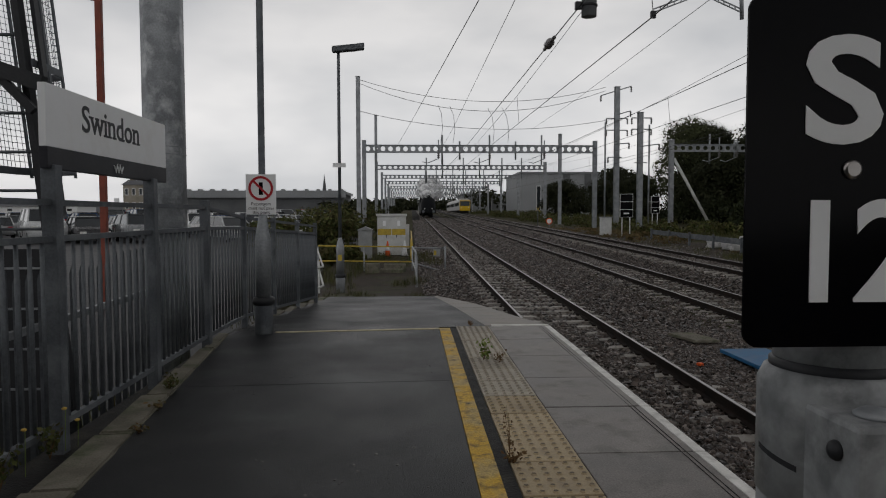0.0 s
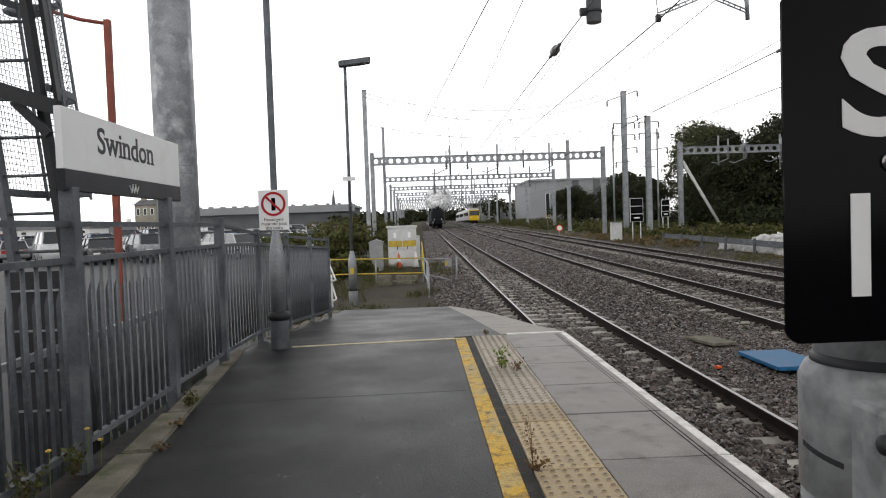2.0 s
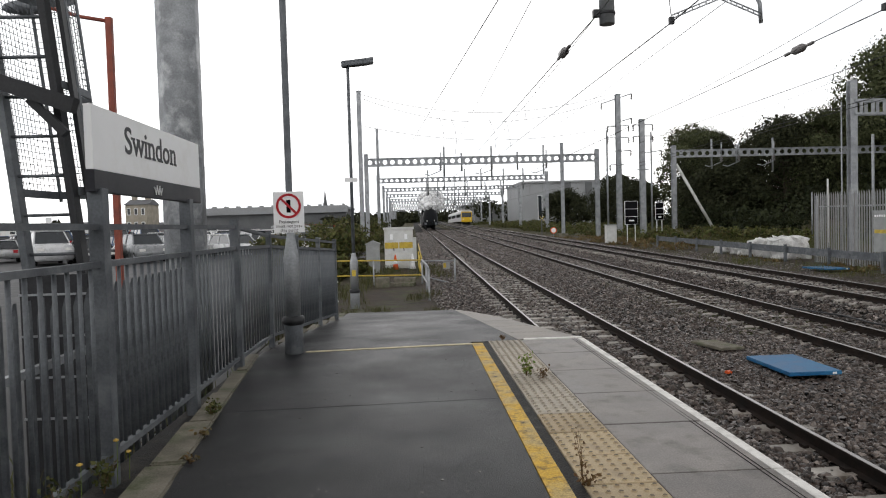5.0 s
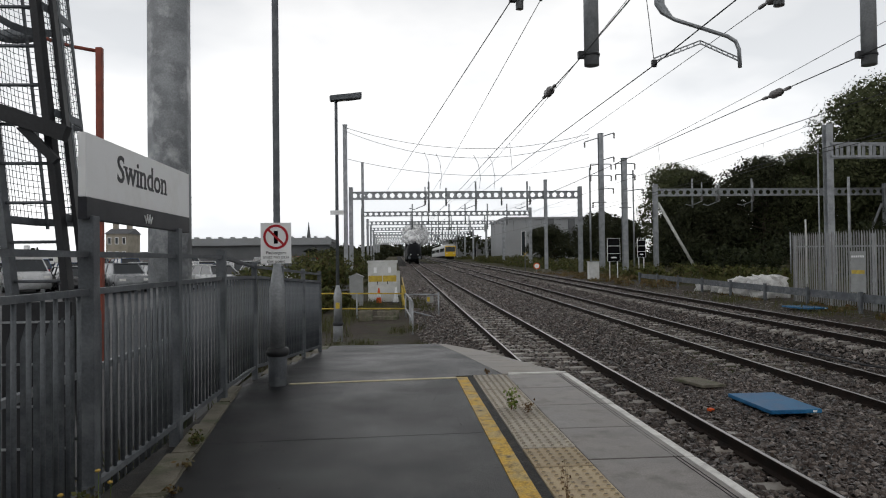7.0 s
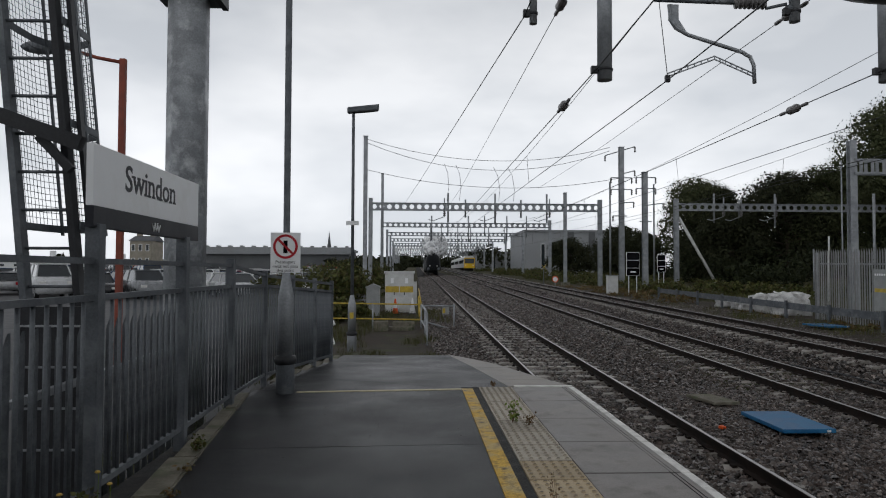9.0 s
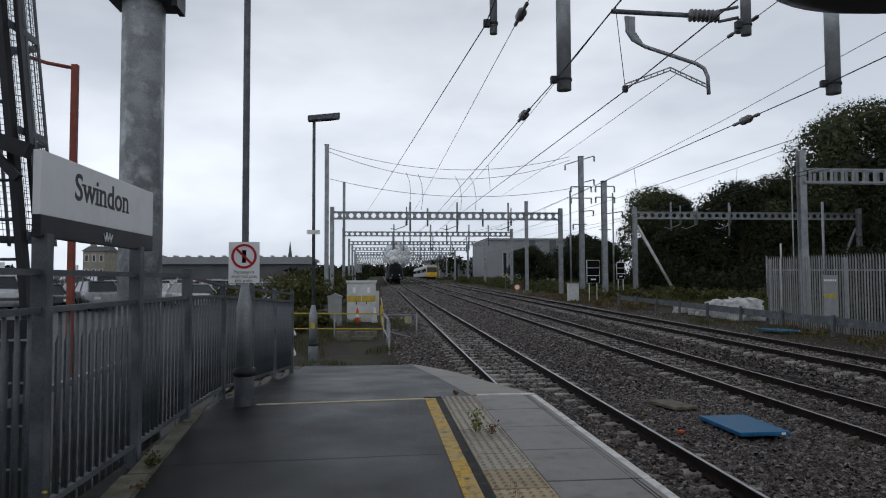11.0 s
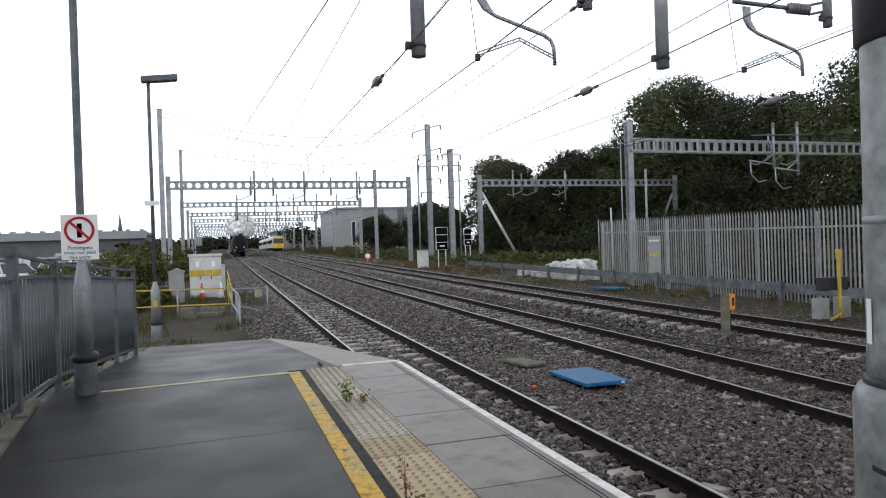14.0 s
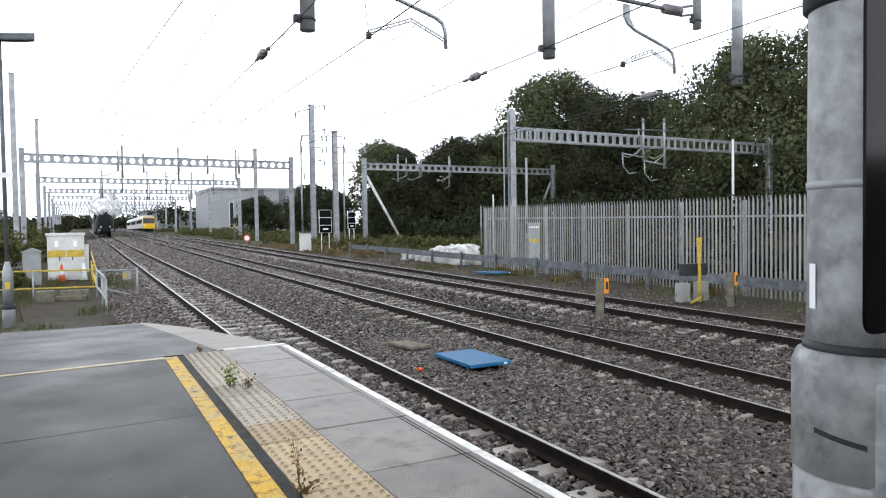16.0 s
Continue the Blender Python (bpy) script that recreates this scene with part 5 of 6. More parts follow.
# ---- cars ----
def car_proto(kind, paint, at):
    g = thing("parked_car", at, paint.name.split("_")[-1] + " parked car in the station car park", "car", "parked cars")
    L, W, H = {"hatch": (4.0, 1.75, 1.48), "estate": (4.6, 1.8, 1.5), "suv": (4.5, 1.85, 1.68), "van": (5.0, 1.95, 2.0)}[kind]
    hood, bootx = {"hatch": (0.26, 0.04), "estate": (0.27, 0.03), "suv": (0.25, 0.03), "van": (0.18, 0.02)}[kind]
    belt = H * 0.64
    bm = B()
    side = [(-L / 2, 0.3), (-L / 2 + 0.03, belt - 0.12), (-L / 2 + 0.1, belt), (L / 2 - L * hood, belt), (L / 2 - 0.15, belt - 0.16), (L / 2, belt - 0.36), (L / 2 - 0.02, 0.28)]
    prism(bm, side, -W / 2, W / 2)
    bm.transform(pose(0, 0, 0, 90, 0, 0))
    bmesh.ops.bevel(bm, geom=list(bm.edges), offset=0.07, segments=2, affect="EDGES")
    for f in bm.faces:
        f.smooth = True
    body = part("body", bm, paint, g)
    bm = B()
    x0, x1 = -L / 2 + 0.1, L / 2 - L * hood
    lo4 = [bm.verts.new((x, y, belt - 0.02)) for x, y in ((x0, -W / 2 + 0.07), (x1, -W / 2 + 0.07), (x1, W / 2 - 0.07), (x0, W / 2 - 0.07))]
    hi4 = [bm.verts.new((x, y, H - 0.05)) for x, y in ((x0 + L * (bootx + 0.05), -W / 2 + 0.24), (x1 - L * 0.15, -W / 2 + 0.24), (x1 - L * 0.15, W / 2 - 0.24), (x0 + L * (bootx + 0.05), W / 2 - 0.24))]
    for k in range(4):
        bm.faces.new((lo4[k], lo4[(k + 1) % 4], hi4[(k + 1) % 4], hi4[k]))
    bm.faces.new(hi4)
    corners = [(a.co.copy(), b.co.copy()) for a, b in zip(lo4, hi4)]
    part("cabin_glass", bm, M_GLASS, g, "dark glazing")
    for ka, kb in ((0, 1), (3, 2)):
        corners.append((corners[ka][0].lerp(corners[kb][0], 0.48), corners[ka][1].lerp(corners[kb][1], 0.48)))
    for a, b in corners:
        part("pillar", tube(B(), [a, b], 0.045, 5), paint, g)
    bm = B()
    prism(bm, [(v.x, v.y) for v in (Vector((x0 + L * (bootx + 0.03), -W / 2 + 0.21)), Vector((x1 - L * 0.14, -W / 2 + 0.21)), Vector((x1 - L * 0.14, W / 2 - 0.21)), Vector((x0 + L * (bootx + 0.03), W / 2 - 0.21)))], H - 0.06, H)
    bmesh.ops.bevel(bm, geom=list(bm.edges), offset=0.03, segments=2, affect="EDGES")
    part("roof", bm, paint, g)
    for sx in (-L * 0.31, L * 0.31):
        for sy in (-W / 2 + 0.1, W / 2 - 0.1):
            wh = part("wheel", lathe(B(), [(0.2, -0.1), (0.3, -0.1), (0.315, -0.06), (0.315, 0.06), (0.3, 0.1), (0.2, 0.1)], 16), M_TYRE, g)
            wh.matrix_basis = pose(sx, sy, 0.315, 90, 0, 0)
            part("rim", lathe(B(), [(0.19, -0.105), (0.19, 0.105)], 12), M_GALV, wh)
    for sy in (-W / 2 + 0.28, W / 2 - 0.28):
        part("headlight", box(B(), L / 2 - 0.14, sy - 0.17, belt - 0.42, L / 2 - 0.01, sy + 0.17, belt - 0.28, 0.02), M_LAMPWHITE, g)
        part("tail_light", box(B(), -L / 2 - 0.005, sy - 0.13, belt - 0.32, -L / 2 + 0.08, sy + 0.13, belt - 0.12, 0.02), M_RED, g)
    return g


rng = random.Random(5)
protos = {}
spots = []
for row, (y0, ang) in enumerate(((41.0, -55), (46.5, 125), (53.5, -52), (59, 128), (66, -55), (72, 125), (80, -52), (87, 128), (95, -52), (102, 128))):
    for k in range(17):
        x = -8.0 - k * 2.75 - row * 0.22
        if rng.random() < 0.14:
            continue
        spots.append((x, y0 + rng.uniform(-0.25, 0.25), ang + rng.uniform(-4, 4)))
for x, y, a in spots:
    key = (rng.choice(("hatch", "estate", "suv", "hatch")) if rng.random() > 0.06 else "van", rng.choice((0, 0, 1, 1, 2, 2, 3, 3, 4, 4, 5)))
    at = pose(x, y, park(y), 0, 0, a)
    if key in protos:
        copy_thing(protos[key], at)
    else:
        protos[key] = car_proto(key[0], M_PAINTS[key[1]], (0, 0, 0))
        protos[key].matrix_basis = at

# ---- buildings ----
def house(name, x, y, w, d, h, roof_h, wall_m, roof_m, rows, cols, label, chimney=False, rz=0, z0=None):
    g = thing(name, (x, y, far_z(y) - 0.3 if z0 is None else z0 + lower(y)), label, "building", rz=rz)
    part("wall", box(B(), -w / 2, -d / 2, -1.0, w / 2, d / 2, h), wall_m, g)
    if roof_h:
        bm = B()
        prism(bm, [(-d / 2 - 0.3, h), (d / 2 + 0.3, h), (0, h + roof_h)], -w / 2 - 0.3, w / 2 + 0.3)
        bm.transform(Matrix(((0, 0, 1, 0), (1, 0, 0, 0), (0, 1, 0, 0), (0, 0, 0, 1))))
        roof = part("roof", bm, roof_m, g)
    else:
        roof = part("roof", box(B(), -w / 2 - 0.4, -d / 2 - 0.5, h, w / 2 + 0.4, d / 2 + 0.4, h + 0.5), roof_m, g)
    if chimney:
        for sx in (-w * 0.35, w * 0.3):
            part("chimney", box(B(), sx - 0.5, -0.4, h + roof_h * 0.3, sx + 0.5, 0.4, h + roof_h + 1.2), wall_m, roof)
    for r in range(rows):
        for c in range(cols):
            cx = -w / 2 + w * (c + 0.5) / cols
            cz = h * (r + 0.5) / rows
            ww, wh2 = min(1.2, w / cols * 0.5), h / rows * 0.5
            win = part("window", box(B(), cx - ww / 2, -d / 2 - 0.06, cz - wh2 / 2, cx + ww / 2, -d / 2 - 0.002, cz + wh2 / 2), M_SIGNW, g)
            part("pane", box(B(), cx - ww / 2 + 0.1, -d / 2 - 0.08, cz - wh2 / 2 + 0.1, cx + ww / 2 - 0.1, -d / 2 - 0.0605, cz + wh2 / 2 - 0.1), M_WINDOW, win)
    return g


long = house("long_building", -28, 134, 31.5, 14, 6.2, 0, M_CLADD, M_CLAD, 1, 0, "long low grey building with a pale flat roof")
part("roof_band", box(B(), -16.1, -7.8, 5.6, 16.1, -7.5, 6.9), M_CLAD, long, "pale roof fascia")
for k in range(14):
    part("roof_vent", box(B(), -14.8 + k * 2.25, -2, 6.65, -14.3 + k * 2.25, 0, 7.4, 0.05), M_GREYCAB, long)
house("stone_building", -58.3, 150, 4.4, 7, 8.8, 1.2, M_STONEWALL, M_SLATE, 3, 3, "old pale stone building with turret roof", True)
house("terrace_house", -90, 130, 10, 9, 5.6, 2.2, M_BRICK, M_SLATE, 2, 5, "red brick house with a slate roof", True, 0, 1.6)
house("white_terrace", -94, 155, 44, 9, 2.9, 1.3, M_SIGNW, M_SLATE, 2, 14, "row of pale rendered houses with slate roofs", True, 0, 1.0)
house("white_terrace", -62, 175, 34, 9, 3.2, 2.2, M_SIGNW, M_SLATE, 2, 10, "row of pale stone houses with slate roofs", True)
ware = house("warehouse", 46, 205, 30, 30, 13.8, 0, M_CLAD, M_CLAD, 1, 3, "large pale grey clad warehouse")
for k in range(3):
    part("cladding_strip", box(B(), -3 + k * 6.0, -15.3, 3, -1.2 + k * 6.0, -15.0, 14.1), M_CLADD, ware, "dark vertical cladding")
house("warehouse", 38, 250, 40, 20, 9, 0, M_CLAD, M_CLADD, 1, 6, "pale grey clad industrial shed")
spire = thing("church_spire", (-54, 430, lower(430) + 1.3), "distant dark stone church spire", "church")
part("tower", box(B(), -1.9, -1.9, -2, 1.9, 1.9, 14.5), M_SLATE, spire)
part("spire", lathe(B(), [(1.7, 14.5), (0.9, 20.5), (0.06, 27.5)], 8), M_SLATE, spire)

# ---- trees and scrub ----
def leaf_mesh(name, centres, radii, count, size, material, seed, squash=0.8):
    """Many small leaf sprays round the given clump centres, joined into one mesh."""
    g = np.random.default_rng(seed)
    which = g.integers(0, len(centres), count)
    c = np.array(centres)[which]
    r = np.array(radii)[which]
    d = g.normal(size=(count, 3))
    d /= np.linalg.norm(d, axis=1)[:, None]
    rad = g.uniform(0.45, 1.08, count) ** 0.6
    p = c + d * (r * rad)[:, None] * np.array([1, 1, squash])
    face = d + 0.55 * g.normal(size=(count, 3))
    u = np.cross(face, g.normal(size=(count, 3)))
    u /= np.linalg.norm(u, axis=1)[:, None]
    v = np.cross(face, u)
    v /= np.linalg.norm(v, axis=1)[:, None]
    s = size * g.uniform(0.5, 1.3, count)[:, None]
    q = np.stack([p - u * s * 0.5, p + v * s * 0.34, p + u * s * 0.62, p - v * s * 0.32], 1).reshape(-1, 3)
    me = bpy.data.meshes.new(name)
    me.vertices.add(len(q))
    me.vertices.foreach_set("co", q.ravel().astype(np.float32))
    me.loops.add(len(q))
    me.loops.foreach_set("vertex_index", np.arange(len(q), dtype=np.int32))
    me.polygons.add(count)
    me.polygons.foreach_set("loop_start", np.arange(0, len(q), 4, dtype=np.int32))
    me.update(calc_edges=True)
    me.materials.append(material)
    return me


def tree(x, y, h, w, seed, leaves=9000, base=None, leaf=None, label="tall dark green leafy tree beside the sidings"):
    leaf = leaf or M_LEAF
    rg = random.Random(seed)
    z0 = ground_height(x, y) if base is None else base
    g = thing("tree", (x, y, z0), label, "tree", "lineside trees")
    bm = tube(B(), [(0, 0, -0.3), (0.1, 0, h * 0.25), (0.2, 0.1, h * 0.55)], h * 0.028, 8, h * 0.012)
    cs, rs = [], []
    n = 56
    for k in range(n):
        a = rg.uniform(0, 2 * math.pi)
        f = rg.uniform(0.1, 1.0)
        rr = w * (0.5 * math.sin(math.pi * min(0.97, 0.15 + 0.8 * f)) ** 0.7) * rg.uniform(0.35, 1.0)
        c = (rr * math.cos(a), rr * math.sin(a), h * (0.1 + 0.8 * f))
        cs.append(c)
        rs.append(w * rg.uniform(0.13, 0.24))
        if k % 2 == 0:
            tube(bm, [(0.1, 0, h * (0.2 + 0.3 * f)), (c[0] * 0.5, c[1] * 0.5, c[2] * 0.85), c], h * 0.010, 5, h * 0.003)
    cs.append((0.2, 0, h * 0.9))
    rs.append(w * 0.16)
    part("trunk", bm, M_BARK, g)
    cr = new("crown", leaf_mesh("crown", cs, rs, leaves, 0.17 * max(1.0, w / 13), leaf, seed))
    cr.parent = g
    core = new("inner_foliage", leaf_mesh("inner_foliage", cs, [r * 0.84 for r in rs], 12000, 0.36 * max(1.0, w / 13), leaf, seed + 500))
    core.parent = g
    return g


for i, (x, y, h, w) in enumerate(((40, 95, 15, 12), (47, 104, 14.5, 12), (48, 86, 13, 12), (57, 74.5, 19.2, 17), (60, 72, 16.8, 14.5), (56.4, 61.2, 14, 14), (63.6, 62.4, 13, 14),
                                  (49, 38.5, 16.2, 14), (49, 29, 16.0, 14), (50, 20, 16.4, 14), (66, 88, 13, 15), (58, 45, 15, 13), (36, 118, 10, 10), (62, 98, 12, 12), (56, 28, 16, 13), (52, 10, 16.5, 13), (40.5, 85, 9.5, 10), (46, 82, 13.5, 12), (34, 100, 8, 8), (30, 130, 7, 9), (42, 92, 13, 11), (52, 81, 14.0, 12.5))):
    if i in (0, 3, 7, 8, 9, 15, 21):
        tree(x, y, h, w, 100 + i, 34000, None, M_WILLOW, "tall rounded olive-green willow tree beside the sidings")
    else:
        tree(x, y, h, w, 100 + i, 28000 if i in (4, 5) else 12000)


def scrub(name, spots, size, leaf, count, material, seed, label, category):
    """A bank of low bushes as one mass of leaf sprays."""
    cs, rs = [], []
    rg = random.Random(seed)
    for x, y, z, r, hh in spots:
        for _ in range(7):
            cs.append((x + rg.uniform(-r, r), y + rg.uniform(-r, r), z + rg.uniform(0, hh)))
            rs.append(r * rg.uniform(0.35, 0.7))
    ob = new(name, leaf_mesh(name, cs, rs, count, leaf, material, seed))
    return tagged(ob, label, category, kind="stuff")


rg = random.Random(9)
bank = [(rg.uniform(32, 42), y, ground_height(36, y), 2.0, 3.0) for y in range(14, 120, 3)] + [(rg.uniform(43, 47), y, ground_height(45, y), 2.4, 3.6) for y in range(8, 120, 3)] + [(rg.uniform(53, 58), y, ground_height(55, y), 3.2, 7.0) for y in range(6, 120, 3)]
# more of it added behind the palisade to darken the gaps between pales
bank += [(rg.uniform(20.5, 24.5), y, gz(y) - 0.1, 1.1, 1.2) for y in np.arange(3, 28, 1.3)]
scrub("scrub_bank", bank, 1, 0.36, 60000, M_UNDERSHADE, 21, "dense scrub under the trees with shade put into its leaf colour", "scrub")
low = [(rg.uniform(19, 33), rg.uniform(46, 95), gz(60) - 0.1, 1.0, 0.7) for _ in range(60)] + [(rg.uniform(17, 32), y, gz(y) - 0.3, 1.2, 0.9) for y in (rg.uniform(78, 190) for _ in range(90))]
scrub("rough_scrub", low, 1, 0.26, 40000, M_SHRUB, 22, "rough yellow-green scrub beside the sidings", "scrub")
dry = [(rg.uniform(15.2, 19.5), rg.uniform(40, 78), gz(58) - 0.15, 0.5, 0.25) for _ in range(50)] + [(rg.uniform(16.5, 18.8), rg.uniform(14, 40), gz(26) - 0.12, 0.35, 0.1) for _ in range(24)]
scrub("dry_weeds", dry, 1, 0.13, 16000, M_DRYLEAF, 25, "dry rust-brown weeds along the far verge", "weeds")
hedge = [(-4.8, 34, -1.0, 1.2, 2.4), (-5.8, 36, -1.0, 1.5, 2.4), (-4.2, 38, -1.0, 1.2, 2.2), (-6.8, 33, -1.0, 1.2, 1.6), (-3.6, 34.5, -1.0, 0.9, 1.8), (-4.6, 44, -1, 1.5, 2.2), (-3.6, 50, -1, 1.3, 1.8), (-6, 52, -1, 1.8, 2.4), (-2.9, 30, -0.9, 0.7, 1.0), (-3.6, 28, -0.9, 0.7, 0.8), (-3.2, 65, -0.8, 1.4, 1.8), (-5, 75, -0.8, 2, 2.4), (-7.5, 60, -0.8, 2, 2.6)]
scrub("hedge", hedge, 1, 0.2, 26000, M_SHRUB, 23, "overgrown hedge with browning leaves", "hedge")
# last group is an added belt hiding bright sky at the line's end
far = [(-109 + rg.uniform(-5, 5), 205, 0.0, 3.0, 4.2) for _ in range(5)] + [(rg.uniform(-150, -70), rg.uniform(200, 260), -2.0, 4, 4.0) for _ in range(40)] + [(rg.uniform(20, 90), rg.uniform(230, 330), 0.8, 6, 8) for _ in range(40)] + [(rg.uniform(-14, -6), rg.uniform(110, 220), 0, 2, 3) for _ in range(16)] + [(rg.uniform(-40, 60), rg.uniform(300, 330), 0.5, 4.0, 7.0) for _ in range(70)]
scrub("far_woods", far, 1, 1.5, 36000, M_LEAF, 24, "distant woods beyond the town and an added belt closing the line", "woods")

# weeds on the platform and beside it
def blades(name, spots, count, seed, label, material, lmin=0.08, lmax=0.3):
    g = np.random.default_rng(seed)
    v, f = [], []
    for x, y, z, r, sc in spots:
        for _ in range(count):
            a, rr = g.uniform(0, 6.283), r * math.sqrt(g.uniform())
            p = np.array((x + rr * math.cos(a), y + rr * math.sin(a), z))
            ln = g.uniform(lmin, lmax) * sc
            b = g.uniform(0, 6.283)
            lean = np.array((math.cos(b), math.sin(b), 0)) * ln * g.uniform(0.15, 0.7)
            wd = np.array((-math.sin(b), math.cos(b), 0)) * (0.0022 + 0.010 * ln)
            k = len(v)
            v += [p - wd * 0.6, p + wd * 0.6, p + lean * 0.4 + (0, 0, ln * 0.6) + wd, p + lean * 0.4 + (0, 0, ln * 0.6) - wd, p + lean + (0, 0, ln)]
            f += [(k, k + 1, k + 2, k + 3), (k + 3, k + 2, k + 4)]
    me = bpy.data.meshes.new(name)
    me.from_pydata([tuple(c) for c in v], [], f)
    me.materials.append(material)
    return tagged(new(name, me), label, "weeds", kind="stuff")


M_WEED = random_mat("fresh_weed_leaf", [(0.10, 0.17, 0.03), (0.17, 0.23, 0.05), (0.24, 0.26, 0.07)], 0.6, island=True)
M_DRY = random_mat("dry_weed", [(0.10, 0.06, 0.03), (0.16, 0.09, 0.045), (0.12, 0.08, 0.03)], 0.8, island=True)


def sprig(name, x, y, h, spread, leaves, size, material, seed, label, stems):
    """A small plant: thin stems with many little leaves."""
    g = thing(name, (x, y, 0), label, "weed", "platform weeds")
    rr = random.Random(seed)
    bm, cs = B(), []
    for _ in range(stems):
        a, l = rr.uniform(0, 6.283), rr.uniform(0.55, 1.0) * h
        tip = Vector((math.cos(a) * spread * rr.uniform(0.2, 1), math.sin(a) * spread * rr.uniform(0.2, 1), l))
        mid = Vector((tip.x * 0.35, tip.y * 0.35, l * 0.55))
        tube(bm, [(0, 0, -0.01), mid, tip], 0.0018, 4, 0.0008)
        cs += [tuple(Vector((0, 0, 0)).lerp(mid, 0.6)), tuple(mid), tuple(mid.lerp(tip, 0.5)), tuple(tip)]
    part("stem", bm, M_DRY, g)
    lv = new("foliage", leaf_mesh("foliage", cs, [size * 1.2] * len(cs), leaves, size, material, seed))
    lv.parent = g


sprig("weed", 0.755, 5.03, 0.19, 0.06, 90, 0.032, M_WEED, 31, "green weed growing through the tactile paving", 6)
sprig("weed", 0.87, 4.93, 0.09, 0.06, 60, 0.022, M_DRY, 32, "small brown weed beside the tactile paving", 6)
sprig("weed", 0.645, 2.78, 0.28, 0.04, 34, 0.016, M_DRY, 33, "tall dry brown weed in the platform joint", 4)
sprig("weed", 0.655, 2.72, 0.06, 0.06, 55, 0.022, M_DRY, 34, "low dry brown weed in the platform joint", 6)
sprig("weed", 0.80, 6.78, 0.05, 0.05, 50, 0.02, M_DRY, 36, "low dry weed at the end of the paving", 5)
for k, (x, y, h) in enumerate(((-1.50, 4.18, 0.11), (-1.42, 3.75, 0.03), (-1.36, 3.3, 0.03), (-1.63, 2.9, 0.16), (-1.64, 2.5, 0.2))):
    sprig("weed", x, y, h, 0.08, 110 if h > 0.05 else 40, 0.026, M_DRYLEAF if h < 0.05 else M_SHRUB, 40 + k, "green weed in the kerb joint below the fence", 8)
for k, (x, y, z) in enumerate(((-1.63, 3.05, 0.2), (-1.6, 3.12, 0.12), (-1.64, 2.7, 0.2))):
    fl = thing("yellow_flower", (x, y, 0), "small yellow flower at the fence foot", "flower", "yellow flowers")
    part("stem", tube(B(), [(0, 0, -0.02), (0.004, 0.003, z)], 0.0015, 4), M_WEED, fl)
    part("bloom", lathe(B(), [(0.003, z - 0.006), (0.014, z), (0.012, z + 0.006), (0.004, z + 0.01)], 9), M_YELLOW, fl)
# pale specks of litter on the asphalt
bm = B()
rl = random.Random(12)
for _ in range(420):
    x, y, r = rl.uniform(-1.2, 0.42), rl.uniform(0.6, 6.5), rl.uniform(0.002, 0.0095) ** 1.0 * rl.uniform(0.5, 1.0)
    bmesh.ops.create_icosphere(bm, subdivisions=1, radius=r, matrix=Matrix.Translation((x, y, 0.001)) @ Matrix.Diagonal((1, rl.uniform(0.5, 1.4), 0.3, 1)))
tagged(part("litter_specks", bm, M_COPING), "pale specks of grit on the asphalt", "litter", kind="stuff")
edge = [(rg.uniform(-1.3, 0.7), rg.uniform(11.5, 12.3), pz(11.9), 0.2, 0.45) for _ in range(7)] + [(rg.uniform(-0.3, 0.6), rg.uniform(13, 20), pz(16) - 0.05, 0.25, 0.8) for _ in range(9)] + [(rg.uniform(-3.4, -1.6), rg.uniform(12, 30), gz(20) + 0.05, 0.4, 1.3) for _ in range(30)] + [(rg.uniform(-1.6, 1.2), rg.uniform(26, 33), gz(30), 0.4, 1.2) for _ in range(26)]
blades("rough_grass", edge, 60, 35, "rough grass round the ramp foot", M_SHRUB)
verge = [(rg.uniform(14.2, 17.0), rg.uniform(8, 60), gz(30) - 0.08, 0.5, 1.2) for _ in range(120)] + [(rg.uniform(18.5, 32), rg.uniform(34, 60), gz(45) - 0.1, 0.8, 2.2) for _ in range(160)] + [(rg.uniform(-3.2, -1.9), rg.uniform(-1, 9), gz(5) - 0.1, 0.35, 3.0) for _ in range(40)]
blades("verge_grass", verge, 40, 36, "dry rough grass beside the crash rail", M_SHRUB)

# ---- trains standing far down the line ----
dmu = thing("passenger_train", (13.6, 170, gz(170) + 0.17), "yellow-fronted pale passenger train far down the line", "train")
for k in range(3):
    y = k * 20.4
    bm = B()
    prism(bm, [(-1.35, 0.9), (-1.4, 2.0), (-1.3, 3.3), (-0.9, 3.75), (0.9, 3.75), (1.3, 3.3), (1.4, 2.0), (1.35, 0.9)], -y - 20, -y)
    bm.transform(pose(0, 0, 0, 90, 0, 0))
    body = part("carriage", bm, M_TRAING, dmu)
    for j in range(8):
        part("window", box(B(), -1.43, y + 1.5 + j * 2.2, 1.9, -1.36, y + 2.9 + j * 2.2, 2.8), M_WINDOW, body)
    for by in (3, 16):
        part("bogie", box(B(), -1.1, y + by - 1.2, 0, 1.1, y + by + 1.2, 0.85, 0.05), M_TYRE, dmu)
part("cab_front", box(B(), -1.33, -0.25, 0.7, 1.33, 0.0, 3.3, 0.1), M_TRAINY, dmu, "yellow cab front")
part("windscreen", box(B(), -1.2, -0.28, 1.9, 1.2, -0.251, 3.1, 0.01), M_WINDOW, dmu)
for sx in (-0.9, 0.9):
    part("headlight", lathe(B(), [(0.14, 0), (0.14, 0.04)], 12), M_LAMPWHITE, dmu).matrix_basis = pose(sx, -0.25, 1.45, 90, 0, 0)
LOCO_Y = 118
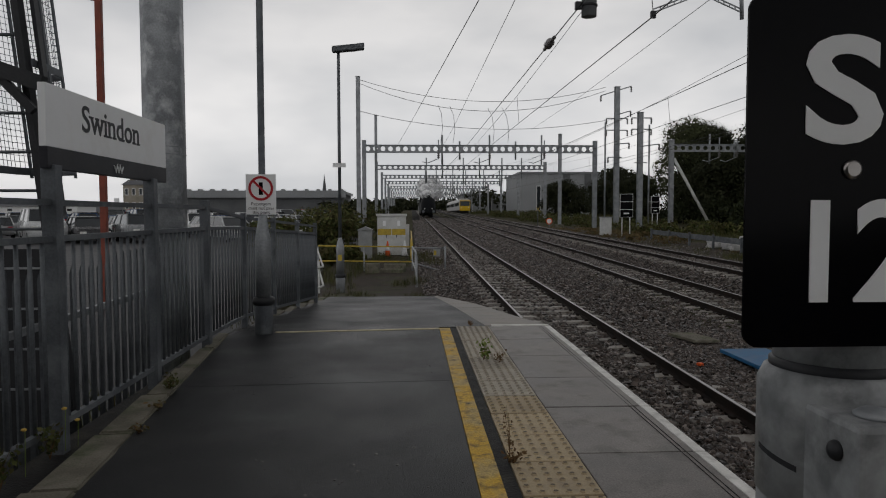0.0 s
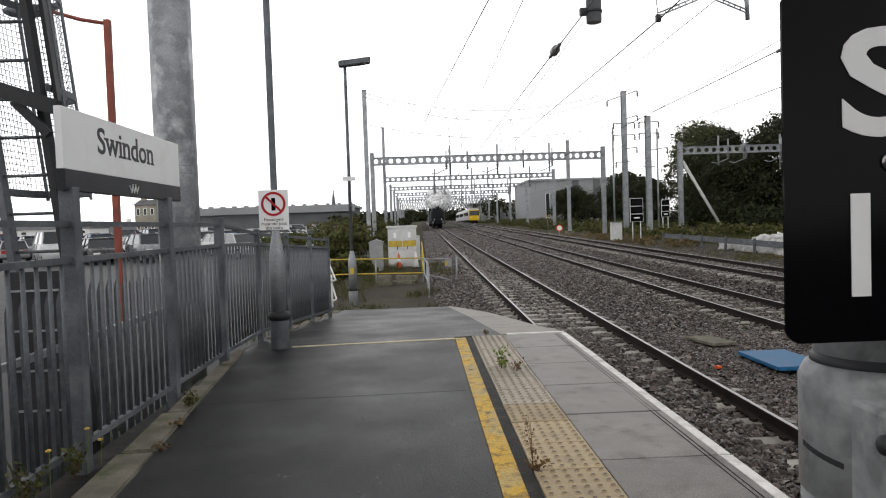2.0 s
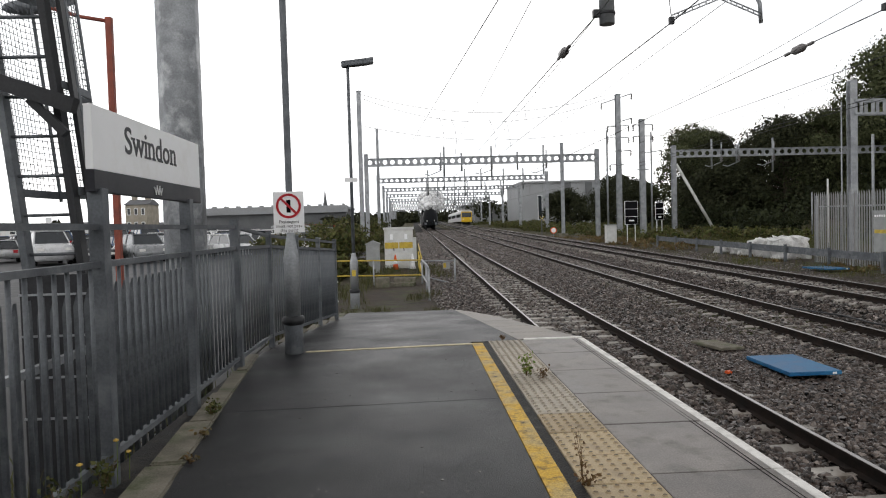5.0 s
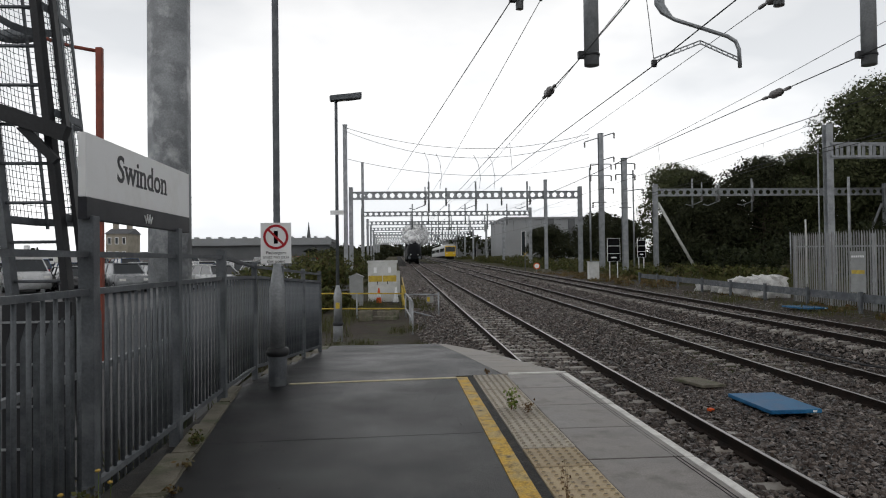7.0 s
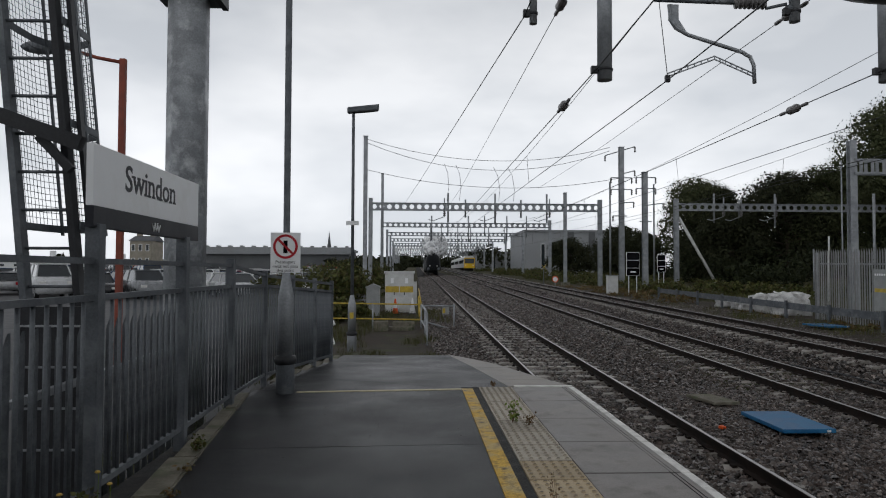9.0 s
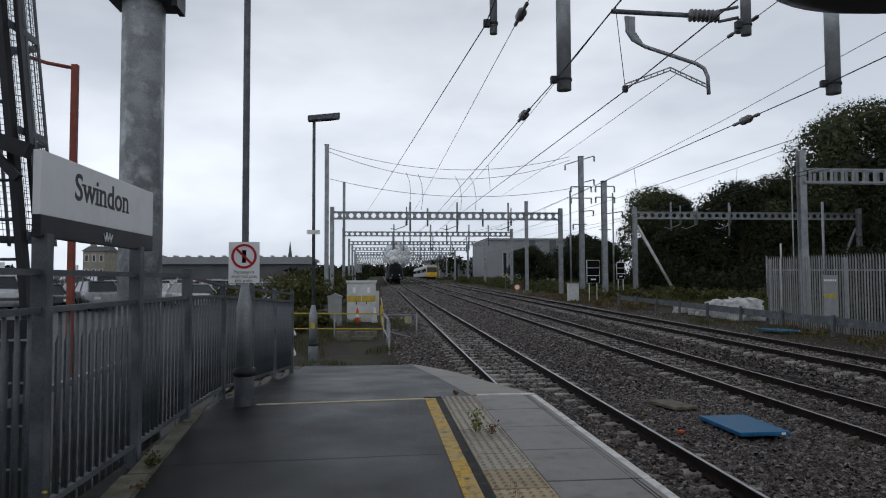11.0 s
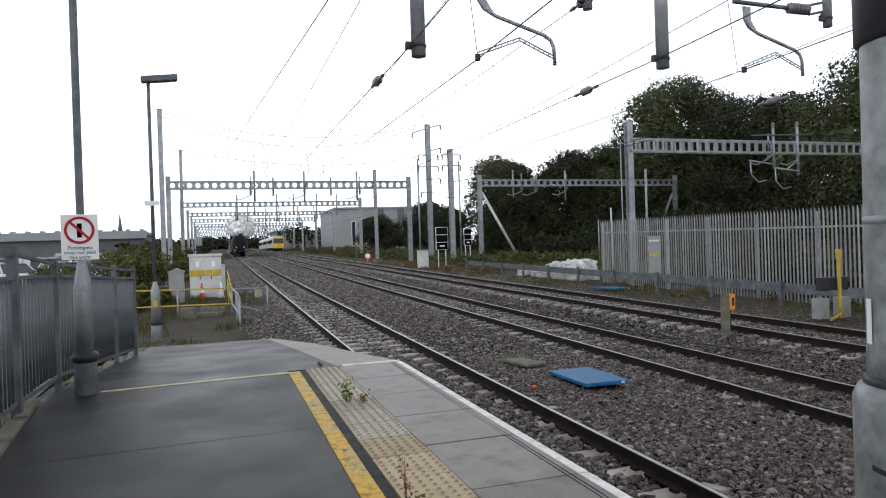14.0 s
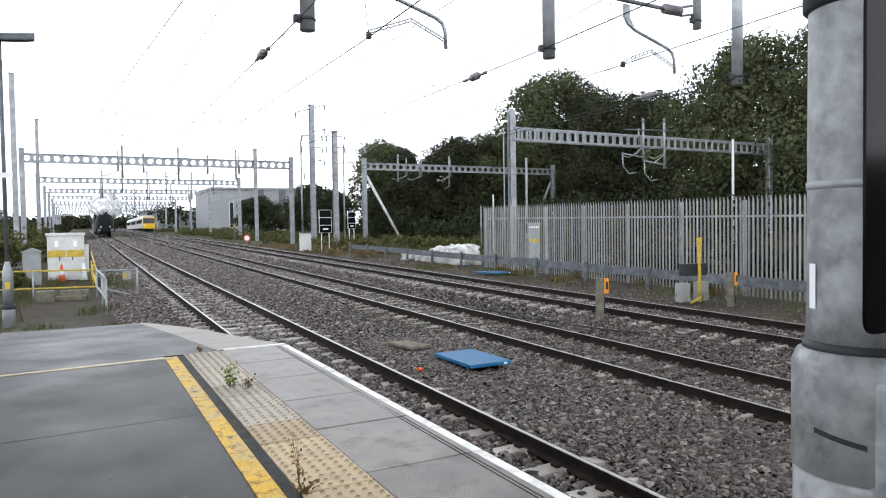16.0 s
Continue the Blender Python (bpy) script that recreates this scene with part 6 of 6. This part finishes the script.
loco = thing("steam_locomotive", (TRACKS[0], LOCO_Y, gz(LOCO_Y) + 0.17), "dark streamlined steam locomotive drawing a coach", "locomotive")
nose = [(-0.55, 1.25), (-0.35, 1.75), (0.1, 2.35), (0.75, 3.0), (1.5, 3.5), (2.3, 3.72), (12.6, 3.75)]
bm = B()
rings = []
for y, top in nose:
    half = 1.05 + 0.25 * min(1.0, (y + 0.55) / 1.6)
    rings.append([bm.verts.new((sx * half * w, y, 1.2 + (top - 1.2) * h)) for sx, w, h in ((-1, 1, 0), (-1, 1, 0.45), (-1, 0.86, 0.8), (-1, 0.5, 0.97), (1, 0.5, 0.97), (1, 0.86, 0.8), (1, 1, 0.45), (1, 1, 0))])
for a, b in zip(rings, rings[1:]):
    for k in range(7):
        bm.faces.new((a[k], a[k + 1], b[k + 1], b[k])).smooth = True
bm.faces.new(rings[0])
bm.faces.new(rings[-1])
part("casing", bm, M_LOCO, loco, "streamlined dark casing with a wedge nose")
part("valance", box(B(), -1.32, 0.3, 0.75, 1.32, 9.6, 1.35, 0.1), M_LOCO, loco)
part("buffer_beam", box(B(), -1.25, -0.95, 0.8, 1.25, -0.5, 1.3, 0.05), M_LOCO, loco)
part("chimney", lathe(B(), [(0.45, 3.4), (0.4, 3.78), (0.46, 3.95)], 14, (0, 2.3, 0)), M_LOCO, loco)
part("cab", box(B(), -1.34, 9.8, 1.3, 1.34, 12.8, 3.92, 0.2), M_LOCO, loco)
for sx in (-1.36, 1.36):
    part("cab_window", box(B(), sx - 0.02, 10.6, 2.5, sx + 0.02, 11.5, 3.2, 0.01), M_WINDOW, loco)
part("tender", box(B(), -1.32, 13.2, 0.9, 1.32, 20.6, 3.55, 0.2), M_LOCO, loco)
for sx in (-0.9, 0.9):
    part("buffer", lathe(B(), [(0.1, 0), (0.1, 0.3), (0.24, 0.32), (0.24, 0.36)], 12), M_GALVD, loco).matrix_basis = pose(sx, -0.9, 1.05, 90, 0, 0)
    part("lamp", lathe(B(), [(0.1, 0), (0.1, 0.12)], 12), M_LAMPWHITE, loco).matrix_basis = pose(sx * 0.7, -0.5, 1.55, 90, 0, 0)
    for k, (wy, wr) in enumerate(((0.9, 0.48), (2.6, 0.48), (4.6, 1.0), (6.8, 1.0), (9.0, 1.0), (11.4, 0.56), (14.4, 0.6), (16.0, 0.6), (17.6, 0.6), (19.2, 0.6))):
        part("wheel", lathe(B(), [(wr, -0.06), (wr, 0.06)], 18), M_TYRE, loco).matrix_basis = pose(sx * 0.8, wy, wr, 0, 90, 0)
coach = thing("railway_coach", (TRACKS[0], LOCO_Y + 21.4, gz(LOCO_Y + 21) + 0.17), "dark coach with a pale roof behind the locomotive", "coach")
part("body", box(B(), -1.36, 0, 0.95, 1.36, 19.2, 3.3, 0.12), M_CLADD, coach)
bm = B()
prism(bm, [(-1.36, 3.2), (1.36, 3.2), (1.2, 3.55), (0.7, 3.8), (-0.7, 3.8), (-1.2, 3.55)], -19.2, 0.0)
bm.transform(pose(0, 0, 0, 90, 0, 0))
part("roof", bm, M_TRAING, coach, "pale rounded roof")
for k in range(8):
    part("window", box(B(), -1.385, 1.4 + k * 2.2, 1.95, -1.35, 2.8 + k * 2.2, 2.85, 0.01), M_WINDOW, coach)
for by in (3, 16):
    part("bogie", box(B(), -1.1, by - 1.3, 0, 1.1, by + 1.3, 0.92, 0.05), M_TYRE, coach)

M_STEAM = bpy.data.materials.new("white_steam")
M_STEAM.use_nodes = True
sn, sl_ = M_STEAM.node_tree.nodes, M_STEAM.node_tree.links
sb = sn["Principled BSDF"]
sb.inputs["Base Color"].default_value = (0.85, 0.86, 0.87, 1)
sb.inputs["Roughness"].default_value = 1.0
s_tc, s_nz, s_rp = sn.new("ShaderNodeTexCoord"), sn.new("ShaderNodeTexNoise"), sn.new("ShaderNodeValToRGB")
s_nz.inputs["Scale"].default_value, s_nz.inputs["Detail"].default_value = 0.7, 5.0
s_rp.color_ramp.elements[0].position, s_rp.color_ramp.elements[0].color = 0.38, (0, 0, 0, 1)
s_rp.color_ramp.elements[1].position, s_rp.color_ramp.elements[1].color = 0.6, (0.8, 0.8, 0.8, 1)
sl_.new(s_tc.outputs["Object"], s_nz.inputs["Vector"])
sl_.new(s_nz.outputs["Fac"], s_rp.inputs["Fac"])
sl_.new(s_rp.outputs["Color"], sb.inputs["Alpha"])
bm = B()
rs_ = random.Random(3)
for k in range(13):
    r = 0.8 + 0.14 * k
    c = Vector((rs_.uniform(-0.6, 0.8) + 0.06 * k, 2.0 + k * 1.5, 4.2 + 0.16 * k + rs_.uniform(-0.3, 0.4)))
    ret = bmesh.ops.create_icosphere(bm, subdivisions=3, radius=r)
    for v in ret["verts"]:
        v.co = v.co * (1 + 0.35 * noise.noise(v.co * 1.3 + c)) + c
for f in bm.faces:
    f.smooth = True
steam = part("steam_plume", bm, M_STEAM)
steam.matrix_basis = pose(TRACKS[0], LOCO_Y, gz(LOCO_Y))
tagged(steam, "white steam drifting back over the locomotive", "steam", kind="stuff")

# ---- sleepers ----
def sleeper_mesh():
    bm = B()
    xs = [-1.25, -0.95, -0.5, 0.5, 0.95, 1.25]
    zs = [-0.01, 0.02, 0.012, 0.012, 0.02, -0.01]
    lo, hi = [], []
    for x, z in zip(xs, zs):
        lo.append([bm.verts.new((x, sy * 0.145, -0.18)) for sy in (-1, 1)])
        hi.append([bm.verts.new((x, sy * 0.115, z)) for sy in (-1, 1)])
    for k in range(5):
        bm.faces.new((hi[k][0], hi[k + 1][0], hi[k + 1][1], hi[k][1]))
        bm.faces.new((lo[k][0], lo[k + 1][0], hi[k + 1][0], hi[k][0]))
        bm.faces.new((lo[k][1], hi[k][1], hi[k + 1][1], lo[k + 1][1]))
    bm.faces.new((lo[0][0], hi[0][0], hi[0][1], lo[0][1]))
    bm.faces.new((lo[5][0], lo[5][1], hi[5][1], hi[5][0]))
    for sx in (-0.7525, 0.7525):
        for d in (-0.11, 0.11):
            k0 = len(bm.faces)
            box(bm, sx + d - 0.028, -0.045, 0.012, sx + d + 0.028, 0.045, 0.045)
            bm.faces.ensure_lookup_table()
            for f in bm.faces[k0:]:
                f.material_index = 1
    return bm


sl_mesh = mesh_of("sleeper", sleeper_mesh(), [M_SLEEPER, M_RAIL])
for ti, t in enumerate(tracks):
    for k in range(104 if ti < 2 else 92):
        y = -1.5 + 0.65 * k
        ob = piece("sleeper", sl_mesh, t, pose(random.uniform(-0.02, 0.02), y + random.uniform(-0.02, 0.02), gz(y) + 0.02, 0, 0, random.uniform(-0.6, 0.6)))
    bm = B()
    for k in range(104 if ti < 2 else 92, 380):
        y = -1.5 + 0.65 * k
        box(bm, -1.2, y - 0.1, gz(y) - 0.1, 1.2, y + 0.1, gz(y) + 0.008)
    tagged(part("sleeper_run", bm, M_SLEEPER, t), kind="stuff")

# ---- platform slabs ----
cop_y = [6.72, 5.95, 5.18, 4.40, 3.64, 2.825, 2.05, 1.27, 0.5, -0.3, -1.1, -1.9]
for a, b in zip(cop_y, cop_y[1:]):
    ob = part("coping_slab", box(B(), 0.99, b + 0.006, -0.14, 1.588, a - 0.006, random.uniform(-0.001, 0.002), 0.006), M_COPING, platform)
    nos = part("edge_slab", box(B(), 1.59, b + 0.004, -0.14, 1.652, a - 0.004, random.uniform(0.0, 0.003), 0.012), M_WHITE, platform, "white painted nosing")
for gx in (1.52, 1.545):
    part("groove", box(B(), gx - 0.0013, -1.9, -0.004, gx + 0.0013, 6.7, 0.0028), M_DAMP, platform, "thin dark groove beside the nosing")
part("end_line", box(B(), 1.02, 6.735, -0.05, 1.64, 6.79, 0.006), M_WHITE, platform, "worn white end line")
tac = B()
box(tac, -0.174, -0.1925, -0.06, 0.174, 0.1925, 0.0, 0.006)
for i in range(6):
    for j in range(6):
        cx, cy = -0.147 + i * 0.0587, -0.165 + j * 0.066
        ra = [tac.verts.new((cx + r * math.cos(math.pi / 3 * k), cy + r * math.sin(math.pi / 3 * k), z)) for r, z in ((0.017, -0.0005), (0.0115, 0.0075)) for k in range(6)]
        for k in range(6):
            tac.faces.new((ra[k], ra[(k + 1) % 6], ra[6 + (k + 1) % 6], ra[6 + k]))
        tac.faces.new(ra[6:]).material_index = 1
tac_grey = mesh_of("tactile_slab", tac.copy(), [M_TACTILE_GREY, M_STUD])
tac_mesh = mesh_of("tactile_slab", tac, [M_TACTILE, M_STUD])
for k in range(21):
    y = 6.72 - 0.2 - k * 0.4
    piece("tactile_slab", tac_grey if k < 7 else tac_mesh, platform, pose(0.811, y, random.uniform(-0.001, 0.003), random.uniform(-0.3, 0.3), random.uniform(-0.3, 0.3), random.uniform(-0.4, 0.4)))
bm = B()
prism(bm, [(0.6, -14), (1.3, -14), (1.3, 6.72), (0.6, 6.72)], -0.4, -0.07)
part("bedding", bm, M_BRICKWORK, platform)
bm = B()
for pts in ([(-1.44, 4.27), (0.45, 4.36)], [(-1.44, 4.275), (-0.5, 4.315)]):
    for (xa, ya), (xb, yb) in zip(pts, pts[1:]):
        obox(bm, (xa, ya, 0.0), (xb, yb, 0.0), 0.008, 0.002)
part("joint", bm, M_DARK, platform, "dark joint between asphalt bays")

# ---- loose ballast stones ----
def stones(name, xr, yr, count, size, seed, label, skip=0.96, coarse=False):
    g = np.random.default_rng(seed)
    x, y = g.uniform(*xr, count), g.uniform(*yr, count)
    keep = np.ones(count, bool)
    lift = np.zeros(count)
    for c in TRACKS:
        for sx in (-0.7525, 0.7525):
            keep &= np.abs(x - c - sx) > 0.10
        on = (np.abs(x - c) < 1.24) & (np.abs((y + 1.5 + 0.325) % 0.65 - 0.325) < 0.135)
        bare = on & (np.abs(x - c) > 0.36 + 0.1 * np.sin(y * 9.0 + c)) & (np.abs(x - c) < 1.10 + 0.1 * np.sin(y * 13.0))
        keep &= ~(bare & (g.uniform(size=count) < (skip if c < 5 else skip * 0.6)))
        lift[on] = 0.035
    x, y, lift = x[keep], y[keep], lift[keep]
    n = len(x)
    if coarse:
        ico = np.array([(-1, -0.8, -0.35), (1, -0.8, -0.35), (1, 0.8, -0.35), (-1, 0.8, -0.35), (-0.5, 0, 0.75), (0.5, 0, 0.75)])
        tri = np.array([(0, 1, 5), (0, 5, 4), (1, 2, 5), (2, 3, 4), (2, 4, 5), (3, 0, 4)])
    else:
        ico = np.array([(-1, -0.8, -0.35), (1, -0.8, -0.35), (1, 0.8, -0.35), (-1, 0.8, -0.35), (-0.62, -0.5, 0.6), (0.6, -0.55, 0.55), (0.66, 0.5, 0.65), (-0.6, 0.5, 0.6)])
        tri = np.array([(0, 1, 5), (0, 5, 4), (1, 2, 6), (1, 6, 5), (2, 3, 7), (2, 7, 6), (3, 0, 4), (3, 4, 7), (4, 5, 6), (4, 6, 7)])
    m = len(ico)
    s = size * g.uniform(0.45, 1.25, n)
    v = (ico[None] + g.uniform(-0.38, 0.38, (n, m, 3))) * (s[:, None] * g.uniform(0.6, 1.15, (n, 3)) * np.array([1, 1, 0.8]))[:, None, :]
    a = g.uniform(0, 6.283, n)
    b = g.uniform(-0.75, 0.75, n)
    ca, sa, cb, sb = np.cos(a), np.sin(a), np.cos(b), np.sin(b)
    vx, vy, vz = v[..., 0], v[..., 1] * cb[:, None] - v[..., 2] * sb[:, None], v[..., 1] * sb[:, None] + v[..., 2] * cb[:, None]
    wx, wy = vx * ca[:, None] - vy * sa[:, None], vx * sa[:, None] + vy * ca[:, None]
    z0 = -1.178 + SLOPE * (np.clip(y, -5, 300) - 5) + g.uniform(-0.03, 0.034, n) + lift
    z0 += np.interp(x, [4.6, 7.0, 9.2, 10.6, 12.8, 14.2], [0, -0.13, -0.13, 0.12, 0.12, 0]) - 0.10 * np.clip((x - 13.6) / 1.0, 0, 1)
    q = np.stack([wx + x[:, None], wy + y[:, None], vz + z0[:, None]], -1).reshape(-1, 3)
    f = (tri[None] + m * np.arange(n)[:, None, None]).reshape(-1)
    me = bpy.data.meshes.new(name)
    me.vertices.add(len(q))
    me.vertices.foreach_set("co", q.ravel().astype(np.float32))
    me.loops.add(len(f))
    me.loops.foreach_set("vertex_index", f.astype(np.int32))
    me.polygons.add(len(f) // 3)
    me.polygons.foreach_set("loop_start", np.arange(0, len(f), 3, dtype=np.int32))
    me.update(calc_edges=True)
    me.materials.append(M_STONE)
    return tagged(new(name, me), label, "ballast", kind="stuff")


stones("ballast_stones", (1.70, 10.5), (1.5, 6.5), 46000, 0.034, 51, "loose grey-brown ballast stones between the rails", 0.97)
stones("ballast_stones", (1.70, 10.5), (6.5, 13), 60000, 0.035, 57, "loose grey-brown ballast stones a little further along", 0.97, True)
stones("ballast_stones", (1.70, 15), (13, 40), 64000, 0.044, 52, "loose grey-brown ballast stones further along", 0.96, True)
stones("ballast_stones", (1.70, 15), (40, 68), 22000, 0.08, 56, "loose ballast stones far along the line", 0.9, True)
stones("ballast_stones", (10.5, 15), (4, 13), 24000, 0.034, 53, "loose grey-brown ballast stones by the far track", 0.96, True)
stones("ballast_stones", (0.45, 1.7), (12.5, 34), 8500, 0.04, 54, "loose ballast stones beside the ramp foot", 0.96, True)
stones("ballast_stones", (14.4, 17.0), (6, 45), 10000, 0.04, 55, "scattered stones on the earth verge", 0.96, True)
stones("ballast_stones", (1.70, 15), (68, 125), 15000, 0.12, 58, "loose ballast stones in the far distance", 0.8, True)
stones("ballast_stones", (0.42, 1.75), (34, 105), 9000, 0.075, 59, "loose ballast stones beside the far running line", 0.9, True)
